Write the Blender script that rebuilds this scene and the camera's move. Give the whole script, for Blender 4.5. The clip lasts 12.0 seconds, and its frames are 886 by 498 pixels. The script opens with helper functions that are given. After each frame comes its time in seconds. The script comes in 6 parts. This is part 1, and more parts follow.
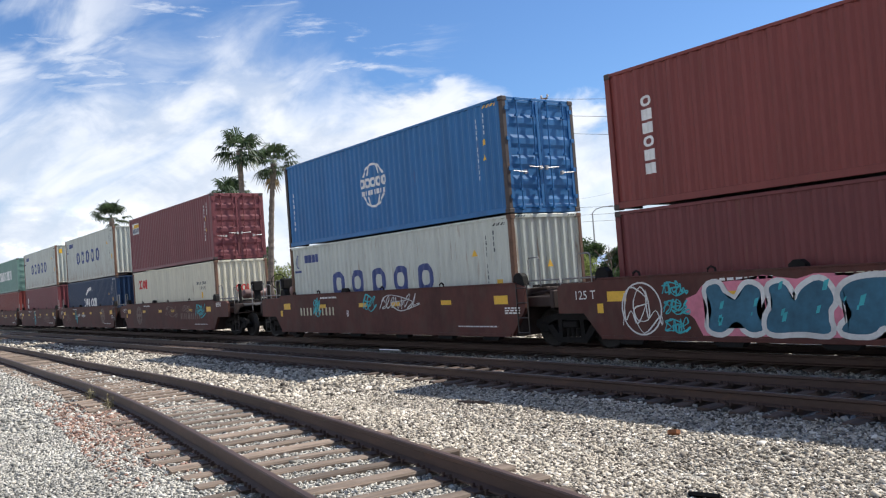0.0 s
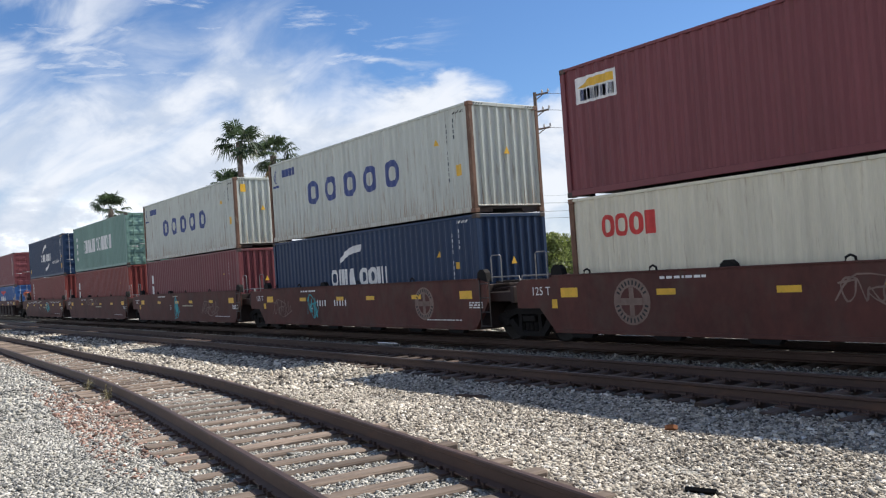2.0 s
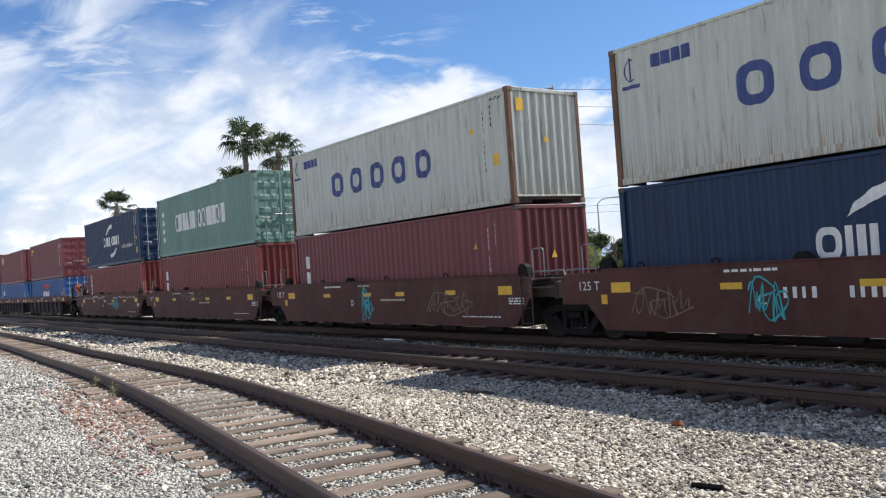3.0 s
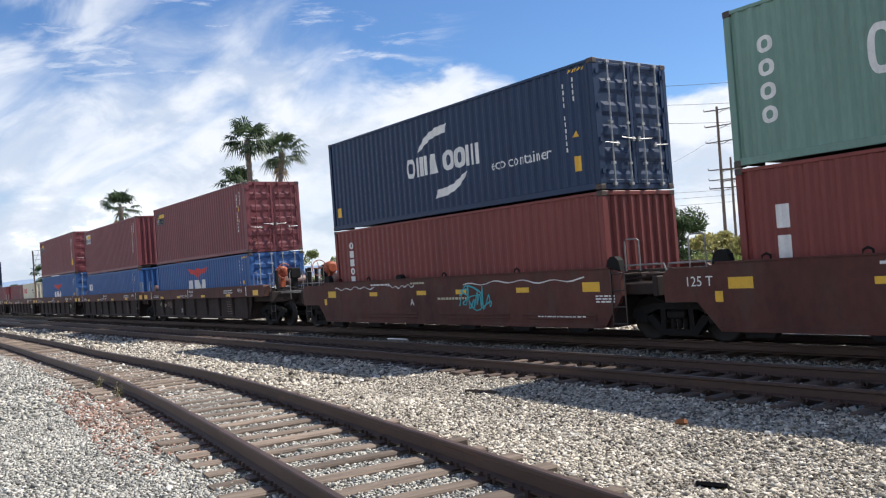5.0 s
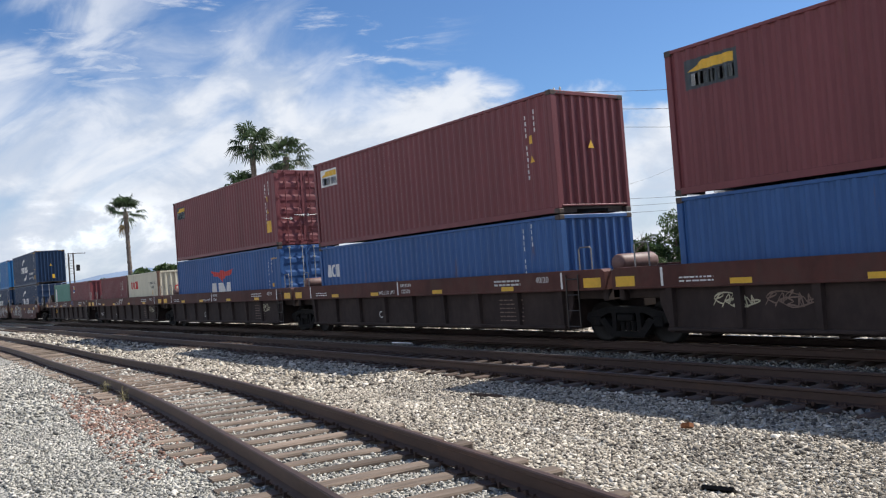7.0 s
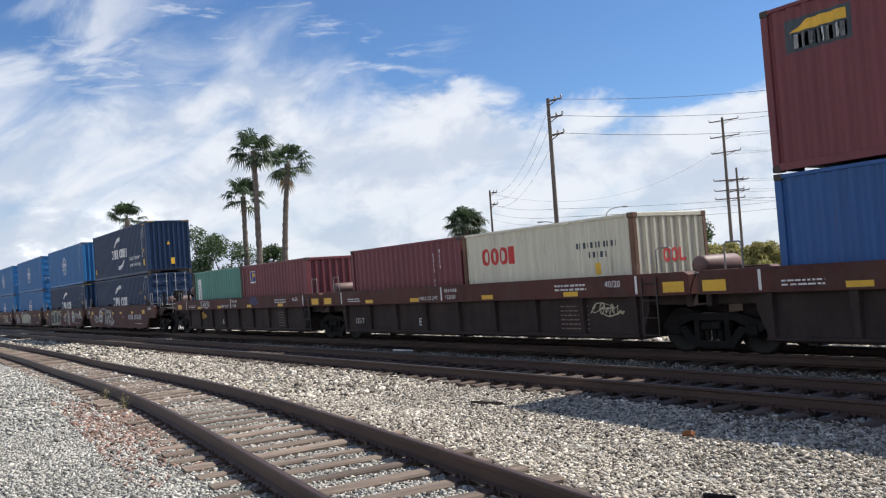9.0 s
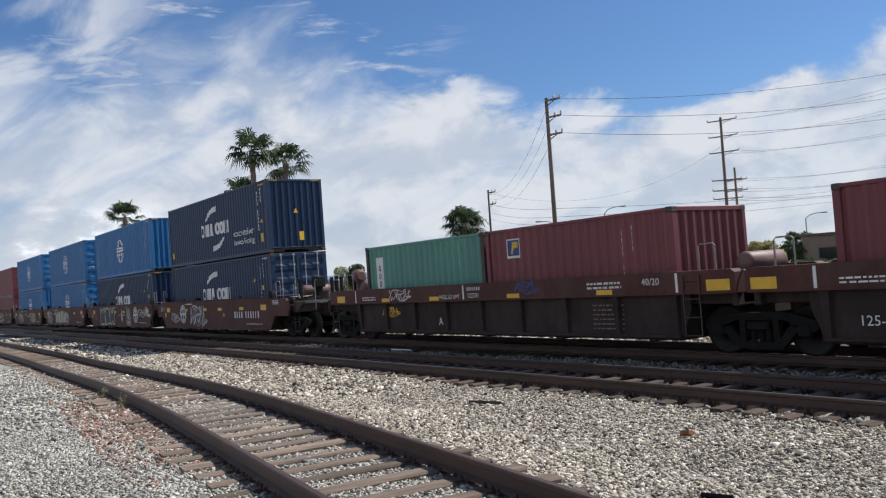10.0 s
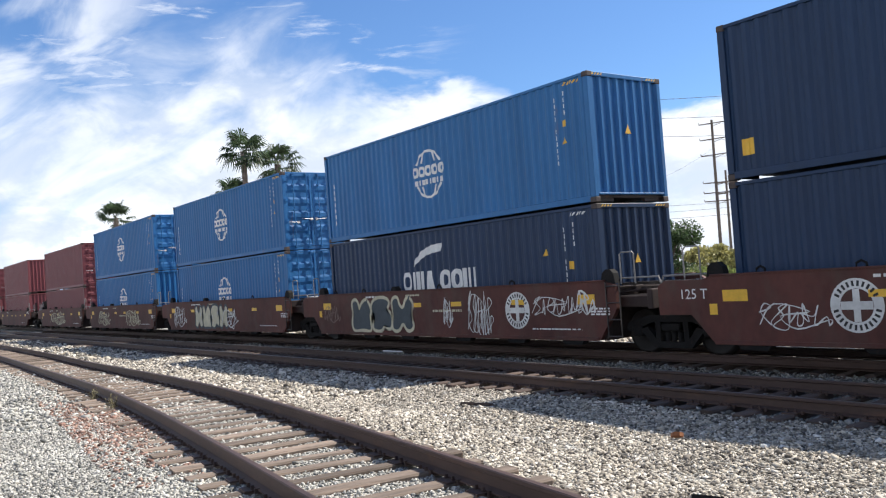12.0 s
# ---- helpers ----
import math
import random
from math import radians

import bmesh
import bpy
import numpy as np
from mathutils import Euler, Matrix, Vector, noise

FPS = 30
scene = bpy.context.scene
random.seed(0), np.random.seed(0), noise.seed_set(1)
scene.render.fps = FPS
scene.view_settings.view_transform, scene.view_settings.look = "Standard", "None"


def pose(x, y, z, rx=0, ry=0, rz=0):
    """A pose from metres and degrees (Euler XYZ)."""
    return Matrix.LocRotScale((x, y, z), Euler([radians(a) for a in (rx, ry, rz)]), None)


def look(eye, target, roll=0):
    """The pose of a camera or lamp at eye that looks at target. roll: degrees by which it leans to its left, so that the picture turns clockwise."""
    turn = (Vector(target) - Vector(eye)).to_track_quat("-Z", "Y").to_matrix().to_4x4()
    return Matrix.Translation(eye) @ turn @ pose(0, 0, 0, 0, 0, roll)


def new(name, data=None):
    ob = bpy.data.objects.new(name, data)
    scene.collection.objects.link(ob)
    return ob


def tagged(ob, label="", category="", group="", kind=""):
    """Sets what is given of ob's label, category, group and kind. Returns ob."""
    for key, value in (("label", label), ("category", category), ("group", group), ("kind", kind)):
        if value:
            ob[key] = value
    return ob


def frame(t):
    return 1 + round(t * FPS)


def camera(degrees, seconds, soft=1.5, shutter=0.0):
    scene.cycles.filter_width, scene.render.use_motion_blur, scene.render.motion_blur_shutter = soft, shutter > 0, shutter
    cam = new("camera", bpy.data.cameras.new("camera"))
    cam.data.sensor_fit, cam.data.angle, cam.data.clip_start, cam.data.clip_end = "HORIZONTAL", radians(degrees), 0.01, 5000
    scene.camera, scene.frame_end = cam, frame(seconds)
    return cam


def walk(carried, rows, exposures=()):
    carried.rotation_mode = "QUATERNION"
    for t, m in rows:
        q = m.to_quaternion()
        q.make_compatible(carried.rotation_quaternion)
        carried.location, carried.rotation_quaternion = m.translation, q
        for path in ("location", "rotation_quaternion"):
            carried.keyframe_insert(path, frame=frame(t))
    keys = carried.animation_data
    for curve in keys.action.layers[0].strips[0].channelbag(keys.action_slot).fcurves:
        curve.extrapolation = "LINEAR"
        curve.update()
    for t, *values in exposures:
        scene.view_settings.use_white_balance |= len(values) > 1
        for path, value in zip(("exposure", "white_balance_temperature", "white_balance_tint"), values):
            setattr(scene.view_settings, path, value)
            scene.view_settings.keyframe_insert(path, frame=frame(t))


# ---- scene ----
EYE = 1.886
cam = camera(55.67, 12.0, soft=1.2)
# seconds, heading, pitch, lean of a camera held in the hand by someone who stands still
HELD = [
    (0.0, 53.793, 1.795, 4.269),
    (0.5, 53.572, 1.649, 4.217),
    (1.0, 53.341, 1.048, 4.221),
    (1.5, 53.524, 1.007, 3.990),
    (2.0, 53.724, 1.364, 3.807),
    (2.5, 53.895, 1.305, 3.933),
    (3.0, 54.102, 1.144, 3.957),
    (5.0, 54.332, 1.113, 4.186),
    (5.5, 54.751, 1.222, 3.951),
    (6.0, 54.910, 1.210, 3.842),
    (6.5, 54.716, 1.287, 4.228),
    (8.5, 54.609, 1.821, 4.241),
    (9.0, 54.717, 1.896, 4.240),
    (9.5, 54.610, 1.869, 4.129),
    (10.0, 54.596, 1.851, 4.177),
    (10.5, 54.435, 1.869, 4.198),
    (11.0, 54.116, 1.844, 4.197),
    (11.5, 53.958, 1.808, 4.262),
    (12.0, 54.034, 1.921, 4.063),
]
EXPO = [(t, ev + 0.11, 6380, 10) for t, ev in ((0.0, 0.55), (0.5, 0.44), (1.5, 0.40), (2.5, 0.47), (3.0, 0.52), (5.5, 0.50), (6.0, 0.45), (6.5, 0.33), (8.5, 0.43), (9.0, 0.34), (9.5, 0.09), (10.5, 0.19), (11.2, 0.40), (12.0, 0.68))]
walk(cam, [(t, pose(0, 0, EYE, 90 + p, r, y)) for t, y, p, r in HELD], EXPO)

# ---- light ----
SUN_AZ, SUN_EL = 16.0, 49.3     # degrees from +y towards +x, and above the ground
sun_way = Vector((math.sin(radians(SUN_AZ)) * math.cos(radians(SUN_EL)), math.cos(radians(SUN_AZ)) * math.cos(radians(SUN_EL)), math.sin(radians(SUN_EL))))
sun = new("sun", bpy.data.lights.new("sun", "SUN"))
sun.data.energy, sun.data.angle, sun.data.color = 4.4, radians(0.55), (1.0, 0.93, 0.83)
sun.matrix_world = look(sun_way * 200, (0, 0, 0))


def sky_world():
    w = bpy.data.worlds.new("sky")
    scene.world = w
    w.use_nodes = True
    nt = w.node_tree
    nt.nodes.clear()
    N, Lk = nt.nodes.new, nt.links.new

    def m(op, a, b=None, clamp=False):
        n = N("ShaderNodeMath")
        n.operation, n.use_clamp = op, clamp
        for i, v in enumerate((a, b)):
            if v is None:
                continue
            if isinstance(v, (int, float)):
                n.inputs[i].default_value = v
            else:
                Lk(v, n.inputs[i])
        return n.outputs[0]

    def ramp(v, a, b, to0=0.0, to1=1.0):
        n = N("ShaderNodeMapRange")
        n.interpolation_type = "SMOOTHSTEP"
        Lk(v, n.inputs["Value"])
        for key, val in (("From Min", a), ("From Max", b), ("To Min", to0), ("To Max", to1)):
            n.inputs[key].default_value = val
        return n.outputs[0]

    sky = N("ShaderNodeTexSky")
    sky.sky_type, sky.sun_disc = "NISHITA", False
    sky.sun_elevation, sky.sun_rotation = radians(SUN_EL), radians(SUN_AZ)
    sky.air_density, sky.dust_density, sky.ozone_density = 1.0, 0.4, 2.0
    co = N("ShaderNodeTexCoord").outputs["Generated"]
    sep = N("ShaderNodeSeparateXYZ")
    Lk(co, sep.inputs[0])
    x, y, z = sep.outputs
    up = m("MAXIMUM", z, 0.0)
    az = m("MULTIPLY", m("ARCTAN2", m("MULTIPLY", x, -1.0), y), 180 / math.pi)
    el = m("MULTIPLY", m("ARCSINE", z), 180 / math.pi)

    def noise_at(scale, detail, rough, vec, distort=0.0):
        n = N("ShaderNodeTexNoise")
        n.inputs["Scale"].default_value, n.inputs["Detail"].default_value = scale, detail
        n.inputs["Roughness"].default_value, n.inputs["Distortion"].default_value = rough, distort
        Lk(vec, n.inputs["Vector"])
        return n.outputs["Fac"]

    def mapped(turn, scale, at=(0, 0, 0)):
        mp = N("ShaderNodeMapping")
        mp.inputs["Rotation"].default_value = tuple(radians(v) for v in turn)
        mp.inputs["Scale"].default_value, mp.inputs["Location"].default_value = scale, at
        Lk(co, mp.inputs[0])
        return mp.outputs[0]

    # upper edge of the cloud bank by compass bearing: (degrees left of +y, degrees above the horizon)
    # behind the camera the bank is unseen; its height is set for fill light
    bank = [(-180, 26), (-120, 26), (-40, 20), (0, 16), (20, 13.5), (25.5, 12.3), (30.5, 11.4), (33.5, 10.2), (37, 9.6), (41, 10.4), (45.5, 9.9), (50, 11.6), (54.5, 13.3), (58.5, 13.3), (61, 15.0), (66, 16.0), (71, 15.3), (77, 13.2), (82, 13.0), (92, 20), (130, 28), (180, 26)]
    rp = N("ShaderNodeFloatCurve")
    cv = rp.mapping.curves[0]
    while len(cv.points) < len(bank):
        cv.points.new(0.5, 0.5)
    for pt, (u, v) in zip(cv.points, bank):
        pt.location, pt.handle_type = ((u + 180) / 360, v / 60), "AUTO_CLAMPED"
    rp.mapping.update()
    Lk(m("DIVIDE", m("ADD", az, 180.0), 360.0), rp.inputs["Value"])
    top = m("MULTIPLY", rp.outputs[0], 60.0)
    flatmap = N("ShaderNodeCombineXYZ")
    Lk(m("MULTIPLY", az, 0.1), flatmap.inputs[0])
    Lk(m("MULTIPLY", el, 0.16), flatmap.inputs[1])
    slant = N("ShaderNodeCombineXYZ")
    Lk(m("ADD", m("MULTIPLY", az, -0.06), m("MULTIPLY", el, 0.03)), slant.inputs[0])
    Lk(m("ADD", m("MULTIPLY", az, 0.075), m("MULTIPLY", el, 0.16)), slant.inputs[1])
    puff = noise_at(1.9, 10, 0.58, flatmap.outputs[0], 0.3)
    veil = noise_at(1.5, 7, 0.54, slant.outputs[0], 0.7)
    wisp = noise_at(5.0, 7, 0.6, mapped((0, 12, -15), (0.8, 2.0, 9.0)), 0.3)
    left = ramp(az, 54, 66)
    soft = m("ADD", 0.9, m("MULTIPLY", left, 4.6))
    rise = m("ADD", m("SUBTRACT", top, el), m("MULTIPLY", m("SUBTRACT", puff, 0.5), m("SUBTRACT", 9.0, m("MULTIPLY", left, 4.0))))
    rise = m("ADD", rise, m("MULTIPLY", m("SUBTRACT", veil, 0.5), m("MULTIPLY", left, 17.0)))
    dens = m("DIVIDE", rise, soft)
    dn = N("ShaderNodeMapRange")
    dn.interpolation_type = "SMOOTHSTEP"
    Lk(dens, dn.inputs["Value"])
    dn.inputs["From Min"].default_value, dn.inputs["From Max"].default_value = -0.9, 1.5
    cover = m("MULTIPLY", dn.outputs[0], ramp(veil, 0.34, 0.58, 0.76, 1.0))
    streak = m("MULTIPLY", m("MULTIPLY", ramp(wisp, 0.53, 0.70), m("MULTIPLY", ramp(el, 11, 14), ramp(az, 50, 58))), 0.62)
    fleece = m("MULTIPLY", m("MULTIPLY", ramp(veil, 0.42, 0.66), ramp(az, 68, 78)), 0.8)
    cover = m("MAXIMUM", m("MAXIMUM", cover, streak), fleece)
    haze = ramp(el, 10, 0, 0.0, 0.75)
    cover = m("MINIMUM", m("MAXIMUM", cover, haze), 0.97)
    # cloud tone: brighter crowns, greyer hollows; brighter on the unseen side away from the sun, as added fill
    shade = N("ShaderNodeMixRGB")
    Lk(ramp(puff, 0.38, 0.60), shade.inputs[0])
    shade.inputs[1].default_value = (5.9, 6.5, 7.5, 1)
    shade.inputs[2].default_value = (8.1, 8.35, 8.8, 1)
    lit = N("ShaderNodeVectorMath")
    lit.operation = "SCALE"
    Lk(shade.outputs[0], lit.inputs[0])
    Lk(ramp(y, 0.2, -0.5, 1.0, 1.05), lit.inputs["Scale"])
    heap = m("MULTIPLY", m("MULTIPLY", ramp(puff, 0.50, 0.60), ramp(az, 70, 76)), m("MULTIPLY", ramp(el, 2.2, 3.4), ramp(el, 6.5, 4.6)))
    bright = N("ShaderNodeVectorMath")
    bright.operation = "SCALE"
    Lk(lit.outputs[0], bright.inputs[0])
    Lk(m("ADD", 0.94, m("MULTIPLY", heap, 0.45)), bright.inputs["Scale"])
    tint = N("ShaderNodeVectorMath")
    tint.operation = "MULTIPLY"
    Lk(sky.outputs[0], tint.inputs[0])
    tint.inputs[1].default_value = (0.62, 0.82, 1.07)
    mix = N("ShaderNodeMixRGB")
    Lk(cover, mix.inputs[0])
    Lk(tint.outputs[0], mix.inputs[1])
    Lk(bright.outputs[0], mix.inputs[2])
    bg = N("ShaderNodeBackground")
    bg.inputs["Strength"].default_value = 0.083
    Lk(mix.outputs[0], bg.inputs[0])
    Lk(bg.outputs[0], N("ShaderNodeOutputWorld").inputs[0])


sky_world()

# ---- materials ----
def surface(name, color, rough=0.6, metal=0.0, vary=0.2, scale=1.5, fine=18.0, bump=0.0, bump_scale=40.0, stain=None, stain_at=(0.58, 0.75), stretch=(1, 1, 1), island=0.0, each=0.0, spec=0.5, drip=None, through_leaf=0.0):
    """A worn surface: base colour with broad and fine variation, stains, and fine relief."""
    mt = bpy.data.materials.new(name)
    mt.use_nodes = True
    nt = mt.node_tree
    N, Lk = nt.nodes.new, nt.links.new
    b = nt.nodes["Principled BSDF"]
    b.inputs["Roughness"].default_value, b.inputs["Metallic"].default_value = rough, metal
    b.inputs["Specular IOR Level"].default_value = spec
    co = N("ShaderNodeTexCoord").outputs["Object"]
    mp = N("ShaderNodeMapping")
    mp.inputs["Scale"].default_value = stretch
    Lk(co, mp.inputs[0])
    info = N("ShaderNodeObjectInfo")
    add = N("ShaderNodeVectorMath")
    add.operation = "ADD"
    sc = N("ShaderNodeVectorMath")
    sc.operation = "SCALE"
    sc.inputs[0].default_value = (17.0, 31.0, 11.0)
    Lk(info.outputs["Random"], sc.inputs["Scale"])
    Lk(mp.outputs[0], add.inputs[0])
    Lk(sc.outputs[0], add.inputs[1])

    def noise_at(s, detail, vec):
        n = N("ShaderNodeTexNoise")
        n.inputs["Scale"].default_value, n.inputs["Detail"].default_value = s, detail
        n.inputs["Roughness"].default_value = 0.6
        Lk(vec, n.inputs["Vector"])
        return n.outputs["Fac"]

    broad, grain = noise_at(scale, 4, add.outputs[0]), noise_at(fine, 5, add.outputs[0])
    mixn = N("ShaderNodeMath")
    mixn.operation = "MULTIPLY_ADD"
    Lk(grain, mixn.inputs[0])
    mixn.inputs[1].default_value = 0.5
    Lk(broad, mixn.inputs[2])
    mr = N("ShaderNodeMapRange")
    Lk(mixn.outputs[0], mr.inputs["Value"])
    mr.inputs["From Min"].default_value, mr.inputs["From Max"].default_value = 0.5, 1.0
    mr.inputs["To Min"].default_value, mr.inputs["To Max"].default_value = 1 - vary, 1 + vary
    val = mr.outputs[0]
    for amount, out in ((island, "isl"), (each, "obj")):
        if amount:
            src = N("ShaderNodeNewGeometry").outputs["Random Per Island"] if out == "isl" else info.outputs["Random"]
            r2 = N("ShaderNodeMapRange")
            Lk(src, r2.inputs["Value"])
            r2.inputs["To Min"].default_value, r2.inputs["To Max"].default_value = 1 - amount, 1 + amount
            mm = N("ShaderNodeMath")
            mm.operation = "MULTIPLY"
            Lk(val, mm.inputs[0])
            Lk(r2.outputs[0], mm.inputs[1])
            val = mm.outputs[0]
    sc2 = N("ShaderNodeVectorMath")
    sc2.operation = "SCALE"
    sc2.inputs[0].default_value = color[:3]
    Lk(val, sc2.inputs["Scale"])
    out = sc2.outputs[0]
    if stain:
        sm = N("ShaderNodeMapRange")
        Lk(noise_at(scale * 2.3, 8, add.outputs[0]), sm.inputs["Value"])
        sm.inputs["From Min"].default_value, sm.inputs["From Max"].default_value = stain_at
        mx = N("ShaderNodeMixRGB")
        Lk(sm.outputs[0], mx.inputs[0])
        Lk(out, mx.inputs[1])
        mx.inputs[2].default_value = (*stain, 1)
        out = mx.outputs[0]
    if drip:            # rust that has run from the knocked lower edge in uneven streaks
        sp = N("ShaderNodeSeparateXYZ")
        Lk(co, sp.inputs[0])
        mp2 = N("ShaderNodeMapping")
        mp2.inputs["Scale"].default_value = (7.0, 7.0, 0.9)
        Lk(add.outputs[0], mp2.inputs[0])
        run = N("ShaderNodeMath")
        run.operation = "MULTIPLY_ADD"
        Lk(sp.outputs[2], run.inputs[0])
        run.inputs[1].default_value = -0.17
        Lk(noise_at(0.9, 6, mp2.outputs[0]), run.inputs[2])
        dm = N("ShaderNodeMapRange")
        Lk(run.outputs[0], dm.inputs["Value"])
        dm.inputs["From Min"].default_value, dm.inputs["From Max"].default_value, dm.inputs["To Max"].default_value = 0.43, 0.62, 0.85
        mx = N("ShaderNodeMixRGB")
        Lk(dm.outputs[0], mx.inputs[0])
        Lk(out, mx.inputs[1])
        mx.inputs[2].default_value = (*drip, 1)
        out = mx.outputs[0]
    Lk(out, b.inputs["Base Color"])
    if through_leaf:    # daylight that shines through thin leaves
        tr, ms = N("ShaderNodeBsdfTranslucent"), N("ShaderNodeMixShader")
        Lk(out, tr.inputs[0])
        ms.inputs[0].default_value = through_leaf
        Lk(b.outputs[0], ms.inputs[1])
        Lk(tr.outputs[0], ms.inputs[2])
        Lk(ms.outputs[0], nt.nodes["Material Output"].inputs[0])
    if bump:
        bn = N("ShaderNodeBump")
        bn.inputs["Strength"].default_value, bn.inputs["Distance"].default_value = min(1.0, bump * 4), bump
        Lk(noise_at(bump_scale, 6, co), bn.inputs["Height"])
        Lk(bn.outputs[0], b.inputs["Normal"])
    return mt


def box_paint(name, color, rust=(0.16, 0.075, 0.04), chalk=0.16, at=(0.64, 0.84), streak=(2.2, 2.2, 0.35), drip=None):
    """Container paint: faded in upright streaks, rust where it is knocked."""
    return surface(name, color, rough=0.5, vary=chalk, scale=0.7, fine=9.0, stain=rust, stain_at=at, stretch=streak, bump=0.002, bump_scale=14, spec=0.35, drip=drip)


M = {}
M["blue"] = box_paint("blue container paint", (0.022, 0.135, 0.33))
M["navy"] = box_paint("navy container paint", (0.0075, 0.029, 0.078), rust=(0.022, 0.034, 0.06))
M["maroon"] = box_paint("maroon container paint", (0.168, 0.046, 0.053))
M["brick"] = box_paint("brick red container paint", (0.185, 0.040, 0.035))
M["plum"] = box_paint("dark red container paint", (0.135, 0.032, 0.034))
M["pale"] = box_paint("pale grey container paint", (0.51, 0.535, 0.48), at=(0.58, 0.77), streak=(5.5, 5.5, 0.6), rust=(0.25, 0.155, 0.09), chalk=0.14, drip=(0.27, 0.16, 0.085))
M["cream"] = box_paint("cream container paint", (0.64, 0.605, 0.475), at=(0.60, 0.80), streak=(5.5, 5.5, 0.55), rust=(0.28, 0.19, 0.11), chalk=0.12, drip=(0.30, 0.19, 0.10))
M["sage"] = box_paint("sage green container paint", (0.155, 0.265, 0.225))
M["mint"] = box_paint("mint green container paint", (0.092, 0.25, 0.20))
M["royal"] = box_paint("royal blue container paint", (0.030, 0.098, 0.27))
M["rust"] = surface("rusty steel", (0.155, 0.085, 0.055), 0.85, 0.0, 0.4, 3, 30, 0.003, stain=(0.34, 0.27, 0.20), stretch=(1, 1, 0.3))
M["dark_post"] = surface("weathered dark steel", (0.06, 0.045, 0.04), 0.7, 0.0, 0.3, 3, 30, stain=(0.16, 0.08, 0.045))
M["galv"] = surface("galvanised steel", (0.40, 0.40, 0.40), 0.5, 0.5, 0.2, 4, 40)
M["white"] = surface("white lettering paint", (0.72, 0.72, 0.70), 0.55, vary=0.15, scale=2, fine=20)
M["ink"] = surface("blue lettering paint", (0.035, 0.060, 0.20), 0.55, vary=0.2, scale=2, fine=20)
M["red"] = surface("red lettering paint", (0.55, 0.035, 0.03), 0.55, vary=0.2, scale=2, fine=20)
M["yellow"] = surface("yellow reflective sheet", (0.72, 0.42, 0.03), 0.45, vary=0.15, scale=3, fine=25)
M["black"] = surface("black paint", (0.012, 0.012, 0.012), 0.6, vary=0.2)
M["car"] = surface("brown freight car paint", (0.084, 0.028, 0.022), 0.7, vary=0.35, scale=0.8, fine=7, spec=0.35, stain=(0.085, 0.05, 0.04), stain_at=(0.48, 0.78), stretch=(1, 1, 0.6), bump=0.003, bump_scale=12)
M["car_dark"] = surface("grimy brown freight car paint", (0.046, 0.033, 0.030), 0.8, spec=0.25, vary=0.35, scale=0.8, fine=7, stain=(0.028, 0.021, 0.020), stain_at=(0.5, 0.75), stretch=(1, 1, 0.6), bump=0.003, bump_scale=12)
# grease and wear, plus the deep shade under the train put into the colour
M["truck"] = surface("greasy cast steel, shade-darkened", (0.010, 0.0095, 0.0095), 0.85, 0.0, 0.4, 4, 25, 0.004, spec=0.25, stain=(0.028, 0.019, 0.015))
M["wheel"] = surface("worn wheel steel, shade-darkened", (0.017, 0.015, 0.014), 0.65, 0.2, 0.3, 6, 40)
M["grab"] = surface("weathered grab rail steel", (0.24, 0.235, 0.23), 0.6, 0.3, 0.25, 4, 40)
M["deck"] = surface("walkway steel", (0.055, 0.048, 0.045), 0.45, 0.5, 0.3, 3, 25)
M["chalk"] = surface("white spray paint", (0.62, 0.62, 0.60), 0.7, vary=0.2, scale=2, fine=12)
M["teal_spray"] = surface("turquoise spray paint", (0.05, 0.38, 0.42), 0.7, vary=0.25, scale=2, fine=12)
M["pink_spray"] = surface("pink spray paint", (0.62, 0.20, 0.27), 0.7, vary=0.2, scale=2, fine=12)
M["sea_spray"] = surface("sea blue spray paint", (0.032, 0.120, 0.185), 0.7, vary=0.35, scale=2, fine=9)
M["cream_spray"] = surface("cream spray paint", (0.52, 0.48, 0.34), 0.7, vary=0.2, scale=2, fine=12)
M["slate_spray"] = surface("slate spray paint", (0.05, 0.065, 0.075), 0.7, vary=0.2, scale=2, fine=12)
M["rail"] = surface("rusted rail steel", (0.070, 0.043, 0.035), 0.62, 0.25, 0.3, 2, 30, 0.002, stain=(0.12, 0.064, 0.042), stretch=(0.3, 1, 1))
M["rail_head"] = surface("polished rail head", (0.20, 0.18, 0.165), 0.4, 0.8, 0.2, 2, 30, stretch=(0.1, 1, 1))
M["tie"] = surface("weathered oak sleeper", (0.190, 0.145, 0.110), 0.9, 0.0, 0.45, 1.5, 14, 0.012, 22, stain=(0.105, 0.063, 0.046), stretch=(6, 0.7, 6), each=0.45)
M["tie_dark"] = surface("creosoted sleeper", (0.070, 0.048, 0.037), 0.9, 0.0, 0.45, 1.5, 14, 0.012, 22, stain=(0.06, 0.045, 0.04), stretch=(6, 0.7, 6), each=0.4)
M["bark"] = surface("palm bark", (0.15, 0.12, 0.10), 0.95, 0.0, 0.45, 2, 14, 0.05, 9, stretch=(1, 1, 3))
M["frond"] = surface("palm leaf", (0.050, 0.078, 0.036), 0.5, 0.0, 0.3, 0.6, 4, island=0.45, through_leaf=0.4)
M["dust_spray"] = surface("faded spray paint", (0.20, 0.14, 0.115), 0.8, vary=0.3, scale=2, fine=12)
M["dead_frond"] = surface("dead palm leaf", (0.23, 0.165, 0.085), 0.8, 0.0, 0.3, 0.6, 4, island=0.35, through_leaf=0.4)
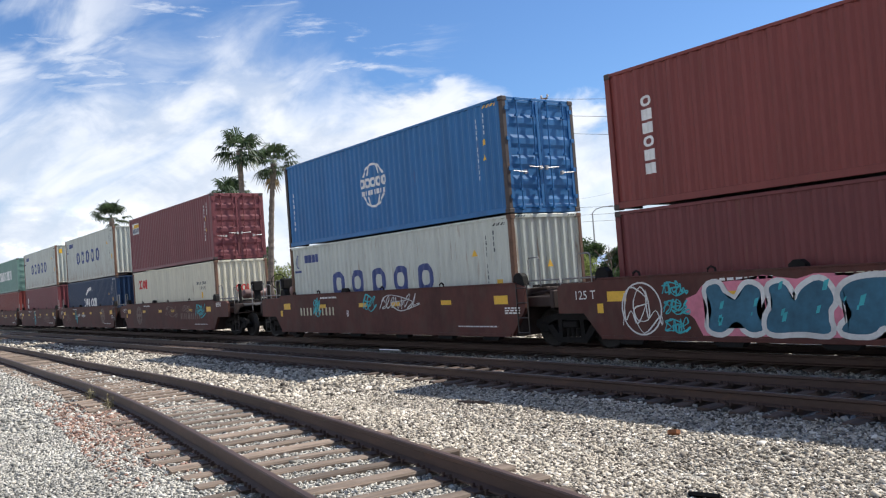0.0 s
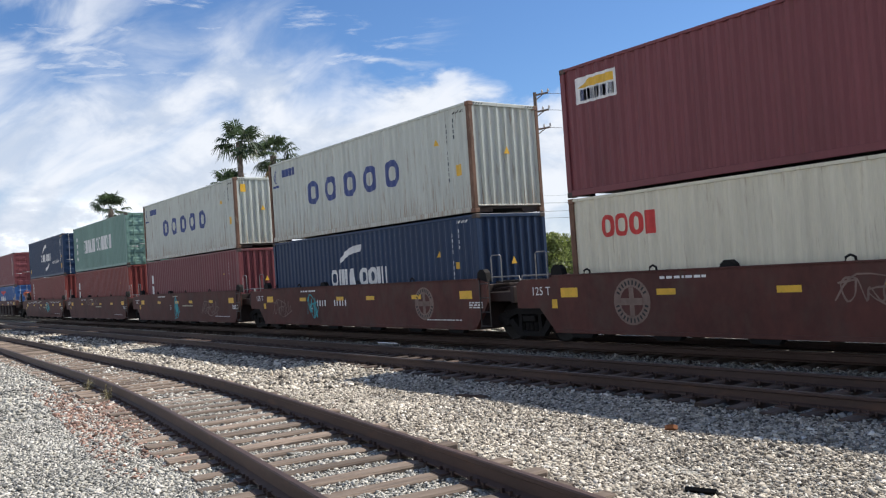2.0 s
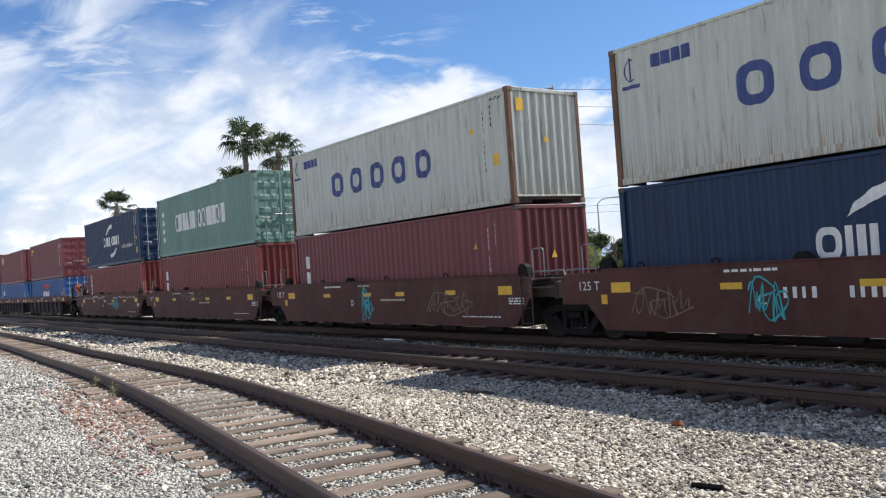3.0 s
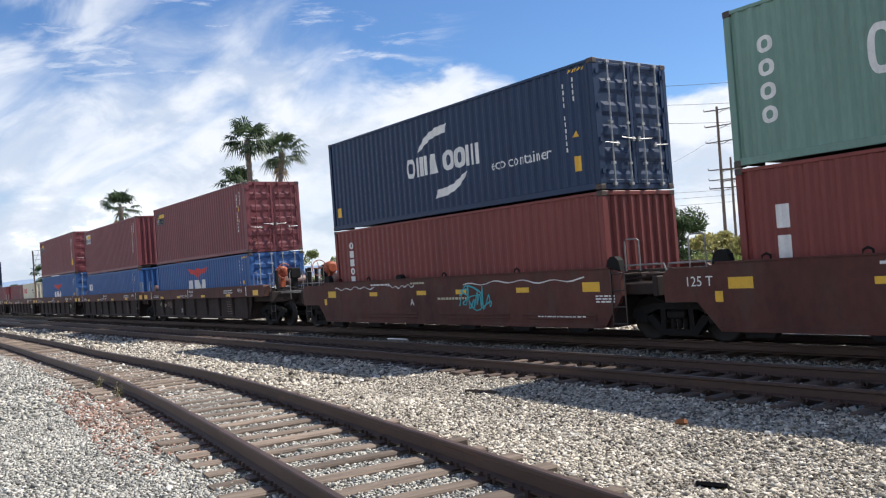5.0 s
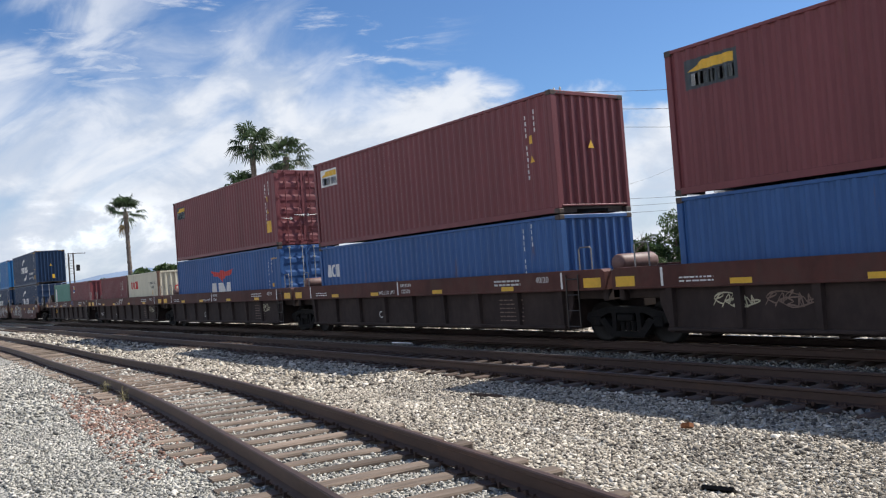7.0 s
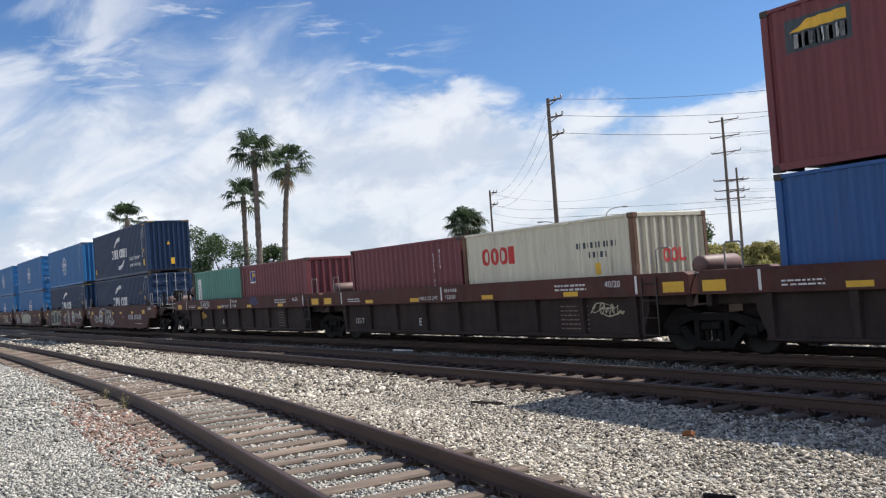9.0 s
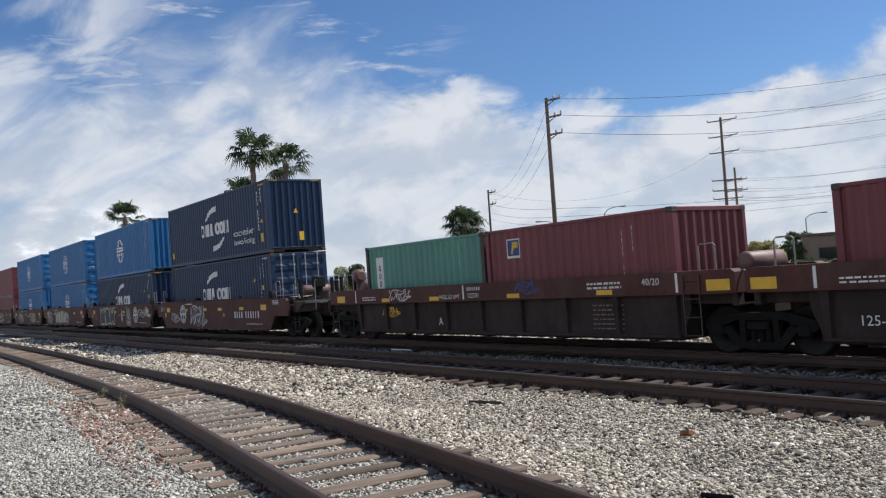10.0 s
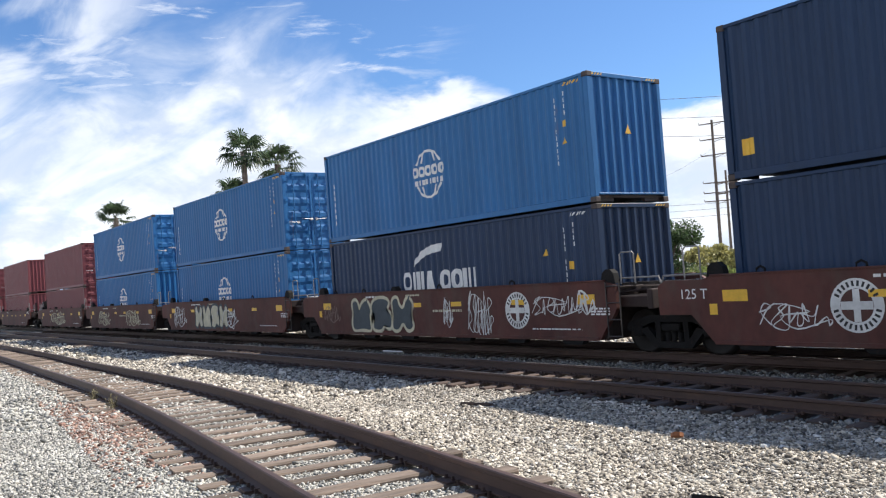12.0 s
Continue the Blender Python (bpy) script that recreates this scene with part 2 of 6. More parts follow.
M["leaf"] = surface("dark green leaf", (0.060, 0.098, 0.034), 0.5, 0.0, 0.3, 0.4, 3, island=0.5, through_leaf=0.4)
M["leaf_light"] = surface("yellow-green leaf", (0.20, 0.24, 0.075), 0.5, 0.0, 0.3, 0.4, 3, island=0.45, through_leaf=0.4)
M["leaf_yellow"] = surface("yellow blossom", (0.38, 0.35, 0.13), 0.6, 0.0, 0.3, 0.4, 3, island=0.4, through_leaf=0.4)
M["trunk"] = surface("tree bark", (0.12, 0.09, 0.07), 0.95, 0.0, 0.4, 3, 20, 0.02)
M["pole"] = surface("weathered pole timber", (0.15, 0.118, 0.098), 0.9, 0.0, 0.3, 2, 20, 0.01, stretch=(3, 3, 0.3))
M["wire"] = surface("black cable", (0.02, 0.02, 0.02), 0.6)
M["wall"] = surface("brown stucco", (0.20, 0.155, 0.125), 0.9, 0.0, 0.15, 0.4, 6, 0.01)
M["wall_pale"] = surface("pale stucco", (0.55, 0.53, 0.50), 0.9, 0.0, 0.15, 0.4, 6, 0.01)
M["roof"] = surface("dark roofing", (0.10, 0.085, 0.075), 0.9, 0.0, 0.2, 0.6, 6)
M["glass"] = surface("dark window glass", (0.02, 0.025, 0.03), 0.08, spec=0.6, vary=0.1)
M["car_white"] = surface("white car paint", (0.72, 0.72, 0.72), 0.25, vary=0.05)
M["rubber"] = surface("tyre rubber", (0.02, 0.02, 0.02), 0.85)
# distance haze is put into the hills' base colour
M["hill"] = surface("haze-tinted hills", (0.20, 0.27, 0.38), 1.0, vary=0.2, scale=0.002, fine=0.02)
M["orange"] = surface("orange rusted plate", (0.26, 0.095, 0.03), 0.7, vary=0.35, scale=8, fine=40)
M["drum"] = surface("orange brake drum paint", (0.36, 0.085, 0.035), 0.6, vary=0.3, scale=4, fine=25)
M["weed"] = surface("dry weed", (0.22, 0.19, 0.10), 0.8, island=0.4)


def gravel(name, stops, rough=0.9, ground=False):
    """Crushed stone: every stone its own tone; on the sheet below, small cells of the same tones."""
    mt = bpy.data.materials.new(name)
    mt.use_nodes = True
    nt = mt.node_tree
    N, Lk = nt.nodes.new, nt.links.new
    b = nt.nodes["Principled BSDF"]
    b.inputs["Roughness"].default_value, b.inputs["Specular IOR Level"].default_value = rough, 0.3
    co = N("ShaderNodeTexCoord").outputs["Object"]
    rp = N("ShaderNodeValToRGB")
    rp.color_ramp.interpolation = "LINEAR"
    while len(rp.color_ramp.elements) < len(stops):
        rp.color_ramp.elements.new(0.5)
    for el, (p, c) in zip(rp.color_ramp.elements, stops):
        el.position, el.color = p, (*c, 1)
    if ground:
        vo = N("ShaderNodeTexVoronoi")
        vo.inputs["Scale"].default_value = 38.0
        Lk(co, vo.inputs["Vector"])
        sp = N("ShaderNodeSeparateColor")
        Lk(vo.outputs["Color"], sp.inputs[0])
        src = sp.outputs[0]
        bn = N("ShaderNodeBump")
        bn.inputs["Strength"].default_value, bn.inputs["Distance"].default_value = 0.9, 0.03
        bn.invert = True
        Lk(vo.outputs["Distance"], bn.inputs["Height"])
        Lk(bn.outputs[0], b.inputs["Normal"])
    else:
        src = N("ShaderNodeNewGeometry").outputs["Random Per Island"]
    Lk(src, rp.inputs[0])
    n2 = N("ShaderNodeTexNoise")
    n2.inputs["Scale"].default_value, n2.inputs["Detail"].default_value = 0.6, 5
    Lk(co, n2.inputs["Vector"])
    mr = N("ShaderNodeMapRange")
    Lk(n2.outputs["Fac"], mr.inputs["Value"])
    mr.inputs["From Min"].default_value, mr.inputs["From Max"].default_value = 0.3, 0.7
    mr.inputs["To Min"].default_value, mr.inputs["To Max"].default_value = 0.84, 1.14
    n3 = N("ShaderNodeTexNoise")
    n3.inputs["Scale"].default_value, n3.inputs["Detail"].default_value = 60.0, 4
    Lk(co, n3.inputs["Vector"])
    mr3 = N("ShaderNodeMapRange")
    Lk(n3.outputs["Fac"], mr3.inputs["Value"])
    mr3.inputs["To Min"].default_value, mr3.inputs["To Max"].default_value = 0.75, 1.25
    mm = N("ShaderNodeMath")
    mm.operation = "MULTIPLY"
    Lk(mr.outputs[0], mm.inputs[0])
    Lk(mr3.outputs[0], mm.inputs[1])
    sc = N("ShaderNodeVectorMath")
    sc.operation = "SCALE"
    Lk(rp.outputs[0], sc.inputs[0])
    Lk(mm.outputs[0], sc.inputs["Scale"])
    Lk(sc.outputs[0], b.inputs["Base Color"])
    return mt


STONE = [(0.0, (0.10, 0.099, 0.092)), (0.22, (0.25, 0.247, 0.225)), (0.5, (0.405, 0.395, 0.35)), (0.8, (0.51, 0.482, 0.42)), (1.0, (0.66, 0.63, 0.57))]
BUFF = [(0.0, (0.055, 0.048, 0.042)), (0.25, (0.21, 0.185, 0.152)), (0.55, (0.42, 0.378, 0.31)), (0.85, (0.54, 0.487, 0.40)), (1.0, (0.80, 0.75, 0.66))]
# same stone at half tone: the train's shade is put into the colour
M["ballast_shaded"] = gravel("shade-toned crushed stone", [(p, tuple(v * 0.5 for v in c)) for p, c in STONE])
M["ballast_buff"] = gravel("buff crushed stone", BUFF)
M["ballast"] = gravel("crushed stone", STONE)
M["ballast_ground"] = gravel("ballast ground", [(p, tuple(v * 0.9 for v in c)) for p, c in STONE], ground=True)
M["ballast_red"] = gravel("reddish crushed stone", [(0.0, (0.10, 0.06, 0.045)), (0.5, (0.29, 0.17, 0.128)), (1.0, (0.42, 0.31, 0.25))])


# ---- mesh helpers ----
def part(name, bm, material=None, parent=None, label="", at=None):
    """Links a bmesh (or a finished mesh) as one mesh object under a thing or a part."""
    if isinstance(bm, bpy.types.Mesh):
        me = bm
    else:
        me = mesh_of(name, bm, material)
    ob = new(name, me)
    if at is not None:
        ob.matrix_basis = at
    if parent is not None:
        ob.parent = parent
    if label:
        ob["label"] = label
    return ob


def mesh_of(name, bm, material, smooth=False):
    me = bpy.data.meshes.new(name)
    bm.to_mesh(me)
    bm.free()
    for mt in (material if isinstance(material, (list, tuple)) else [material]):
        me.materials.append(mt)
    if smooth:
        me.polygons.foreach_set("use_smooth", [True] * len(me.polygons))
    return me


def thing(name, at, label, category, group="", kind=""):
    ob = new(name)
    ob.empty_display_size = 0.2
    ob.matrix_basis = at
    return tagged(ob, label, category, group, kind)


def block(bm, x0, x1, y0, y1, z0, z1, cut=0.0):
    """A box with its long edges eased by cut."""
    if cut <= 0:
        v = [bm.verts.new((x, y, z)) for x in (x0, x1) for y in (y0, y1) for z in (z0, z1)]
        for f in ((0, 1, 3, 2), (4, 6, 7, 5), (0, 4, 5, 1), (2, 3, 7, 6), (0, 2, 6, 4), (1, 5, 7, 3)):
            bm.faces.new([v[i] for i in f])
        return
    prof = [(y0 + cut, z0), (y1 - cut, z0), (y1, z0 + cut), (y1, z1 - cut), (y1 - cut, z1), (y0 + cut, z1), (y0, z1 - cut), (y0, z0 + cut)]
    rings = []
    for x, k in ((x0, 1), (x0 + cut, 0), (x1 - cut, 0), (x1, 1)):
        cy, cz = (y0 + y1) / 2, (z0 + z1) / 2
        fy, fz = 1 - k * cut / max((y1 - y0) / 2, 1e-6), 1 - k * cut / max((z1 - z0) / 2, 1e-6)
        rings.append([bm.verts.new((x, cy + (y - cy) * fy, cz + (z - cz) * fz)) for y, z in prof])
    loft(bm, rings)


def loft(bm, rings, caps=True, closed=True):
    n = len(rings[0])
    for a, b in zip(rings, rings[1:]):
        for i in range(n if closed else n - 1):
            j = (i + 1) % n
            bm.faces.new((a[i], b[i], b[j], a[j]))
    if caps:
        bm.faces.new(rings[0])
        bm.faces.new(list(reversed(rings[-1])))


def tube(bm, pts, r, n=6, caps=True):
    """A round bar along points; r is one radius or one for each point."""
    pts = [Vector(p) for p in pts]
    rad = r if isinstance(r, (list, tuple)) else [r] * len(pts)
    rings = []
    for i, p in enumerate(pts):
        d = (pts[min(i + 1, len(pts) - 1)] - pts[max(i - 1, 0)]).normalized()
        side = d.cross(Vector((0, 0, 1)) if abs(d.z) < 0.9 else Vector((1, 0, 0))).normalized()
        upw = side.cross(d)
        rings.append([bm.verts.new(p + (side * math.cos(2 * math.pi * k / n) + upw * math.sin(2 * math.pi * k / n)) * rad[i]) for k in range(n)])
    loft(bm, rings, caps)


def disc(bm, c, r, y0, y1, n=20, hole=0.0):
    """A round plate across y."""
    cx, cz = c
    pts = [(math.cos(2 * math.pi * k / n), math.sin(2 * math.pi * k / n)) for k in range(n)]
    a = [bm.verts.new((cx + x * r, y0, cz + z * r)) for x, z in pts]
    b = [bm.verts.new((cx + x * r, y1, cz + z * r)) for x, z in pts]
    if hole <= 0:
        loft(bm, [a, b])
        return
    a2 = [bm.verts.new((cx + x * hole, y0, cz + z * hole)) for x, z in pts]
    b2 = [bm.verts.new((cx + x * hole, y1, cz + z * hole)) for x, z in pts]
    for p, q in ((a, b), (b, b2), (b2, a2), (a2, a)):
        for i in range(n):
            j = (i + 1) % n
            bm.faces.new((p[i], q[i], q[j], p[j]))


def slab(bm, outline, y0, y1):
    """An outline in x and z, given thickness from y0 to y1."""
    a = [bm.verts.new((x, y0, z)) for x, z in outline]
    b = [bm.verts.new((x, y1, z)) for x, z in outline]
    loft(bm, [a, b])


def flat(bm, outline, y=0.0):
    bm.faces.new([bm.verts.new((x, y, z)) for x, z in outline])


def ring_shape(bm, cx, cz, rx, rz, w, n=16, a0=0.0, a1=360.0):
    """A flat ring or a stretch of one."""
    full = a1 - a0 >= 359.9
    k = n if full else n + 1
    ang = [radians(a0 + (a1 - a0) * i / n) for i in range(k)]
    o = [bm.verts.new((cx + rx * math.cos(a), 0, cz + rz * math.sin(a))) for a in ang]
    i_ = [bm.verts.new((cx + (rx - w) * math.cos(a), 0, cz + (rz - w) * math.sin(a))) for a in ang]
    for p in range(n):
        q = (p + 1) % k
        bm.faces.new((o[p], o[q], i_[q], i_[p]))


def rect(bm, x0, x1, z0, z1):
    flat(bm, [(x0, z0), (x1, z0), (x1, z1), (x0, z1)])


def stroke(bm, pts, w):
    """A flat stroke of a spray can or brush along points in x and z."""
    for (xa, za), (xb, zb) in zip(pts, pts[1:]):
        d = Vector((xb - xa, zb - za))
        if d.length < 1e-6:
            continue
        d.normalize()
        n = Vector((-d.y, d.x)) * w / 2
        e = d * w * 0.35
        flat(bm, [(xa - e.x - n.x, za - e.y - n.y), (xb + e.x - n.x, zb + e.y - n.y), (xb + e.x + n.x, zb + e.y + n.y), (xa - e.x + n.x, za - e.y + n.y)])


def words(text, size, x=0.0, z=0.0, spread=1.0):
    """Readable words as a flat bmesh in x and z, with the built-in font."""
    cu = bpy.data.curves.new("words", "FONT")
    cu.body, cu.size, cu.resolution_u, cu.space_character = text, size, 2, spread
    ob = bpy.data.objects.new("words", cu)
    me = ob.to_mesh()
    bm = bmesh.new()
    bm.from_mesh(me)
    ob.to_mesh_clear()
    bpy.data.objects.remove(ob)
    bpy.data.curves.remove(cu)
    for v in bm.verts:
        v.co = Vector((x + v.co.x, 0, z + v.co.y))
    return bm

# ---- ground and tracks ----
MAIN_Y, FAR_Y = 10.83, 14.694          # centre lines of the free track and of the train's track
GROUND = -0.235


SIDING_POLY = (3.186065e-07, 2.145334e-05, -1.4146501e-03, -0.15154398, 2.86182230)


def siding_y(x):
    """Centre line of the curved siding, which runs out beside the main track."""
    near = float(np.polyval(SIDING_POLY, max(x, -55.0)))
    return near if x > -55 else near + 0.15 * (1 - math.exp((x + 55) / 25))


def siding_z(x):
    """The siding climbs a little towards its near end."""
    u = min(1.0, max(0.0, (x + 30.0) / 19.0))
    return 0.25 * u * u * (3 - 2 * u)


def bank(x, y):
    """How far the ground follows the siding's climb."""
    return siding_z(x) * min(1.0, max(0.0, (siding_y(x) + 3.0 - y) / 1.8))


def ground_z(x, y):
    n = noise.noise(Vector((x * 0.35, y * 0.35, 0.0))) * 0.03 + noise.noise(Vector((x * 1.3, y * 1.3, 5.0))) * 0.012
    if 9.3 < y < 16.2:
        n -= 0.045
    if y > 17.5:
        n -= min(0.35, (y - 17.5) * 0.12)
    return GROUND + n + bank(x, y)


def build_ground():
    xs = [-4000, -2000, -900, -400, -200, -130, -90] + list(np.arange(-70, 8.01, 0.5)) + [14, 25, 60, 200, 900, 4000]
    ys = [-4000, -900, -200, -60, -20, -8, -3] + list(np.arange(0, 20.01, 0.4)) + [24, 30, 40, 60, 100, 200, 500, 1200, 4000]
    bm = bmesh.new()
    grid = [[bm.verts.new((x, y, ground_z(x, y) if -90 < x < 15 and -4 < y < 42 else GROUND - (0.35 if y > 19 else 0))) for y in ys] for x in xs]
    for a, b in zip(grid, grid[1:]):
        for i in range(len(ys) - 1):
            bm.faces.new((a[i], b[i], b[i + 1], a[i + 1]))
    ob = part("ground", mesh_of("ground", bm, M["ballast_ground"], True))
    tagged(ob, "pale grey crushed stone ballast ground of the railway yard", "ground", kind="structure")


build_ground()

RAIL_PROFILE = [(-0.075, -0.180), (0.075, -0.180), (0.075, -0.166), (0.012, -0.146), (0.010, -0.055), (0.036, -0.040), (0.036, -0.010), (0.026, 0.0), (-0.026, 0.0), (-0.036, -0.010), (-0.036, -0.040), (-0.010, -0.055), (-0.012, -0.146), (-0.075, -0.166)]


def rail_mesh(name, line, off, xs, shiny, rise):
    bm = bmesh.new()
    rings = []
    for x in xs:
        e = 0.05
        t = Vector((2 * e, line(x + e) - line(x - e), 0)).normalized()
        nrm = Vector((-t.y, t.x, 0))
        c = Vector((x, line(x), rise(x))) + nrm * off
        rings.append([bm.verts.new(c + nrm * y + Vector((0, 0, z))) for y, z in RAIL_PROFILE])
    loft(bm, rings)
    bm.faces.ensure_lookup_table()
    n = len(RAIL_PROFILE)
    if shiny:
        for f in bm.faces:
            if f.calc_center_median().z > -0.004 + rise(f.calc_center_median().x):
                f.material_index = 1
    bmesh.ops.recalc_face_normals(bm, faces=bm.faces)
    return mesh_of(name, bm, [M["rail"], M["rail_head"]])


def tie_meshes(mat, k):
    out = []
    for i in range(k):
        bm = bmesh.new()
        w, l = random.uniform(0.085, 0.110), 1.28 + random.uniform(-0.05, 0.06)
        rings = []
        for y in (-l, -l + 0.02, -0.5, 0.0, 0.5, l - 0.02, l):
            j = lambda s: random.uniform(-s, s)
            e = 0.012 if abs(y) == l else 0.0
            top = j(0.006)
            rings.append([bm.verts.new(p) for p in ((-w + e + j(.006), y, -0.2), (-w + e + j(.008), y, -0.018 + top), (-w + 0.018 + j(.008), y, top), (w - 0.018 + j(.008), y, top), (w - e + j(.008), y, -0.018 + top), (w - e, y, -0.2))])
        loft(bm, rings)
        bmesh.ops.recalc_face_normals(bm, faces=bm.faces)
        out.append(mesh_of("tie", bm, mat))
    return out


def plate_mesh():
    """Tie plate with its spikes and an anchor beside the rail foot."""
    bm = bmesh.new()
    block(bm, -0.10, 0.10, -0.18, 0.18, -0.012, 0.006)
    for sx in (-0.06, 0.06):
        for sy in (-0.095, 0.095):
            block(bm, sx - 0.012, sx + 0.012, sy - 0.014, sy + 0.014, 0.0, 0.045)
    block(bm, 0.13, 0.16, -0.10, 0.10, -0.02, 0.028)
    return mesh_of("tie_plate", bm, M["rail"])


def build_track(label, line, x0, x1, step, mat, shiny, plates, rise=lambda x: 0.0):
    track = thing("railway_track", pose(0, 0, 0), label, "railway track", kind="structure")
    xs = list(np.arange(x0, x1 + 0.01, 1.0))
    for off in (-0.7535, 0.7535):
        part("rail", rail_mesh("rail", line, off, xs, shiny, rise), None, track)
    kinds = tie_meshes(mat, 5)
    pm = plate_mesh()
    x = max(x0, -74.0) + 0.2
    while x < min(x1, 7.0):
        e = 0.05
        yaw = math.degrees(math.atan2(line(x + e) - line(x - e), 2 * e))
        dz = -0.186 + random.uniform(-0.012, 0.006) + rise(x)
        m = pose(x, line(x) + random.uniform(-0.06, 0.06), dz, random.uniform(-.4, .4), random.uniform(-1, 1), yaw + random.uniform(-1.2, 1.2))
        part("tie", random.choice(kinds), None, track, at=m)
        if plates and x > -45:
            for off in (-0.7535, 0.7535):
                part("tie_plate", pm, None, track, at=pose(x - math.sin(radians(yaw)) * off, line(x) + off, -0.186 + rise(x), 0, 0, yaw))
        x += step + random.uniform(-0.03, 0.03)
    return track


build_track("rusty curved siding track with weathered half-buried wooden sleepers", siding_y, -110, 6, 0.51, M["tie"], False, True, siding_z)
build_track("straight main track with dark rusty rails on wooden sleepers", lambda x: MAIN_Y, -150, 12, 0.50, M["tie_dark"], True, True)
# same dark sleepers as the free track
build_track("straight main track with dark sleepers under the freight train", lambda x: FAR_Y, -320, 30, 0.50, M["tie_dark"], True, False)

# ---- the train ----
HALF, DEEP = 6.096, 1.219
COUPLED, JOINED = 19.5, 15.52
# where the rear end of the reference box stands along the track, by the second
RUN = [(0.0, -50.47), (1.5, -25.20), (2.5, -8.38), (5.0, 33.87), (5.5, 42.28), (6.5, 59.05), (8.5, 92.32), (9.5, 108.90), (10.5, 125.52), (12.0, 150.45)]
MOVING = []            # (thing, offset along the train, y, z)
SPINNING = []          # (wheelset, x in its bogie)


def at_train(offset, y=FAR_Y, z=0.0):
    return pose(RUN[0][1] + offset, y, z)


FOLD = [(0.0, 0.0), (0.072, 0.0), (0.140, 0.036), (0.210, 0.036), (0.278, 0.0)]


def fold_depth(x):
    u = (x + 50 * 0.278) % 0.278
    return float(np.interp(u, [a for a, _ in FOLD], [b for _, b in FOLD]))


def fold_lines(x0, x1):
    out, k = [], math.floor(x0 / 0.278) - 1
    while k * 0.278 < x1:
        out += [k * 0.278 + a for a, _ in FOLD[:-1]]
        k += 1
    return [v for v in out if x0 + 1e-4 < v < x1 - 1e-4]


CACHE = {}


def cached(key, build):
    if key not in CACHE:
        CACHE[key] = build()
    return CACHE[key]


def side_mesh(half, h, mat):
    bm = bmesh.new()
    x0, x1 = -half + 0.10, half - 0.10
    cols = []
    for x in [x0] + fold_lines(x0, x1) + [x1]:
        d = fold_depth(x) if x0 < x < x1 else 0.0
        cols.append((bm.verts.new((x, -DEEP + 0.014 + d, 0.155)), bm.verts.new((x, -DEEP + 0.014 + d, h - 0.075))))
    for a, b in zip(cols, cols[1:]):
        bm.faces.new((a[0], b[0], b[1], a[1]))
    return mesh_of("side_panel", bm, mat)


def end_mesh(h, mat):
    """Corrugated blind end across y, at x = 0 and facing +x."""
    bm = bmesh.new()
    n, w = 8, 2 * DEEP - 0.25
    cols = []
    for k in range(n):
        y = -w / 2 + w * k / n
        for f, d in ((0.0, 0.0), (0.24, 0.0), (0.40, -0.062), (0.86, -0.062)):
            cols.append((y + w / n * f, d))
    cols.append((w / 2, 0.0))
    vs = [(bm.verts.new((d - 0.02, y, 0.20)), bm.verts.new((d - 0.02, y, h - 0.10))) for y, d in cols]
    for a, b in zip(vs, vs[1:]):
        bm.faces.new((a[0], b[0], b[1], a[1]))
    block(bm, -0.10, -0.006, -DEEP + 0.13, DEEP - 0.13, 0.165, 0.205, 0.008)
    block(bm, -0.10, -0.004, -DEEP + 0.13, DEEP - 0.13, h - 0.10, h - 0.005, 0.01)
    return mesh_of("end_panel", bm, mat)


def end_sill_mesh():
    """Dark cross beam under a blind end, set back, with its two fork notches."""
    bm = bmesh.new()
    for y0, y1, z0 in ((-DEEP + 0.16, -0.52, 0.02), (-0.52, 0.52, 0.10), (0.52, DEEP - 0.16, 0.02)):
        block(bm, -0.20, -0.13, y0, y1, z0, 0.164)
    # dark steel instead of box paint: the recess's shade is put into the colour
    return mesh_of("end_sill", bm, M["dark_post"])


def door_mesh(h, mat):
    """One leaf, hinged edge at y = 0, facing +x, with pressed ridges across it."""
    w = DEEP - 0.115
    bm = bmesh.new()
    z, rows = 0.20, []
    n = 5
    step = (h - 0.20 - 0.14) / n
    for k in range(n):
        for f, d in ((0.0, 0.0), (0.26, 0.0), (0.42, -0.026), (0.82, -0.026), (0.98, 0.0)):
            rows.append((z + (k + f) * step, d))
    rows.append((z + n * step, 0.0))
    vs = [(bm.verts.new((d - 0.01, 0.09, zz)), bm.verts.new((d - 0.01, w - 0.09, zz))) for zz, d in rows]
    for a, b in zip(vs, vs[1:]):
        bm.faces.new((a[0], a[1], b[1], b[0]))
    block(bm, -0.05, 0.0, 0.0, 0.10, 0.13, h - 0.08, 0.006)
    block(bm, -0.05, 0.0, w - 0.10, w, 0.13, h - 0.08, 0.006)
    block(bm, -0.05, 0.0, 0.10, w - 0.10, 0.13, 0.21, 0.006)
    block(bm, -0.05, 0.0, 0.10, w - 0.10, h - 0.15, h - 0.08, 0.006)
    for zz in (0.35, h * 0.36, h * 0.62, h - 0.35):
        block(bm, -0.01, 0.03, -0.035, 0.06, zz, zz + 0.10)
    return mesh_of("door", bm, mat)


def rod_mesh(h, mat):
    bm = bmesh.new()
    tube(bm, [(0.045, 0, 0.06), (0.045, 0, h - 0.03)], 0.019, 8)
    for z in (0.09, 0.55, h * 0.5, h - 0.5, h - 0.1):
        block(bm, -0.002, 0.07, -0.045, 0.045, z, z + 0.055)
    return mesh_of("lock_rod", bm, mat)


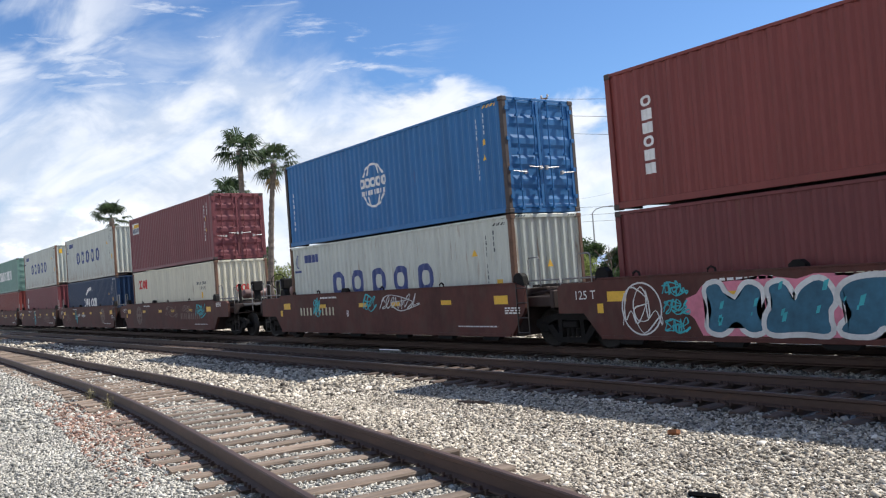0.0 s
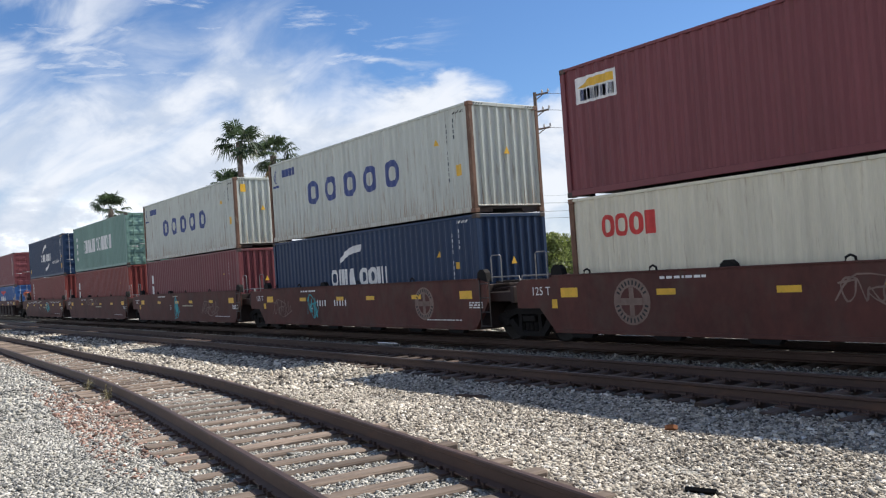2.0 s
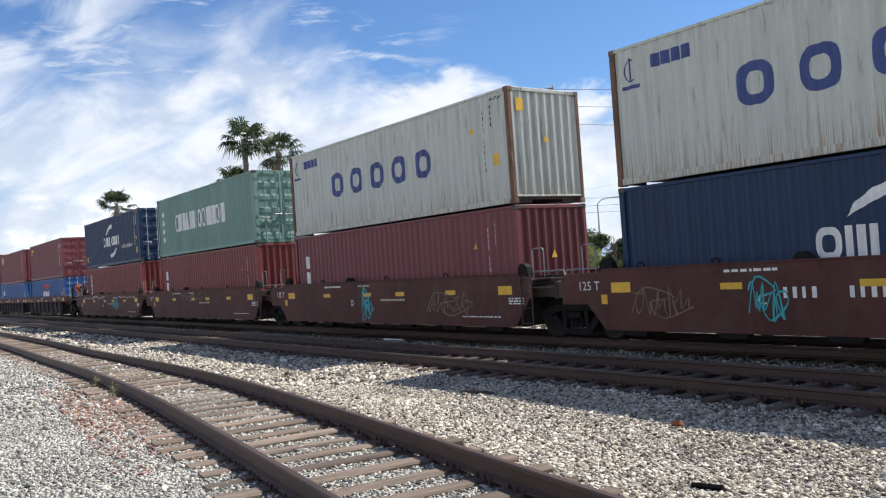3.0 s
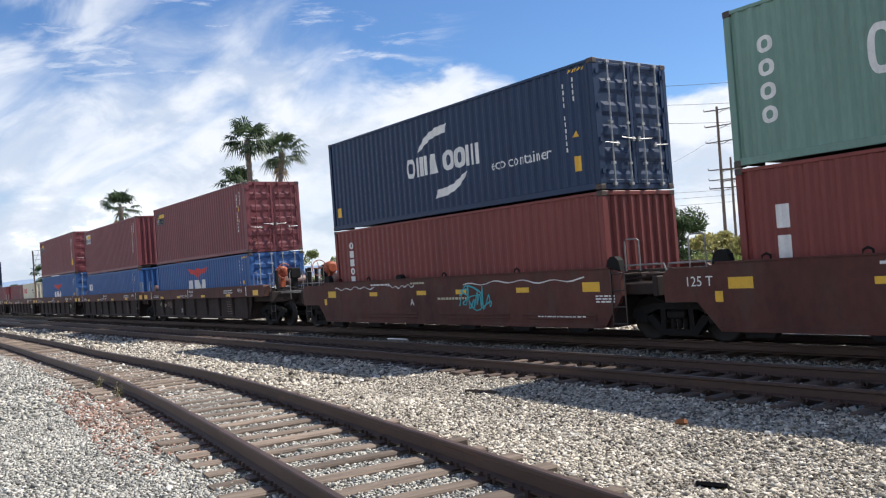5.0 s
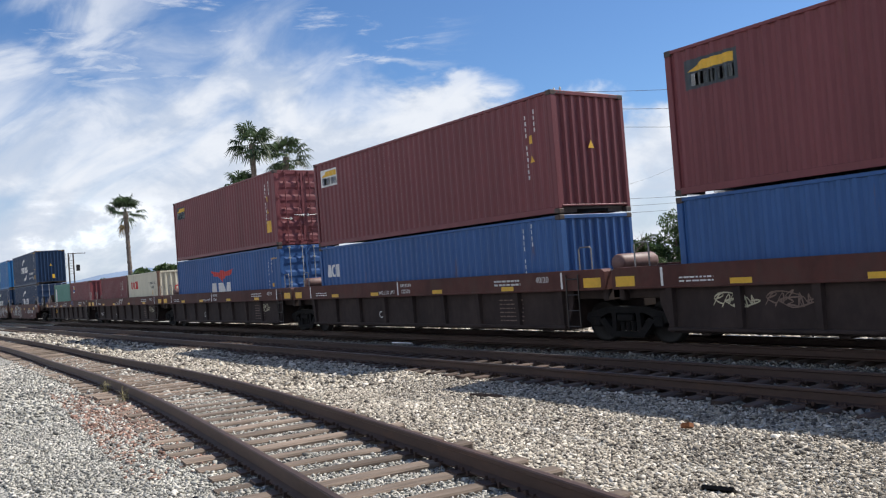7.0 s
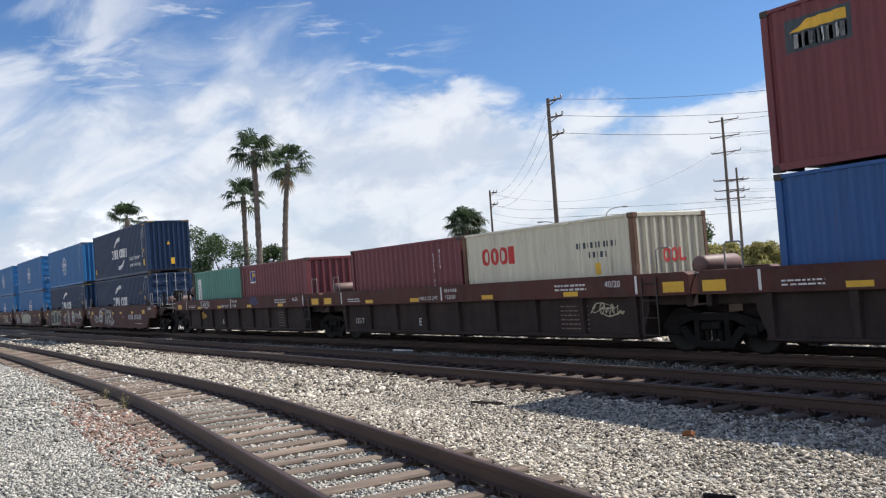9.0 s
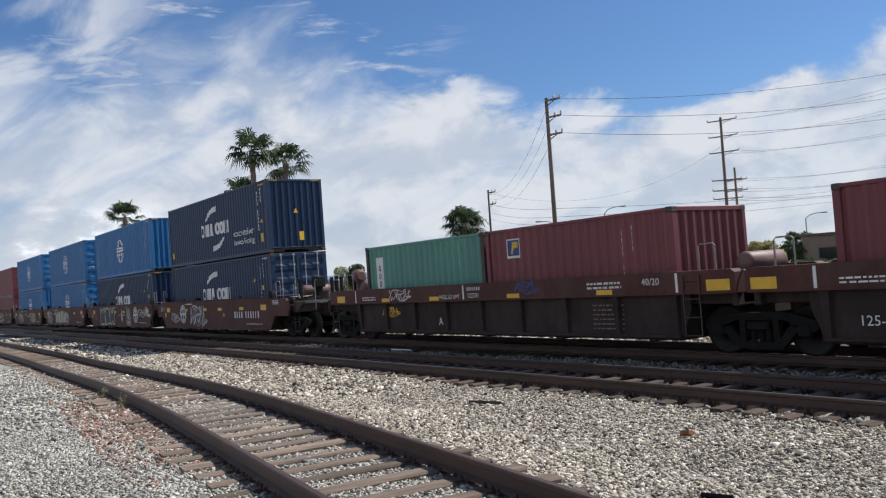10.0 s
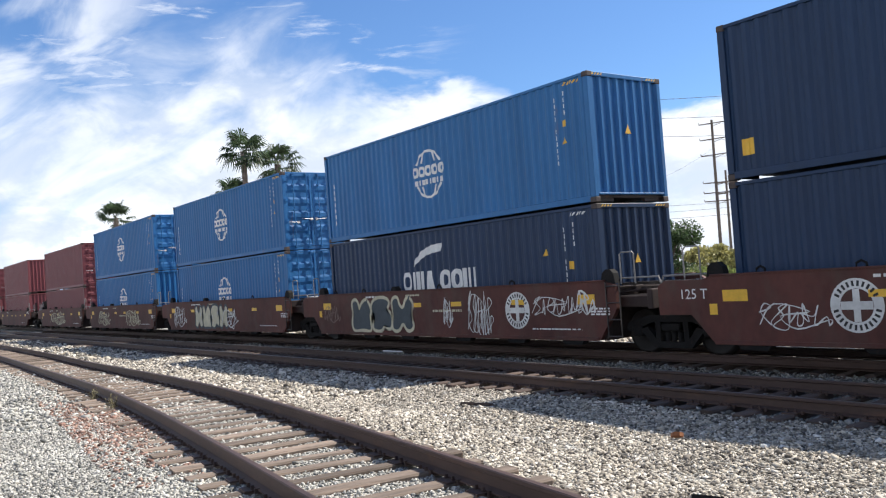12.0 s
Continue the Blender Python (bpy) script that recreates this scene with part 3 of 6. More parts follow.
def handle_mesh():
    bm = bmesh.new()
    tube(bm, [(0.06, 0.0, 1.03), (0.085, 0.1, 1.02), (0.085, 0.42, 1.00), (0.06, 0.46, 1.00)], 0.013, 6)
    block(bm, 0.0, 0.06, 0.36, 0.44, 0.96, 1.06)
    return mesh_of("door_handle", bm, M["galv"])


def post_mesh(h, mat):
    bm = bmesh.new()
    block(bm, -0.145, -0.006, -DEEP + 0.004, -DEEP + 0.125, 0.118, h - 0.118, 0.012)
    return mesh_of("corner_post", bm, mat)


def casting_mesh(mat):
    bm = bmesh.new()
    block(bm, -0.178, 0.0, 0.0, 0.162, 0.0, 0.118, 0.012)
    block(bm, -0.12, -0.05, -0.001, 0.02, 0.03, 0.085)
    return mesh_of("corner_casting", bm, mat)


def box(offset, z, length, h, color, ends, label, rusty=False, post=None):
    """A freight container; ends[0] is its rear (towards -x), ends[1] its front end: 'd' doors or 'p' plain."""
    half = length / 2
    mt = M[color]
    c = thing("shipping_container", at_train(offset - half, FAR_Y, z), label, "shipping container", "containers on the train")
    MOVING.append((c, offset - half, FAR_Y, z))
    sm = cached(("side", length, h, color), lambda: side_mesh(half, h, mt))
    part("side_panel", sm, None, c)
    part("side_panel", sm, None, c, at=pose(0, 0, 0, 0, 0, 180))

    def roof():
        bm = bmesh.new()
        block(bm, -half + 0.1, half - 0.1, -DEEP + 0.06, DEEP - 0.06, h - 0.06, h - 0.022)
        k = -half + 0.3
        while k < half - 0.3:
            block(bm, k, k + 0.10, -DEEP + 0.10, DEEP - 0.10, h - 0.022, h - 0.004)
            k += 0.21
        return mesh_of("roof", bm, mt)

    def floor():
        bm = bmesh.new()
        block(bm, -half + 0.1, half - 0.1, -DEEP + 0.10, DEEP - 0.10, 0.10, 0.15)
        return mesh_of("floor", bm, M["dark_post"])

    def rail(z0, z1, name, grow):
        bm = bmesh.new()
        block(bm, -half + 0.14, half - 0.14, -DEEP + grow, -DEEP + 0.07, z0, z1, 0.008)
        return mesh_of(name, bm, mt)

    part("roof", cached(("roof", length, h, color), roof), None, c)
    part("floor", cached(("floor", length), floor), None, c)
    for turn in (0, 180):
        part("top_rail", cached(("top", length, h, color), lambda: rail(h - 0.08, h - 0.012, "top_rail", 0.002)), None, c, at=pose(0, 0, 0, 0, 0, turn))
        part("bottom_rail", cached(("bot", length, color), lambda: rail(0.02, 0.16, "bottom_rail", 0.004)), None, c, at=pose(0, 0, 0, 0, 0, turn))
    pk = post or ("rust" if rusty else color)
    pm = cached(("post", h, pk), lambda: post_mesh(h, M[pk]))
    bmir = cached(("post2", h, pk), lambda: mirrored(pm, "corner_post"))
    cm = cached(("cast", pk), lambda: casting_mesh(M["dark_post"] if pk != "rust" else M["rust"]))
    part("corner_post", pm, None, c, at=pose(half, 0, 0))
    part("corner_post", bmir, None, c, at=pose(half, 0, 0))
    part("corner_post", pm, None, c, at=pose(-half, 0, 0, 0, 0, 180))
    part("corner_post", bmir, None, c, at=pose(-half, 0, 0, 0, 0, 180))
    for zz in (0.0, h - 0.118):
        for x, y, r in ((half, -DEEP, 0), (half, DEEP, 90), (-half, DEEP, 180), (-half, -DEEP, 270)):
            part("corner_casting", cm, None, c, at=pose(x, y, zz, 0, 0, r))
    for which, x, turn in ((ends[1], half, 0), (ends[0], -half, 180)):
        if which == "p":
            part("end_panel", cached(("end", h, color), lambda: end_mesh(h, mt)), None, c, at=pose(x, 0, 0, 0, 0, turn))
            part("end_sill", cached("endsill", end_sill_mesh), None, c, at=pose(x, 0, 0, 0, 0, turn))
            continue
        spin = pose(x, 0, 0, 0, 0, turn)
        dm = cached(("door", h, color), lambda: door_mesh(h, mt))
        rm, hm = cached(("rod", h, color), lambda: rod_mesh(h, M["galv"] if color in ("navy", "royal") else mt)), cached("handle", handle_mesh)
        dmm = cached(("door2", h, color), lambda: mirrored(dm, "door"))
        hmm = cached("handle2", lambda: mirrored(hm, "door_handle"))

        def bar(name, z0, z1):
            bm = bmesh.new()
            block(bm, -0.10, -0.02, -DEEP + 0.13, DEEP - 0.13, z0, z1, 0.008)
            return mesh_of(name, bm, mt)

        part("door_sill", cached(("sill", h, color), lambda: bar("door_sill", 0.0, 0.125)), None, c, at=spin)
        part("door_header", cached(("header", h, color), lambda: bar("door_header", h - 0.078, h - 0.006)), None, c, at=spin)
        for sgn, me, hme in ((-1, dm, hm), (1, dmm, hmm)):
            leaf = part("door", me, None, c, at=spin @ pose(-0.012, sgn * (DEEP - 0.11), 0))
            for y in (0.32, 0.86):
                part("lock_rod", rm, None, leaf, at=pose(0, -sgn * y, 0))
                part("door_handle", hme, None, leaf, at=pose(0, -sgn * (y - 0.25), 0 if y < 0.5 else 0.12))
    c["half"], c["tall"] = half, h
    return c


def mirrored(me, name):
    bm = bmesh.new()
    bm.from_mesh(me)
    bmesh.ops.transform(bm, matrix=Matrix.Diagonal((1, -1, 1, 1)), verts=bm.verts)
    bmesh.ops.reverse_faces(bm, faces=bm.faces)
    return mesh_of(name, bm, [m_ for m_ in me.materials])


def paint_on(c, bm, mat, x=0.0, z=0.0, name="marking", proud=0.0025):
    """Lays flat shapes (x to the right, z up) on the near side of a container, folded with its corrugation."""
    bmesh.ops.translate(bm, verts=bm.verts, vec=(x, 0, z))
    xs = [v.co.x for v in bm.verts]
    for f in fold_lines(min(xs), max(xs)):
        bmesh.ops.bisect_plane(bm, geom=bm.verts[:] + bm.edges[:] + bm.faces[:], plane_co=(f, 0, 0), plane_no=(1, 0, 0), dist=1e-5)
    for v in bm.verts:
        v.co.y = -DEEP + 0.014 + fold_depth(v.co.x) - proud + v.co.y
    bmesh.ops.recalc_face_normals(bm, faces=bm.faces)
    for f in bm.faces:
        if f.normal.y > 0:
            f.normal_flip()
    ob = part(name, bm, M[mat], c)
    return tagged(ob, kind="stuff") if name == "serial_mark" else ob


# ---- painted shapes ----
def hex_ring(bm, cx, cz, w, h, t):
    """An upright ring with straight sides and well rounded shoulders."""
    n = 20

    def pts(w, h):
        out = []
        for k in range(n):
            a = 2 * math.pi * (k + 0.5) / n
            c, s_ = math.cos(a), math.sin(a)
            out.append((cx + w * math.copysign(abs(c) ** 0.72, c), cz + h * math.copysign(abs(s_) ** 0.72, s_)))
        return out
    o = [bm.verts.new((x, 0, z)) for x, z in pts(w, h)]
    i_ = [bm.verts.new((x, 0, z)) for x, z in pts(w - t, h - t)]
    for k in range(n):
        q = (k + 1) % n
        bm.faces.new((o[k], o[q], i_[q], i_[k]))


def ring_row(c, x0, x1, z, size, n=5, mat="ink", t=0.19):
    """A row of thick rings, evenly spaced."""
    for k in range(n):
        bm = bmesh.new()
        hex_ring(bm, x0 + (x1 - x0) * k / (n - 1), z, size * 0.47, size * 0.5, t)
        paint_on(c, bm, mat, name="painted_ring")


def globe(c, x, z, r):
    """Open globe with two rows of plain shapes across it."""
    for a0, a1 in ((28, 152), (208, 332)):
        bm = bmesh.new()
        ring_shape(bm, x, z, r, r, 0.07, 14, a0, a1)
        paint_on(c, bm, "white", name="painted_arc")
    for k in (-0.45, 0.45):
        for s in (1, -1):
            bm = bmesh.new()
            stroke(bm, [(x + k * r, z + s * 0.50 * r), (x + k * r * 0.8, z + s * 0.86 * r)], 0.05)
            paint_on(c, bm, "white", name="painted_line", proud=0.005)
    for k in range(5):
        bm = bmesh.new()
        hex_ring(bm, x + (k - 2) * 0.46 * r, z + 0.14 * r, 0.20 * r, 0.22 * r, 0.085)
        paint_on(c, bm, "white", name="painted_ring", proud=0.0075)
    for k in range(8):
        bm = bmesh.new()
        rect(bm, x + (k - 4) * 0.25 * r + 0.03, x + (k - 3) * 0.25 * r - 0.03, z - 0.42 * r, z - 0.2 * r)
        paint_on(c, bm, "white", name="painted_bar", proud=0.0075)


def shape_row(c, x, z, w, h, kinds, mat="white"):
    """A row of plain painted shapes: o ring, w comb of bars, v wedge, b block, space."""
    size = {"o": 1.0, "w": 1.15, "v": 1.1, "b": 0.75, " ": 0.25}
    gap = 0.10
    k = w / (sum(size[s] for s in kinds) + gap * (len(kinds) - 1))
    for s in kinds:
        b = size[s] * k
        bm = bmesh.new()
        t = min(0.24 * h, b * 0.27)
        if s == "o":
            hex_ring(bm, x + b / 2, z + h / 2, b / 2, h / 2, t)
        elif s == "w":
            for q in range(3):
                rect(bm, x + q * (b - t) / 2, x + q * (b - t) / 2 + t, z, z + h)
        elif s == "v":
            flat(bm, [(x + b * 0.05, z), (x + b * 0.95, z), (x + b * 0.66, z + h), (x + b * 0.34, z + h)])
        elif s == "b":
            rect(bm, x, x + b, z, z + h)
        if s != " ":
            paint_on(c, bm, mat, name="painted_shape")
        else:
            bm.free()
        x += b + gap * k


def swoosh(c, x, z, sx, sz, flip=1):
    bm = bmesh.new()
    pts_top = [(0, 0), (0.10, 0.38), (0.32, 0.74), (0.62, 0.95), (1.0, 1.0)]
    pts_bot = [(0.90, 0.62), (0.66, 0.58), (0.42, 0.48), (0.16, 0.20)]
    flat(bm, [(x + px * sx * flip, z + pz * sz * flip) for px, pz in pts_top + pts_bot])
    bmesh.ops.triangulate(bm, faces=bm.faces[:])
    paint_on(c, bm, "white", name="painted_sweep")


def tick(bm, x, z, w, h, k=0):
    """One unreadable character: a plain narrow bar."""
    rect(bm, x, x + w * (0.50, 0.62, 0.42)[k % 3], z, z + h)


def id_bars(c, x, z, n=11, mat="white", tall=0.10, across=0.055):
    """The upright run of small unreadable characters near a container's end."""
    bm = bmesh.new()
    for k in range(n):
        if k in (4,):
            continue
        zz = z - k * 0.145
        tick(bm, x, zz - tall, across, tall, k)
    for k in range(4):
        tick(bm, x + 0.30, z + 0.1 - k * 0.145 - tall, across, tall, k + 1)
    tagged(paint_on(c, bm, mat, name="serial_mark"), kind="stuff")


def triangle(c, x, z, s=0.14, mat="yellow"):
    bm, s = bmesh.new(), s * 0.72
    flat(bm, [(x - s, z), (x + s, z), (x, z + 1.7 * s)])
    paint_on(c, bm, mat, name="warning_label")


def sticker(c, x0, x1, z0, z1, mat="yellow"):
    bm = bmesh.new()
    rect(bm, x0, x1, z0, z1)
    paint_on(c, bm, mat, name="label")


def stripes(c, x, z, mat="yellow"):
    """Slanted height-warning stripes under the top rail."""
    bm = bmesh.new()
    for k in range(5):
        flat(bm, [(x + k * 0.1, z), (x + k * 0.1 + 0.05, z), (x + k * 0.1 + 0.11, z + 0.07), (x + k * 0.1 + 0.06, z + 0.07)])
    tagged(paint_on(c, bm, mat, name="height_stripes"), kind="stuff")


def end_paint(c, bm, mat, name="label", x_out=-0.013):
    """Flat shapes on the front end: x of the shape runs across the end, away from the viewer's side."""
    for v in bm.verts:
        v.co = Vector((c["half"] + x_out, v.co.x, v.co.z))
    bmesh.ops.recalc_face_normals(bm, faces=bm.faces)
    for f in bm.faces:
        if f.normal.x < 0:
            f.normal_flip()
    return part(name, bm, M[mat], c)

# ---- well cars ----
NEAR = -1.544            # near face of a car's side, from the track's centre line


def side_text(car, bm, mat, x, z, name="marking", y=None):
    """Flat shapes on the near side of a car."""
    for v in bm.verts:
        v.co = Vector((v.co.x + x, (NEAR if y is None else y) - 0.003 + v.co.y, v.co.z + z))
    bmesh.ops.recalc_face_normals(bm, faces=bm.faces)
    for f in bm.faces:
        if f.normal.y > 0:
            f.normal_flip()
    ob = part(name, bm, M[mat], car)
    return tagged(ob, kind="stuff") if name in ("small_print", "serial_mark", "emblem_lettering", "mural_flecks") else ob


def bars(rows, w, h, pitch, seed=1):
    """Unreadable small print: rows of short bars."""
    rnd = random.Random(seed)
    bm = bmesh.new()
    for r in range(rows):
        x = 0.0
        while x < w:
            k = rnd.uniform(0.05, 0.16)
            if h > 0.08:
                k = h * 0.62
                rect(bm, x, x + k * rnd.uniform(0.5, 0.75), -r * pitch - h, -r * pitch)
                x += k + h * 0.3
                continue
            rect(bm, x, min(x + k, w), -r * pitch - h, -r * pitch)
            x += k + rnd.uniform(0.02, 0.05)
    return bm


def patch(w, h):
    bm = bmesh.new()
    rect(bm, 0, w, 0, h)
    return bm


def ribbon(bm, pts, w):
    """One running flat line with joined corners."""
    pts = [Vector(p) for p in pts]
    rows = []
    for i, p in enumerate(pts):
        d = pts[min(i + 1, len(pts) - 1)] - pts[max(i - 1, 0)]
        d = d.normalized() if d.length > 1e-6 else Vector((1, 0))
        n = Vector((-d.y, d.x)) * w / 2 * (0.75 + 0.25 * math.sin(i * 0.9))
        y = -0.00012 * i
        rows.append((bm.verts.new((p.x - n.x, y, p.y - n.y)), bm.verts.new((p.x + n.x, y, p.y + n.y))))
    for a, b in zip(rows, rows[1:]):
        bm.faces.new((a[0], b[0], b[1], a[1]))


def scrawl(w, h, n, seed, thick=0.03):
    """A looping spray-can scribble, drawn in one go."""
    rnd = random.Random(seed)
    keys = [(0.0, h * rnd.uniform(0.2, 0.8))]
    for k in range(n):
        x0, b = w * k / n, w / n
        up, lo = h * rnd.uniform(0.8, 1.0), h * rnd.uniform(0.0, 0.2)
        kind = rnd.randint(0, 3)
        if kind == 0:
            keys += [(x0 + b * 0.2, up), (x0 + b * 0.25, lo), (x0 + b * 0.7, h * 0.5), (x0 + b * 0.95, lo)]
        elif kind == 1:
            keys += [(x0 + b * 0.9, h * 0.75), (x0 + b * 0.5, up), (x0 + b * 0.1, h * 0.5), (x0 + b * 0.45, lo), (x0 + b * 0.95, h * 0.35)]
        elif kind == 2:
            keys += [(x0 + b * 0.1, lo), (x0 + b * 0.45, up), (x0 + b * 0.8, lo), (x0 + b * 0.3, h * 0.42), (x0 + b * 1.05, h * 0.5)]
        else:
            keys += [(x0 + b * 0.85, up), (x0 + b * 0.2, h * 0.7), (x0 + b * 0.85, h * 0.4), (x0 + b * 0.1, lo), (x0 + b, lo)]
    keys = [(x + rnd.uniform(-.28, .28) * w / n, z + rnd.uniform(-.12, .12) * h) for x, z in keys]
    keys += [(w * 1.04, h * 0.3), (w * 0.55, -0.08 * h), (w * 0.3, h * 0.45), (w * 0.75, h * 0.62), (w * 0.2, h * 0.95), (-0.04 * w, h * 0.1)]
    pts = []
    for i in range(len(keys) - 1):
        a, p, q, b = keys[max(i - 1, 0)], keys[i], keys[i + 1], keys[min(i + 2, len(keys) - 1)]
        for j in range(4):
            t = j / 4
            pts.append(tuple(0.5 * (2 * p[c] + (q[c] - a[c]) * t + (2 * a[c] - 5 * p[c] + 4 * q[c] - b[c]) * t * t + (3 * p[c] - a[c] - 3 * q[c] + b[c]) * t ** 3) for c in (0, 1)))
    bm = bmesh.new()
    ribbon(bm, pts + [keys[-1]], thick)
    return bm


def bracket_mesh():
    """Dark tapered guide post that stands on the car's side."""
    bm = bmesh.new()
    slab(bm, [(-0.26, 0), (0.26, 0), (0.20, 0.26), (0.08, 0.36), (-0.08, 0.36), (-0.20, 0.26)], -0.10, 0.06)
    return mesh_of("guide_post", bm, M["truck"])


def rails_mesh(kind):
    """Hand rails and steps of one car end; x grows outwards."""
    bm = bmesh.new()
    if kind == "grab":
        tube(bm, [(0, 0, 0), (0, 0, 0.62), (0.05, 0, 0.66), (0.33, 0, 0.66), (0.38, 0, 0.62), (0.38, 0, 0)], 0.017, 6)
    elif kind == "ladder":
        for x in (0.0, 0.38):
            block(bm, x - 0.012, x + 0.012, -0.012, 0.012, -1.12, 0.05)
        for z in (-1.10, -0.75, -0.40, -0.05):
            tube(bm, [(0, 0, z), (0.38, 0, z)], 0.014, 6)
    return mesh_of("handrail" if kind == "grab" else "ladder", bm, M["grab"] if kind == "grab" else M["deck"])


def deck_mesh(l):
    """Walkway grating: bars along the car on cross bearers."""
    bm = bmesh.new()
    for k in range(9):
        y = -0.9 + k * 0.06
        block(bm, 0, l, y, y + 0.02, 0.0, 0.03)
    for x in np.arange(0.02, l, 0.3):
        block(bm, x, x + 0.03, -0.92, -0.36, -0.03, 0.0)
    return mesh_of("walkway", bm, M["deck"])


def tank_mesh():
    """Air reservoir that lies across the car."""
    bm = bmesh.new()
    prof = [(-0.62, 0.08), (-0.59, 0.17), (-0.52, 0.20), (0.52, 0.20), (0.59, 0.17), (0.62, 0.08)]
    rings = []
    for y, r in prof:
        rings.append([bm.verts.new((r * math.cos(2 * math.pi * k / 18), y, r * math.sin(2 * math.pi * k / 18))) for k in range(18)])
    loft(bm, rings)
    bmesh.ops.recalc_face_normals(bm, faces=bm.faces)
    return mesh_of("air_tank", bm, M["tank"], True)


M["tank"] = surface("faded red-brown reservoir paint", (0.17, 0.098, 0.085), 0.55, 0.0, 0.3, 2, 20, stain=(0.14, 0.08, 0.06))


def brake_wheel_mesh(mat):
    bm = bmesh.new()
    n = 18
    pts = [(0, 0.29 * math.cos(2 * math.pi * k / n), 0.29 * math.sin(2 * math.pi * k / n)) for k in range(n + 1)]
    tube(bm, pts, 0.018, 6, caps=False)
    for k in range(5):
        a = 2 * math.pi * k / 5
        tube(bm, [(0.03, 0, 0), (0, 0.28 * math.cos(a), 0.28 * math.sin(a))], 0.012, 5)
    tube(bm, [(-0.25, 0, 0), (0.05, 0, 0)], 0.04, 8)
    return mesh_of("brake_wheel", bm, mat)


def coupler_mesh():
    bm = bmesh.new()
    block(bm, -1.0, 0.0, -0.09, 0.09, -0.10, 0.10, 0.02)
    slab(bm, [(-0.05, -0.19), (0.22, -0.19), (0.28, -0.05), (0.28, 0.14), (0.10, 0.19), (-0.05, 0.16)], -0.17, 0.15)
    tube(bm, [(-0.5, -0.35, 0.0), (-0.2, -0.38, -0.28), (0.1, -0.36, -0.36), (0.38, -0.34, -0.30)], 0.032, 6)
    tube(bm, [(-0.6, -1.2, 0.22), (-0.5, -0.7, 0.0), (-0.1, -0.3, -0.18), (0.0, -0.2, -0.2)], 0.016, 6)
    bmesh.ops.recalc_face_normals(bm, faces=bm.faces)
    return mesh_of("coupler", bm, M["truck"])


def car_side(joint_l, joint_r, ribbed):
    """Outline of a car's side: deep between the bogies, cut up over them."""
    el, er = (7.66 if joint_l else 8.05), (7.66 if joint_r else 8.05)
    top, low = (1.55, 0.31) if not ribbed else (1.64, 0.28)
    bm = bmesh.new()
    if not ribbed:
        right = [(6.22, low), (6.52, 0.70), (6.66, 0.84), (6.74, 0.98), (6.74, 1.44), (6.66, 1.50)] if joint_r else [(6.42, low), (6.90, 0.84), (er, 0.84), (er, 1.40), (er - 0.16, 1.50), (6.6, 1.50)]
        o = [(-6.42, low)] + right + [(6.45, top), (-6.45, top), (-6.6, 1.50), (-el + 0.16, 1.50), (-el, 1.40), (-el, 0.84), (-6.90, 0.84)]
        slab(bm, o, NEAR, NEAR + 0.10)
        block(bm, -6.40, 6.20, NEAR - 0.035, NEAR - 0.001, low - 0.02, low + 0.06, 0.008)
        block(bm, -6.43, 6.43, NEAR - 0.02, NEAR + 0.12, top + 0.001, top + 0.035, 0.006)
    else:
        slab(bm, [(-el, 1.20), (er, 1.20), (er, 1.58), (er - 0.1, top), (-el + 0.1, top), (-el, 1.58)], NEAR, NEAR + 0.30)
        block(bm, -el + 0.05, er - 0.05, NEAR - 0.03, NEAR - 0.001, 1.19, 1.235, 0.006)
    bmesh.ops.recalc_face_normals(bm, faces=bm.faces)
    return mesh_of("side_sill" if ribbed else "side_panel", bm, M["car"])


def web_mesh():
    bm = bmesh.new()
    slab(bm, [(-6.30, 0.35), (6.30, 0.35), (6.52, 0.9), (6.52, 1.199), (-6.52, 1.199), (-6.52, 0.9)], NEAR + 0.13, NEAR + 0.18)
    block(bm, -6.3, 6.3, NEAR + 0.03, NEAR + 0.129, 0.335, 0.40, 0.01)
    bmesh.ops.recalc_face_normals(bm, faces=bm.faces)
    return mesh_of("side_web", bm, M["car_dark"])


def rib_mesh():
    bm = bmesh.new()
    a = [bm.verts.new(p) for p in ((-0.07, NEAR + 0.129, 0.405), (0.07, NEAR + 0.129, 0.405), (0.05, NEAR + 0.06, 0.405), (-0.05, NEAR + 0.06, 0.405))]
    b = [bm.verts.new(p) for p in ((-0.10, NEAR + 0.129, 1.198), (0.10, NEAR + 0.129, 1.198), (0.08, NEAR + 0.01, 1.198), (-0.08, NEAR + 0.01, 1.198))]
    loft(bm, [a, b])
    bmesh.ops.recalc_face_normals(bm, faces=bm.faces)
    return mesh_of("rib", bm, M["car_dark"])


def platform_mesh(joint, length):
    """End structure over the bogie; x grows outwards from the well's end wall."""
    bm = bmesh.new()
    block(bm, 0.05, 0.20, -1.43, 1.43, 0.30, 1.42, 0.02)
    block(bm, 0.20, length, -1.25, 1.25, 0.98, 1.22, 0.02)
    block(bm, 0.20, length + (0.0 if joint else 0.5), -0.32, 0.32, 0.72, 1.38, 0.03)
    block(bm, length - 0.14, length, -1.42, 1.42, 0.95, 1.36, 0.02)
    for y in (-1.0, -0.5, 0.4, 0.95):
        tube(bm, [(0.25, y, 1.28), (length * 0.6, y + 0.1, 1.34), (length, y, 1.30)], 0.03, 6)
    return mesh_of("end_platform", bm, M["car_dark"])


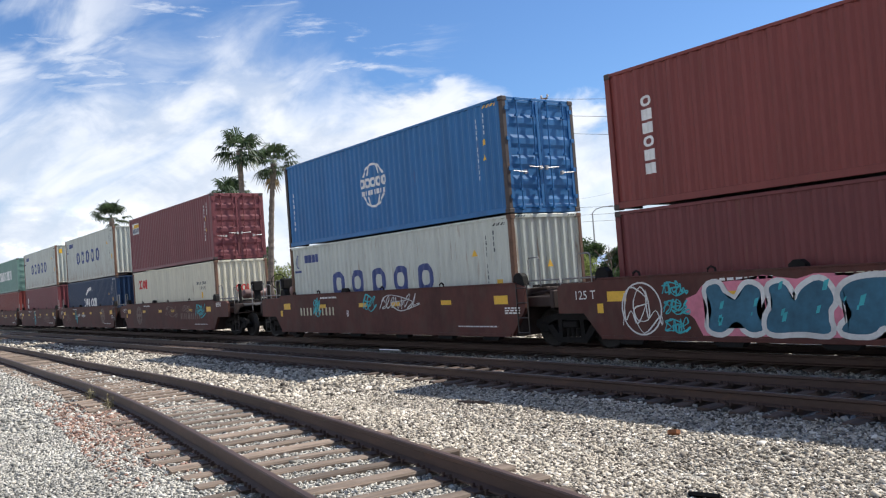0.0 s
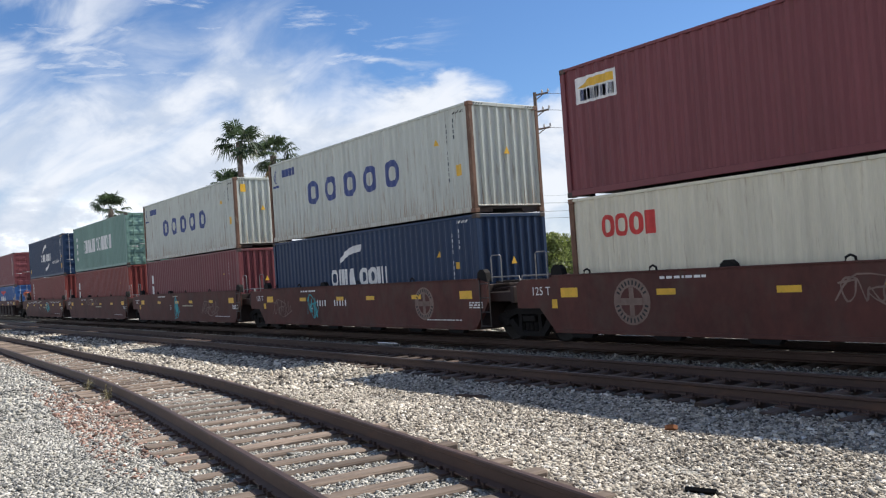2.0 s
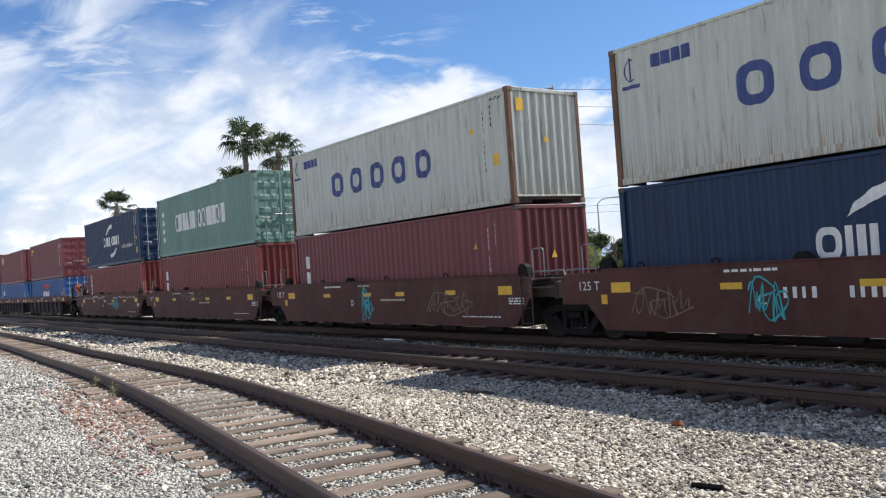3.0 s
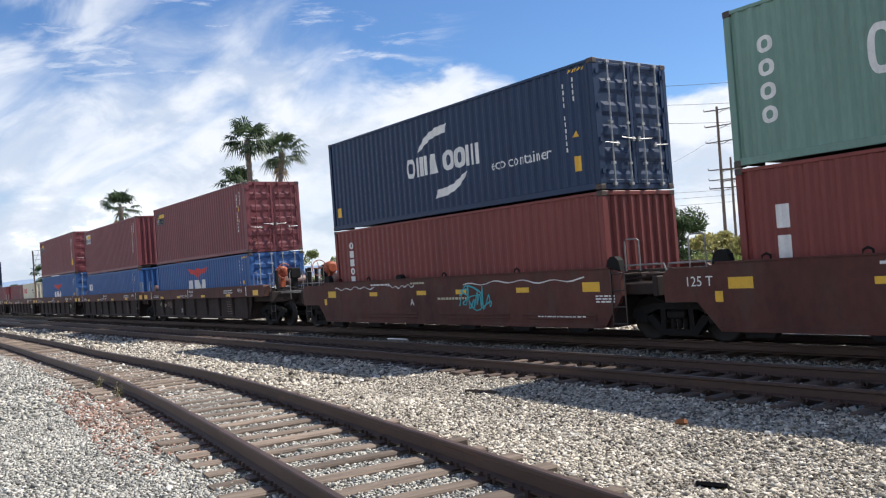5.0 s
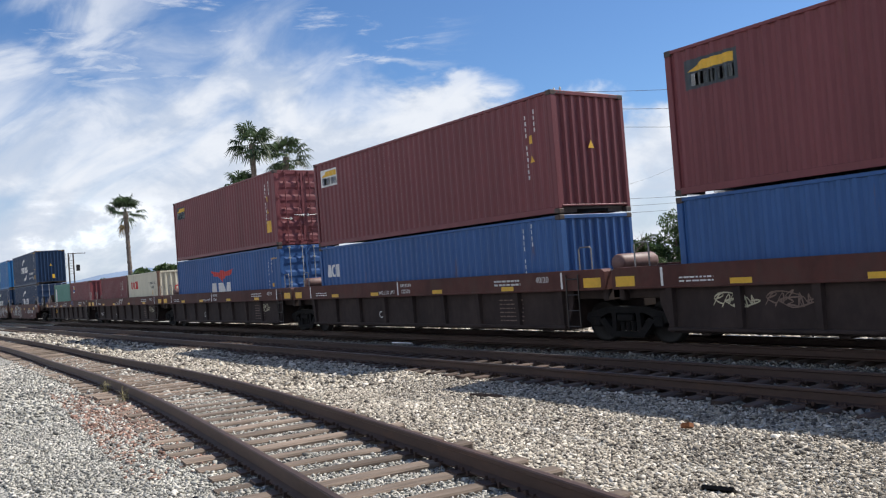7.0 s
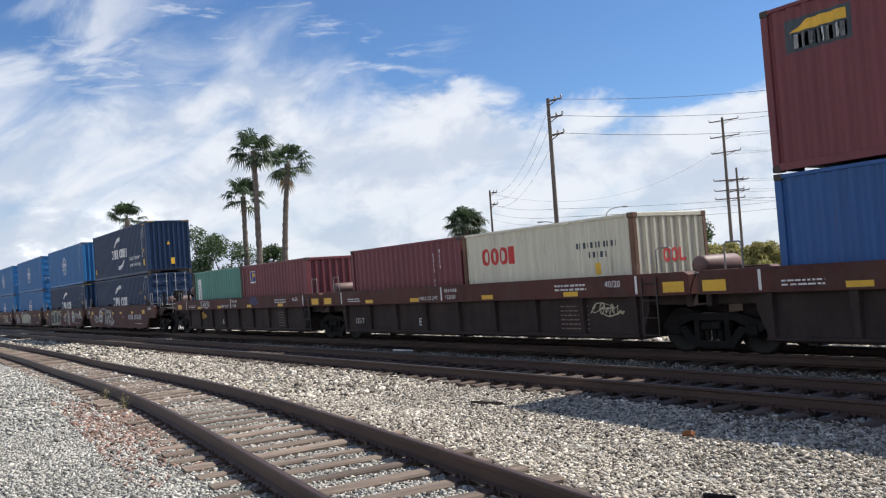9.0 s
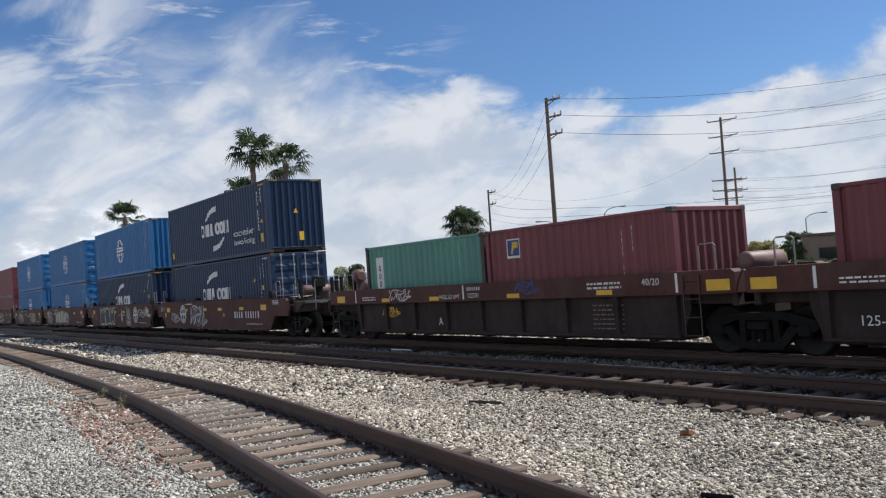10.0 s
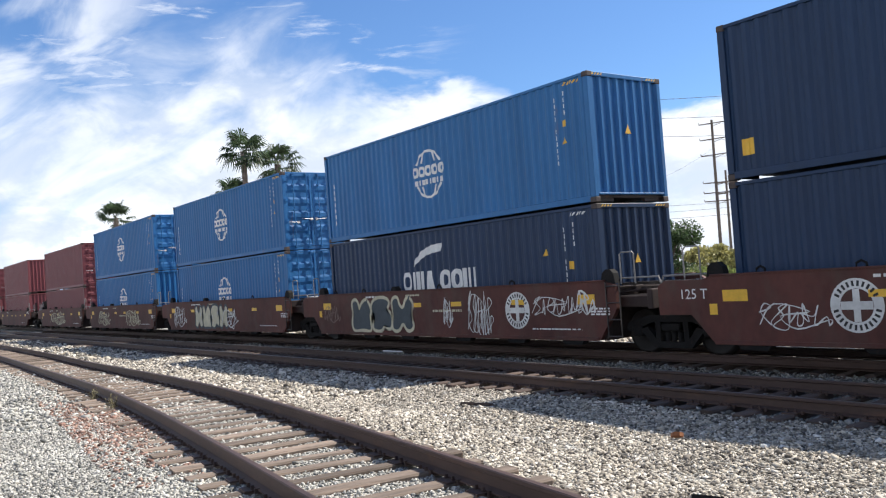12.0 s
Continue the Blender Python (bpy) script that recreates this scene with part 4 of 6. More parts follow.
def rail_bar(length):
    bm = bmesh.new()
    tube(bm, [(0, 0, -0.12), (0.03, 0, 0.0), (length - 0.05, 0, 0.0), (length, 0, -0.14)], 0.022, 6)
    bmesh.ops.recalc_face_normals(bm, faces=bm.faces)
    return mesh_of("walkway_rail", bm, M["grab"])


def post_bar():
    bm = bmesh.new()
    tube(bm, [(0, 0, -0.25), (0, 0, 0.72), (0.05, 0.02, 0.80)], 0.02, 6)
    return mesh_of("grab_post", bm, M["grab"])


def well_car(offset, joint_l, joint_r, ribbed, label, orange=False):
    c = thing("well_car", at_train(offset - HALF, FAR_Y, 0), label, "well car", "well cars of the train")
    MOVING.append((c, offset - HALF, FAR_Y, 0.0))
    key = (joint_l, joint_r, ribbed)
    sm = cached(("carside",) + key, lambda: car_side(joint_l, joint_r, ribbed))
    sm2 = cached(("carside2",) + key, lambda: mirrored(sm, "side_panel"))
    nm = "side_sill" if ribbed else "side_panel"
    part(nm, sm, None, c)
    part(nm, sm2, None, c)
    if ribbed:
        wm, rb = cached("web", web_mesh), cached("rib", rib_mesh)
        part("side_web", wm, None, c)
        part("side_web", cached("web2", lambda: mirrored(wm, "side_web")), None, c)
        for k in range(9):
            part("rib", rb, None, c, at=pose(-6.2 + 1.55 * k, 0, 0))

    def well_floor():
        bm = bmesh.new()
        block(bm, -6.25, 6.25, -1.36, 1.36, 0.285, 0.352, 0.01)
        for k in range(5):
            block(bm, -5.6 + k * 2.75, -5.4 + k * 2.75, -1.4, 1.4, 0.25, 0.30, 0.01)
        return mesh_of("well_floor", bm, M["car_dark"])

    part("well_floor", cached("wellfloor", well_floor), None, c)
    for sgn, joint in ((1, joint_r), (-1, joint_l)):
        turn = 0 if sgn == 1 else 180
        length = 1.45 if joint else 2.35
        base = pose(sgn * 6.15, 0, 0, 0, 0, turn)
        part("end_platform", cached(("plat", joint), lambda: platform_mesh(joint, length)), None, c, at=base)
        tagged(part("walkway", cached(("deck", joint), lambda: deck_mesh(length - 0.2)), None, c, at=base @ pose(0.2, 0 if sgn == 1 else 1.28, 1.46)), kind="stuff")
        part("walkway_rail", cached(("wrail", joint), lambda: rail_bar(length)), None, c, at=pose(sgn * 6.3, -1.30, 1.60, 0, 0, 0) @ Matrix.Diagonal((sgn, 1, 1, 1)))
        y = -1.36
        gm, lm = cached("grab", lambda: rails_mesh("grab")), cached("ladder", lambda: rails_mesh("ladder"))
        part("handrail", gm, None, c, at=pose(sgn * 6.95 - 0.19, y, 1.48))
        if joint and sgn == 1:
            part("ladder", lm, None, c, at=pose(6.50, NEAR - 0.03, 1.50))
        if not joint:
            part("handrail", gm, None, c, at=pose(sgn * 8.15 - 0.19, y + 0.15, 1.36))
            part("handrail", gm, None, c, at=pose(sgn * 7.55 - 0.19, 1.1, 1.48))
            part("ladder", lm, None, c, at=pose(sgn * 8.24 - 0.19, y + 0.1, 1.36))
            part("coupler", cached("coupler", coupler_mesh), None, c, at=pose(sgn * 9.62, 0, 0.88, 0, 0, turn), label="black cast coupler with air hose")
            part("air_tank", cached("tank", tank_mesh), None, c, at=pose(sgn * 7.45, 0.0, 1.72), label="faded red-brown steel air tank")

            def stand():
                bm = bmesh.new()
                block(bm, -0.09, 0.09, -0.12, 0.12, 0.0, 0.82, 0.02)
                block(bm, -0.16, 0.16, -0.22, 0.22, 0.45, 0.86, 0.04)
                for y_ in (-0.75, 0.55, 0.95):
                    block(bm, -0.06, 0.06, y_ - 0.05, y_ + 0.05, -0.1, 0.80, 0.01)
                block(bm, -0.05, 0.05, -0.95, 1.0, 0.05, 0.14, 0.01)
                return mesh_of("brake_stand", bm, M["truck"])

            def cross():
                bm = bmesh.new()
                for y_ in np.arange(-1.0, 1.01, 0.10):
                    block(bm, 0.0, 1.15, y_ - 0.014, y_ + 0.014, 0.0, 0.035)
                for x_ in (0.0, 0.55, 1.12):
                    block(bm, x_, x_ + 0.03, -1.02, 1.02, -0.04, 0.0)
                tube(bm, [(0.02, -1.05, 0.03), (1.12, -1.05, 0.03)], 0.025, 6)
                return mesh_of("crossover_platform", bm, M["grab"])

            tagged(part("crossover_platform", cached("cross", cross), None, c, at=pose(sgn * 8.50, 0, 1.30, 0, 0, turn), label="grey steel crossover grating"), kind="stuff")
            for y_ in (-0.95, 0.95):
                part("grab_post", cached("gpost", lambda: post_bar()), None, c, at=pose(sgn * 9.2, y_, 1.30))
            part("brake_stand", cached("stand", stand), None, c, at=pose(sgn * 8.35, -0.35, 1.36))
            if sgn == -1 or ribbed:
                mt = M["drum"] if orange else M["truck"]
                part("brake_wheel", cached(("bwheel", orange), lambda: brake_wheel_mesh(mt)), None, c, at=pose(sgn * (8.62 if not ribbed else 7.9), -0.55, 2.12, 0, 0, turn), label="orange hand brake wheel" if orange else "")
                if orange or ribbed:
                    def drum():
                        bm = bmesh.new()
                        tube(bm, [(-0.22, 0, 0), (-0.18, 0, 0), (0.08, 0, 0), (0.12, 0, 0)], [0.17, 0.22, 0.22, 0.14], 16)
                        block(bm, -0.12, 0.02, -0.1, 0.1, -0.7, -0.1, 0.02)
                        return mesh_of("brake_drum", bm, M["drum"] if orange else M["tank"])
                    part("brake_drum", cached(("drum", orange), drum), None, c, at=pose(sgn * 7.72, -0.55, 2.10), label="orange brake gear housing" if orange else "dull brown brake gear housing")
        elif ribbed and sgn == 1:
            part("air_tank", cached("tank", tank_mesh), None, c, at=pose(7.35, -0.2, 1.74), label="faded red-brown steel air tank")
    if not ribbed:
        def pad():
            bm = bmesh.new()
            slab(bm, [(-0.34, 0.0), (-0.26, -0.09), (0.26, -0.09), (0.34, 0.0)], NEAR - 0.01, NEAR + 0.16)
            bmesh.ops.recalc_face_normals(bm, faces=bm.faces)
            return mesh_of("jacking_pad", bm, M["truck"])
        for x in (-5.6, -3.3, -1.2, 1.4, 3.5, 5.4):
            part("jacking_pad", cached("pad", pad), None, c, at=pose(x, 0, 0.291))
        if orange:
            for x0, x1 in ((-4.2, -0.9), (0.2, 3.1), (3.6, 6.0)):
                for z in (0.47, 0.56):
                    bm = bmesh.new()
                    block(bm, x0, x1, NEAR - 0.03, NEAR - 0.001, z, z + 0.035, 0.008)
                    part("stiffener", mesh_of("stiffener", bm, M["car"]), None, c)
        gp = cached("guide", bracket_mesh)
        for x in (-6.35, 6.5):
            part("guide_post", gp, None, c, at=pose(x, NEAR + 0.16, 1.50) @ Matrix.Diagonal((0.8, 1, 0.85, 1)))
        part("guide_post", gp, None, c, at=pose(-1.9, NEAR + 0.16, 1.44) @ Matrix.Diagonal((0.75, 1, 0.75, 1)))

        def loop():
            bm = bmesh.new()
            tube(bm, [(-0.09, 0, -0.02), (-0.08, 0, 0.07), (0.0, 0, 0.11), (0.08, 0, 0.07), (0.09, 0, -0.02)], 0.022, 6)
            return mesh_of("lashing_ring", bm, M["truck"])
        for x in (-5.4, -3.6, 0.4, 3.4):
            part("lashing_ring", cached("loop", loop), None, c, at=pose(x, NEAR + 0.06, 1.575))
    # reflective sheets along the side
    def yellow(w, h):
        return mesh_of("reflector", flatten(patch(w, h)), M["yellow"])

    def flatten(bm):
        for v in bm.verts:
            v.co.y = NEAR - 0.0035
        bmesh.ops.reverse_faces(bm, faces=bm.faces) if bm.faces[:][0].normal.y > 0 else None
        return bm
    small, large = cached("ysmall", lambda: yellow(0.46, 0.12)), cached("ylarge", lambda: yellow(0.52, 0.21))
    zz = 1.10 if not ribbed else 1.22
    for x in (-3.5, -0.9, 0.95, 3.4) if not ribbed else (-4.75, -2.20, 1.16, 4.17):
        part("reflector", small, None, c, at=pose(x, 0, zz))
    for x in (-6.18, 5.62) if not ribbed else (-7.55, 7.02):
        part("reflector", large, None, c, at=pose(x, 0, 1.08 if not ribbed else 1.25))
    if not ribbed:
        side_text(c, bars(3, 0.55, 0.035, 0.06, 3), "white", 6.75 if not joint_r else 6.0, 1.44 if not joint_r else 1.0, "small_print")
        side_text(c, bars(1, 1.6, 0.03, 0.05, 9), "white", 4.1, 0.55, "small_print")
        side_text(c, bars(1, 1.1, 0.05, 0.05, 5), "white", -3.4, 1.46, "small_print")
        side_text(c, patch(0.17, 0.20), "yellow", -6.48, 0.84, "reflector")
    else:
        for x in (-0.65, 6.3, -6.35):
            side_text(c, patch(0.06, 0.38), "white", x, 1.23, "white_stripe")
        side_text(c, words("WELL LD LMT", 0.15), "white", -1.72, 1.27, "lettering")
        side_text(c, words("122500", 0.16), "white", -0.45, 1.28, "lettering")
        side_text(c, words("40/20", 0.20), "white", 5.45, 1.40, "lettering")
        side_text(c, bars(2, 1.0, 0.045, 0.09, 4), "chalk", 3.9, 1.50, "small_print")
        side_text(c, bars(6, 0.9, 0.03, 0.10, 6), "dust_spray", 3.9, 1.02, "small_print", NEAR + 0.13)
        side_text(c, bars(2, 0.8, 0.03, 0.07, 7), "white", -5.9, 1.40, "small_print")
        side_text(c, bars(1, 0.5, 0.09, 0.1, 8), "white", -0.45, 1.55, "serial_mark")
    return c


# ---- bogies ----
WHEEL_R = 0.457


def wheelset_meshes():
    def wheel():
        bm = bmesh.new()
        prof = [(0.0, 0.08), (0.0, 0.11), (-0.03, 0.12), (-0.035, 0.36), (-0.06, 0.40), (-0.065, WHEEL_R), (0.055, WHEEL_R), (0.06, WHEEL_R + 0.028), (0.085, WHEEL_R + 0.028), (0.085, 0.40), (0.03, 0.36), (0.03, 0.12), (0.06, 0.11), (0.06, 0.08)]
        n = 32
        rings = [[bm.verts.new((r * math.cos(2 * math.pi * k / n), y, r * math.sin(2 * math.pi * k / n))) for k in range(n)] for y, r in prof]
        loft(bm, rings, caps=False)
        bmesh.ops.recalc_face_normals(bm, faces=bm.faces)
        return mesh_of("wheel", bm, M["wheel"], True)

    def axle():
        bm = bmesh.new()
        tube(bm, [(0, -1.06, 0), (0, -0.85, 0), (0, -0.65, 0), (0, 0.65, 0), (0, 0.85, 0), (0, 1.06, 0)], [0.11, 0.11, 0.085, 0.085, 0.11, 0.11], 12)
        for s in (-1, 1):
            for k in range(3):
                a = 2.1 * k
                tube(bm, [(0.06 * math.cos(a), s * 1.05, 0.06 * math.sin(a)), (0.06 * math.cos(a), s * 1.09, 0.06 * math.sin(a))], 0.018, 6)
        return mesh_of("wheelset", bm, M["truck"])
    w = wheel()
    return axle(), w, mirrored(w, "wheel")


def frame_mesh():
    """Cast side frame: arched top, tension bar below, open windows, journal boxes at its ends."""
    bm = bmesh.new()
    y0, y1 = -1.10, -0.97
    slab(bm, [(-1.18, 0.52), (-1.12, 0.66), (-0.55, 0.80), (0.55, 0.80), (1.12, 0.66), (1.18, 0.52), (1.08, 0.44), (0.5, 0.66), (-0.5, 0.66), (-1.08, 0.44)], y0, y1)
    slab(bm, [(-0.80, 0.50), (-0.62, 0.56), (-0.36, 0.26), (0.36, 0.26), (0.62, 0.56), (0.80, 0.50), (0.46, 0.14), (-0.46, 0.14)], y0, y1)
    for s in (-1, 1):
        slab(bm, [(s * 0.30, 0.26), (s * 0.42, 0.26), (s * 0.40, 0.67), (s * 0.28, 0.67)], y0, y1)
        block(bm, s * 0.89 - 0.14, s * 0.89 + 0.14, y0 - 0.02, y1 + 0.05, 0.36, 0.60, 0.03)
    for k in (-0.15, 0.0, 0.15):
        tube(bm, [(k, -1.02, 0.27), (k, -1.02, 0.46)], 0.06, 10)
    block(bm, -0.24, 0.24, -1.14, 1.14, 0.47, 0.65, 0.03)
    bmesh.ops.recalc_face_normals(bm, faces=bm.faces)
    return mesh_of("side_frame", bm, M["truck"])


def bogie(offset):
    c = thing("bogie", at_train(offset, FAR_Y, 0), "greasy cast-steel bogie with two wheelsets, colour darkened for shade under the train", "bogie", "bogies of the train")
    MOVING.append((c, offset, FAR_Y, 0.0))
    fm = cached("frame", frame_mesh)
    part("side_frame", fm, None, c)
    part("side_frame", cached("frame2", lambda: mirrored(fm, "side_frame")), None, c)
    am, wm, wm2 = cached("wheels", wheelset_meshes)
    for x in (-0.89, 0.89):
        ws = part("wheelset", am, None, c, at=pose(x, 0, WHEEL_R))
        part("wheel", wm, None, ws, at=pose(0, -0.7535, 0))
        part("wheel", wm2, None, ws, at=pose(0, 0.7535, 0))
        SPINNING.append((ws, x))


# ---- the loads ----
Z0 = 0.36
TALL, LOW = 2.896, 2.591
L40, L20 = 12.192, 6.058
OFF = {1: 35.02, 0: 50.54, 2: 15.52, 3: 0.0, 4: -15.52, 5: -31.04, 6: -46.56, 7: -66.06}
for k in range(8, 12):
    OFF[k] = OFF[7] - (k - 7) * JOINED
OFF[12] = OFF[11] - COUPLED
for k in range(13, 17):
    OFF[k] = OFF[12] - (k - 12) * JOINED
OFF[17] = OFF[16] - COUPLED
OFF[18] = OFF[17] - JOINED
CAR_FIRST, CAR_LAST = (2, 7, 12, 17), (1, 6, 11, 16)

PLAIN = "brown double-stack well car with smooth steel sides, yellow reflectors"
RIBBED = "grimy brown well car with ribbed sides and yellow reflectors"
cars = {}
for k in range(0, 19):
    ribbed = 7 <= k <= 11
    cars[k] = well_car(OFF[k], k not in CAR_LAST, k not in CAR_FIRST, ribbed, RIBBED if ribbed else PLAIN, k in (6, 7))
    if k in CAR_FIRST:
        bogie(OFF[k] + 1.62)
    if k in CAR_LAST:
        bogie(OFF[k] - L40 - 1.62)
    else:
        bogie(OFF[k] - L40 - (JOINED - L40) / 2)

STACK = {
    0: (("plum", LOW, "pp", "dark red steel freight container in a graffitied well car"), ("brick", TALL, "pp", "brick red steel freight container stacked on another")),
    1: (("pale", TALL, "pp", "pale grey container with dark blue rings, rusty corner posts"), ("blue", TALL, "pd", "bright blue container with a white globe mark, doors in front")),
    2: (("cream", TALL, "pp", "cream container with a red mark and rusty corner posts"), ("maroon", TALL, "pd", "maroon container with a small white sign and front doors")),
    3: (("navy", TALL, "pp", "navy container with white block mark and swoosh in a well car"), ("pale", TALL, "pp", "pale grey container with dark blue rings, stained, stacked on navy")),
    4: (("maroon", TALL, "pp", "maroon container under a pale grey one"), ("pale", TALL, "pp", "pale grey container with dark blue rings and yellow labels")),
    5: (("brick", TALL, "pp", "brick red container under a sage green one"), ("sage", TALL, "pd", "sage green container with a white block mark, doors in front")),
    6: (("brick", TALL, "pp", "brick red container with white upright blocks under a navy one"), ("navy", TALL, "pd", "navy container with white swooshes and words, doors in front")),
    7: (("royal", LOW, "pd", "royal blue container with white mark and red wing shape"), ("maroon", TALL, "pd", "maroon container with a framed yellow and white sign")),
    8: (("royal", LOW, "pp", "royal blue container with a small white mark"), ("maroon", TALL, "pp", "maroon container with a small white sign, plain end")),
    9: (("royal", TALL, "pd", "royal blue container with white mark and red wing shape"), ("maroon", TALL, "pd", "maroon container with small sign and yellow caution label")),
    12: (("navy", TALL, "pd", "navy container with white block mark and swoosh"), ("navy", TALL, "pp", "navy container with white swooshes and words, plain end")),
    13: (("navy", TALL, "pp", "navy container with white block mark under a blue one"), ("blue", TALL, "pp", "bright blue container with a white globe mark, plain end")),
    14: (("blue", TALL, "pd", "bright blue container with a white globe mark, lower of two"), ("blue", TALL, "pd", "bright blue container with a white globe mark, doors in front")),
    15: (("blue", TALL, "pp", "bright blue container with a white globe mark, lower of two"), ("blue", TALL, "pd", "bright blue container with a white globe mark, doors in front")),
    16: (("maroon", LOW, "pd", "maroon container far down the train"), ("maroon", TALL, "pd", "maroon container stacked far down the train")),
    17: (("maroon", LOW, "pp", "maroon container far down the train"), ("maroon", TALL, "pp", "maroon container stacked far down the train")),
    18: (("maroon", LOW, "pp", "maroon container far down the train"), ("maroon", TALL, "pd", "maroon container stacked far down the train")),
}
load = {}
for k, (a, b) in STACK.items():
    load[k, 0] = box(OFF[k], Z0, L40, a[1], a[0], a[2], a[3], rusty=a[0] in ("pale", "cream"))
    load[k, 1] = box(OFF[k], Z0 + a[1] + 0.028, L40, b[1], b[0], b[2], b[3], rusty=b[0] in ("pale", "cream"), post="dark_post" if k == 1 else None)
load[10, 0] = box(OFF[10], Z0, L20, LOW, "cream", "pp", "short pale container with a red mark, single in its well", rusty=True)
load[10, 1] = box(OFF[10] - L20 - 0.076, Z0, L20, LOW, "maroon", "pp", "short maroon container standing low in a ribbed well car")
load[11, 0] = box(OFF[11], Z0, L20, LOW, "maroon", "pp", "short maroon container with a blue and yellow square sign")
load[11, 1] = box(OFF[11] - L20 - 0.076, Z0, L20, LOW, "mint", "pp", "short mint green container with a white upright label", post="dark_post")

# marks of the nearest loads
for k, s in ((1, 0), (3, 1), (4, 1)):
    c = load[k, s]
    ring_row(c, -2.71, 2.26, 1.50, 0.80)
    shape_row(c, -5.0, 2.30, 0.95, 0.27, "bbbb", "ink")
    bm = bmesh.new()
    ring_shape(bm, -5.55, 2.36, 0.18, 0.24, 0.03, 12, 60, 300)
    rect(bm, -5.57, -5.52, 2.12, 2.62)
    rect(bm, -5.78, -5.32, 1.98, 2.06)
    paint_on(c, bm, "ink", name="painted_mark")
    triangle(c, 4.55, 1.95)
    id_bars(c, 5.05, 2.45, mat="slate_spray")
    sticker(c, 5.38, 5.62, 1.02, 1.32)
    stripes(c, 5.35, 2.66, "black")
for k, s in ((1, 1), (13, 1), (14, 1), (14, 0), (15, 1), (15, 0)):
    globe(load[k, s], -0.15, 1.50, 0.68)
    id_bars(load[k, s], 5.0, 2.5)
    sticker(load[k, s], 5.2, 5.34, 1.8, 1.95)
    triangle(load[k, s], 5.25, 1.42, 0.13)
    bm = bmesh.new()
    for i in range(7):
        tick(bm, -5.55, 0.55 + i * 0.2, 0.10, 0.13, i)
    paint_on(load[k, s], bm, "white", name="serial_mark")
    stripes(load[k, s], 5.3, 2.72)
for k, s in ((3, 0), (13, 0), (12, 0)):
    c = load[k, s]
    shape_row(c, -1.80, 1.17, 3.47, 0.56, "owv oow")
    swoosh(c, -1.22, 1.87, 1.50, 0.60)
    id_bars(c, 5.0, 2.45)
    triangle(c, 4.35, 1.85)
    sticker(c, 5.1, 5.25, 1.5, 1.68)
    stripes(c, 5.2, 2.7, "white")
for k, s in ((6, 1), (12, 1)):
    c = load[k, s]
    shape_row(c, -1.50, 1.16, 3.40, 0.55, "owv oow")
    swoosh(c, -0.86, 1.82, 1.48, 0.62)
    swoosh(c, 1.36, 1.06, 1.52, 0.60, -1)
    paint_on(c, words("eco container", 0.40), "white", 2.35, 0.90, "lettering")
    paint_on(c, words("bamboo flooring", 0.33), "white", 2.38, 0.54, "lettering") if k == 12 else None
    id_bars(c, 5.1, 2.5)
    triangle(c, 5.42, 1.25, 0.12)
    sticker(c, 5.34, 5.54, 0.48, 0.82)
    sticker(c, -5.75, -5.5, 0.42, 0.72)
    stripes(c, 5.3, 2.7)
for k, s in ((2, 0), (10, 0)):
    c = load[k, s]
    shape_row(c, -5.16 if k == 2 else -2.19, 1.97 if k == 2 else 1.72, 1.45 if k == 2 else 1.25, 0.48 if k == 2 else 0.44, "ooob", "red")
    xx = 3.7 if k == 2 else 1.25
    paint_on(c, bars(1, 1.2, 0.13, 0.2, 2), "slate_spray", xx, 2.05, "serial_mark")
    paint_on(c, bars(1, 0.5, 0.13, 0.2, 3), "slate_spray", xx + 0.4, 1.83, "serial_mark")
    bm = bmesh.new()
    for i in range(2):
        hex_ring(bm, -0.2 + i * 0.24, 1.65, 0.12, 0.15, 0.06)
    rect(bm, 0.2, 0.27, 1.5, 1.8)
    rect(bm, 0.27, 0.42, 1.5, 1.57)
    end_paint(c, bm, "red", "painted_mark")
    sticker(c, xx + 0.55, xx + 0.75, 1.32, 1.58)
for k, s in ((2, 1), (7, 1), (8, 1), (9, 1)):
    c = load[k, s]
    bm = bmesh.new()
    rect(bm, -5.66, -4.45, 2.02, 2.60)
    paint_on(c, bm, "slate_spray" if k in (7, 9) else "white", name="sign")
    bm = bmesh.new()
    flat(bm, [(-5.56, 2.36), (-4.55, 2.36), (-4.55, 2.54), (-5.2, 2.54)])
    paint_on(c, bm, "yellow", name="sign_stripe", proud=0.005)
    shape_row(c, -5.5, 2.08, 0.95, 0.24, "bbbbb", "white" if k in (7, 9) else "ink")
    id_bars(c, 5.1, 2.45)
    sticker(c, 5.2, 5.34, 1.75, 1.95)
    triangle(c, 5.28, 1.3, 0.14)
    if k == 9:
        sticker(c, 5.1, 5.55, 0.55, 1.0)
shape_row(load[8, 0], -5.6, 1.55, 0.85, 0.42, "vob")
id_bars(load[8, 0], 4.75, 2.35)
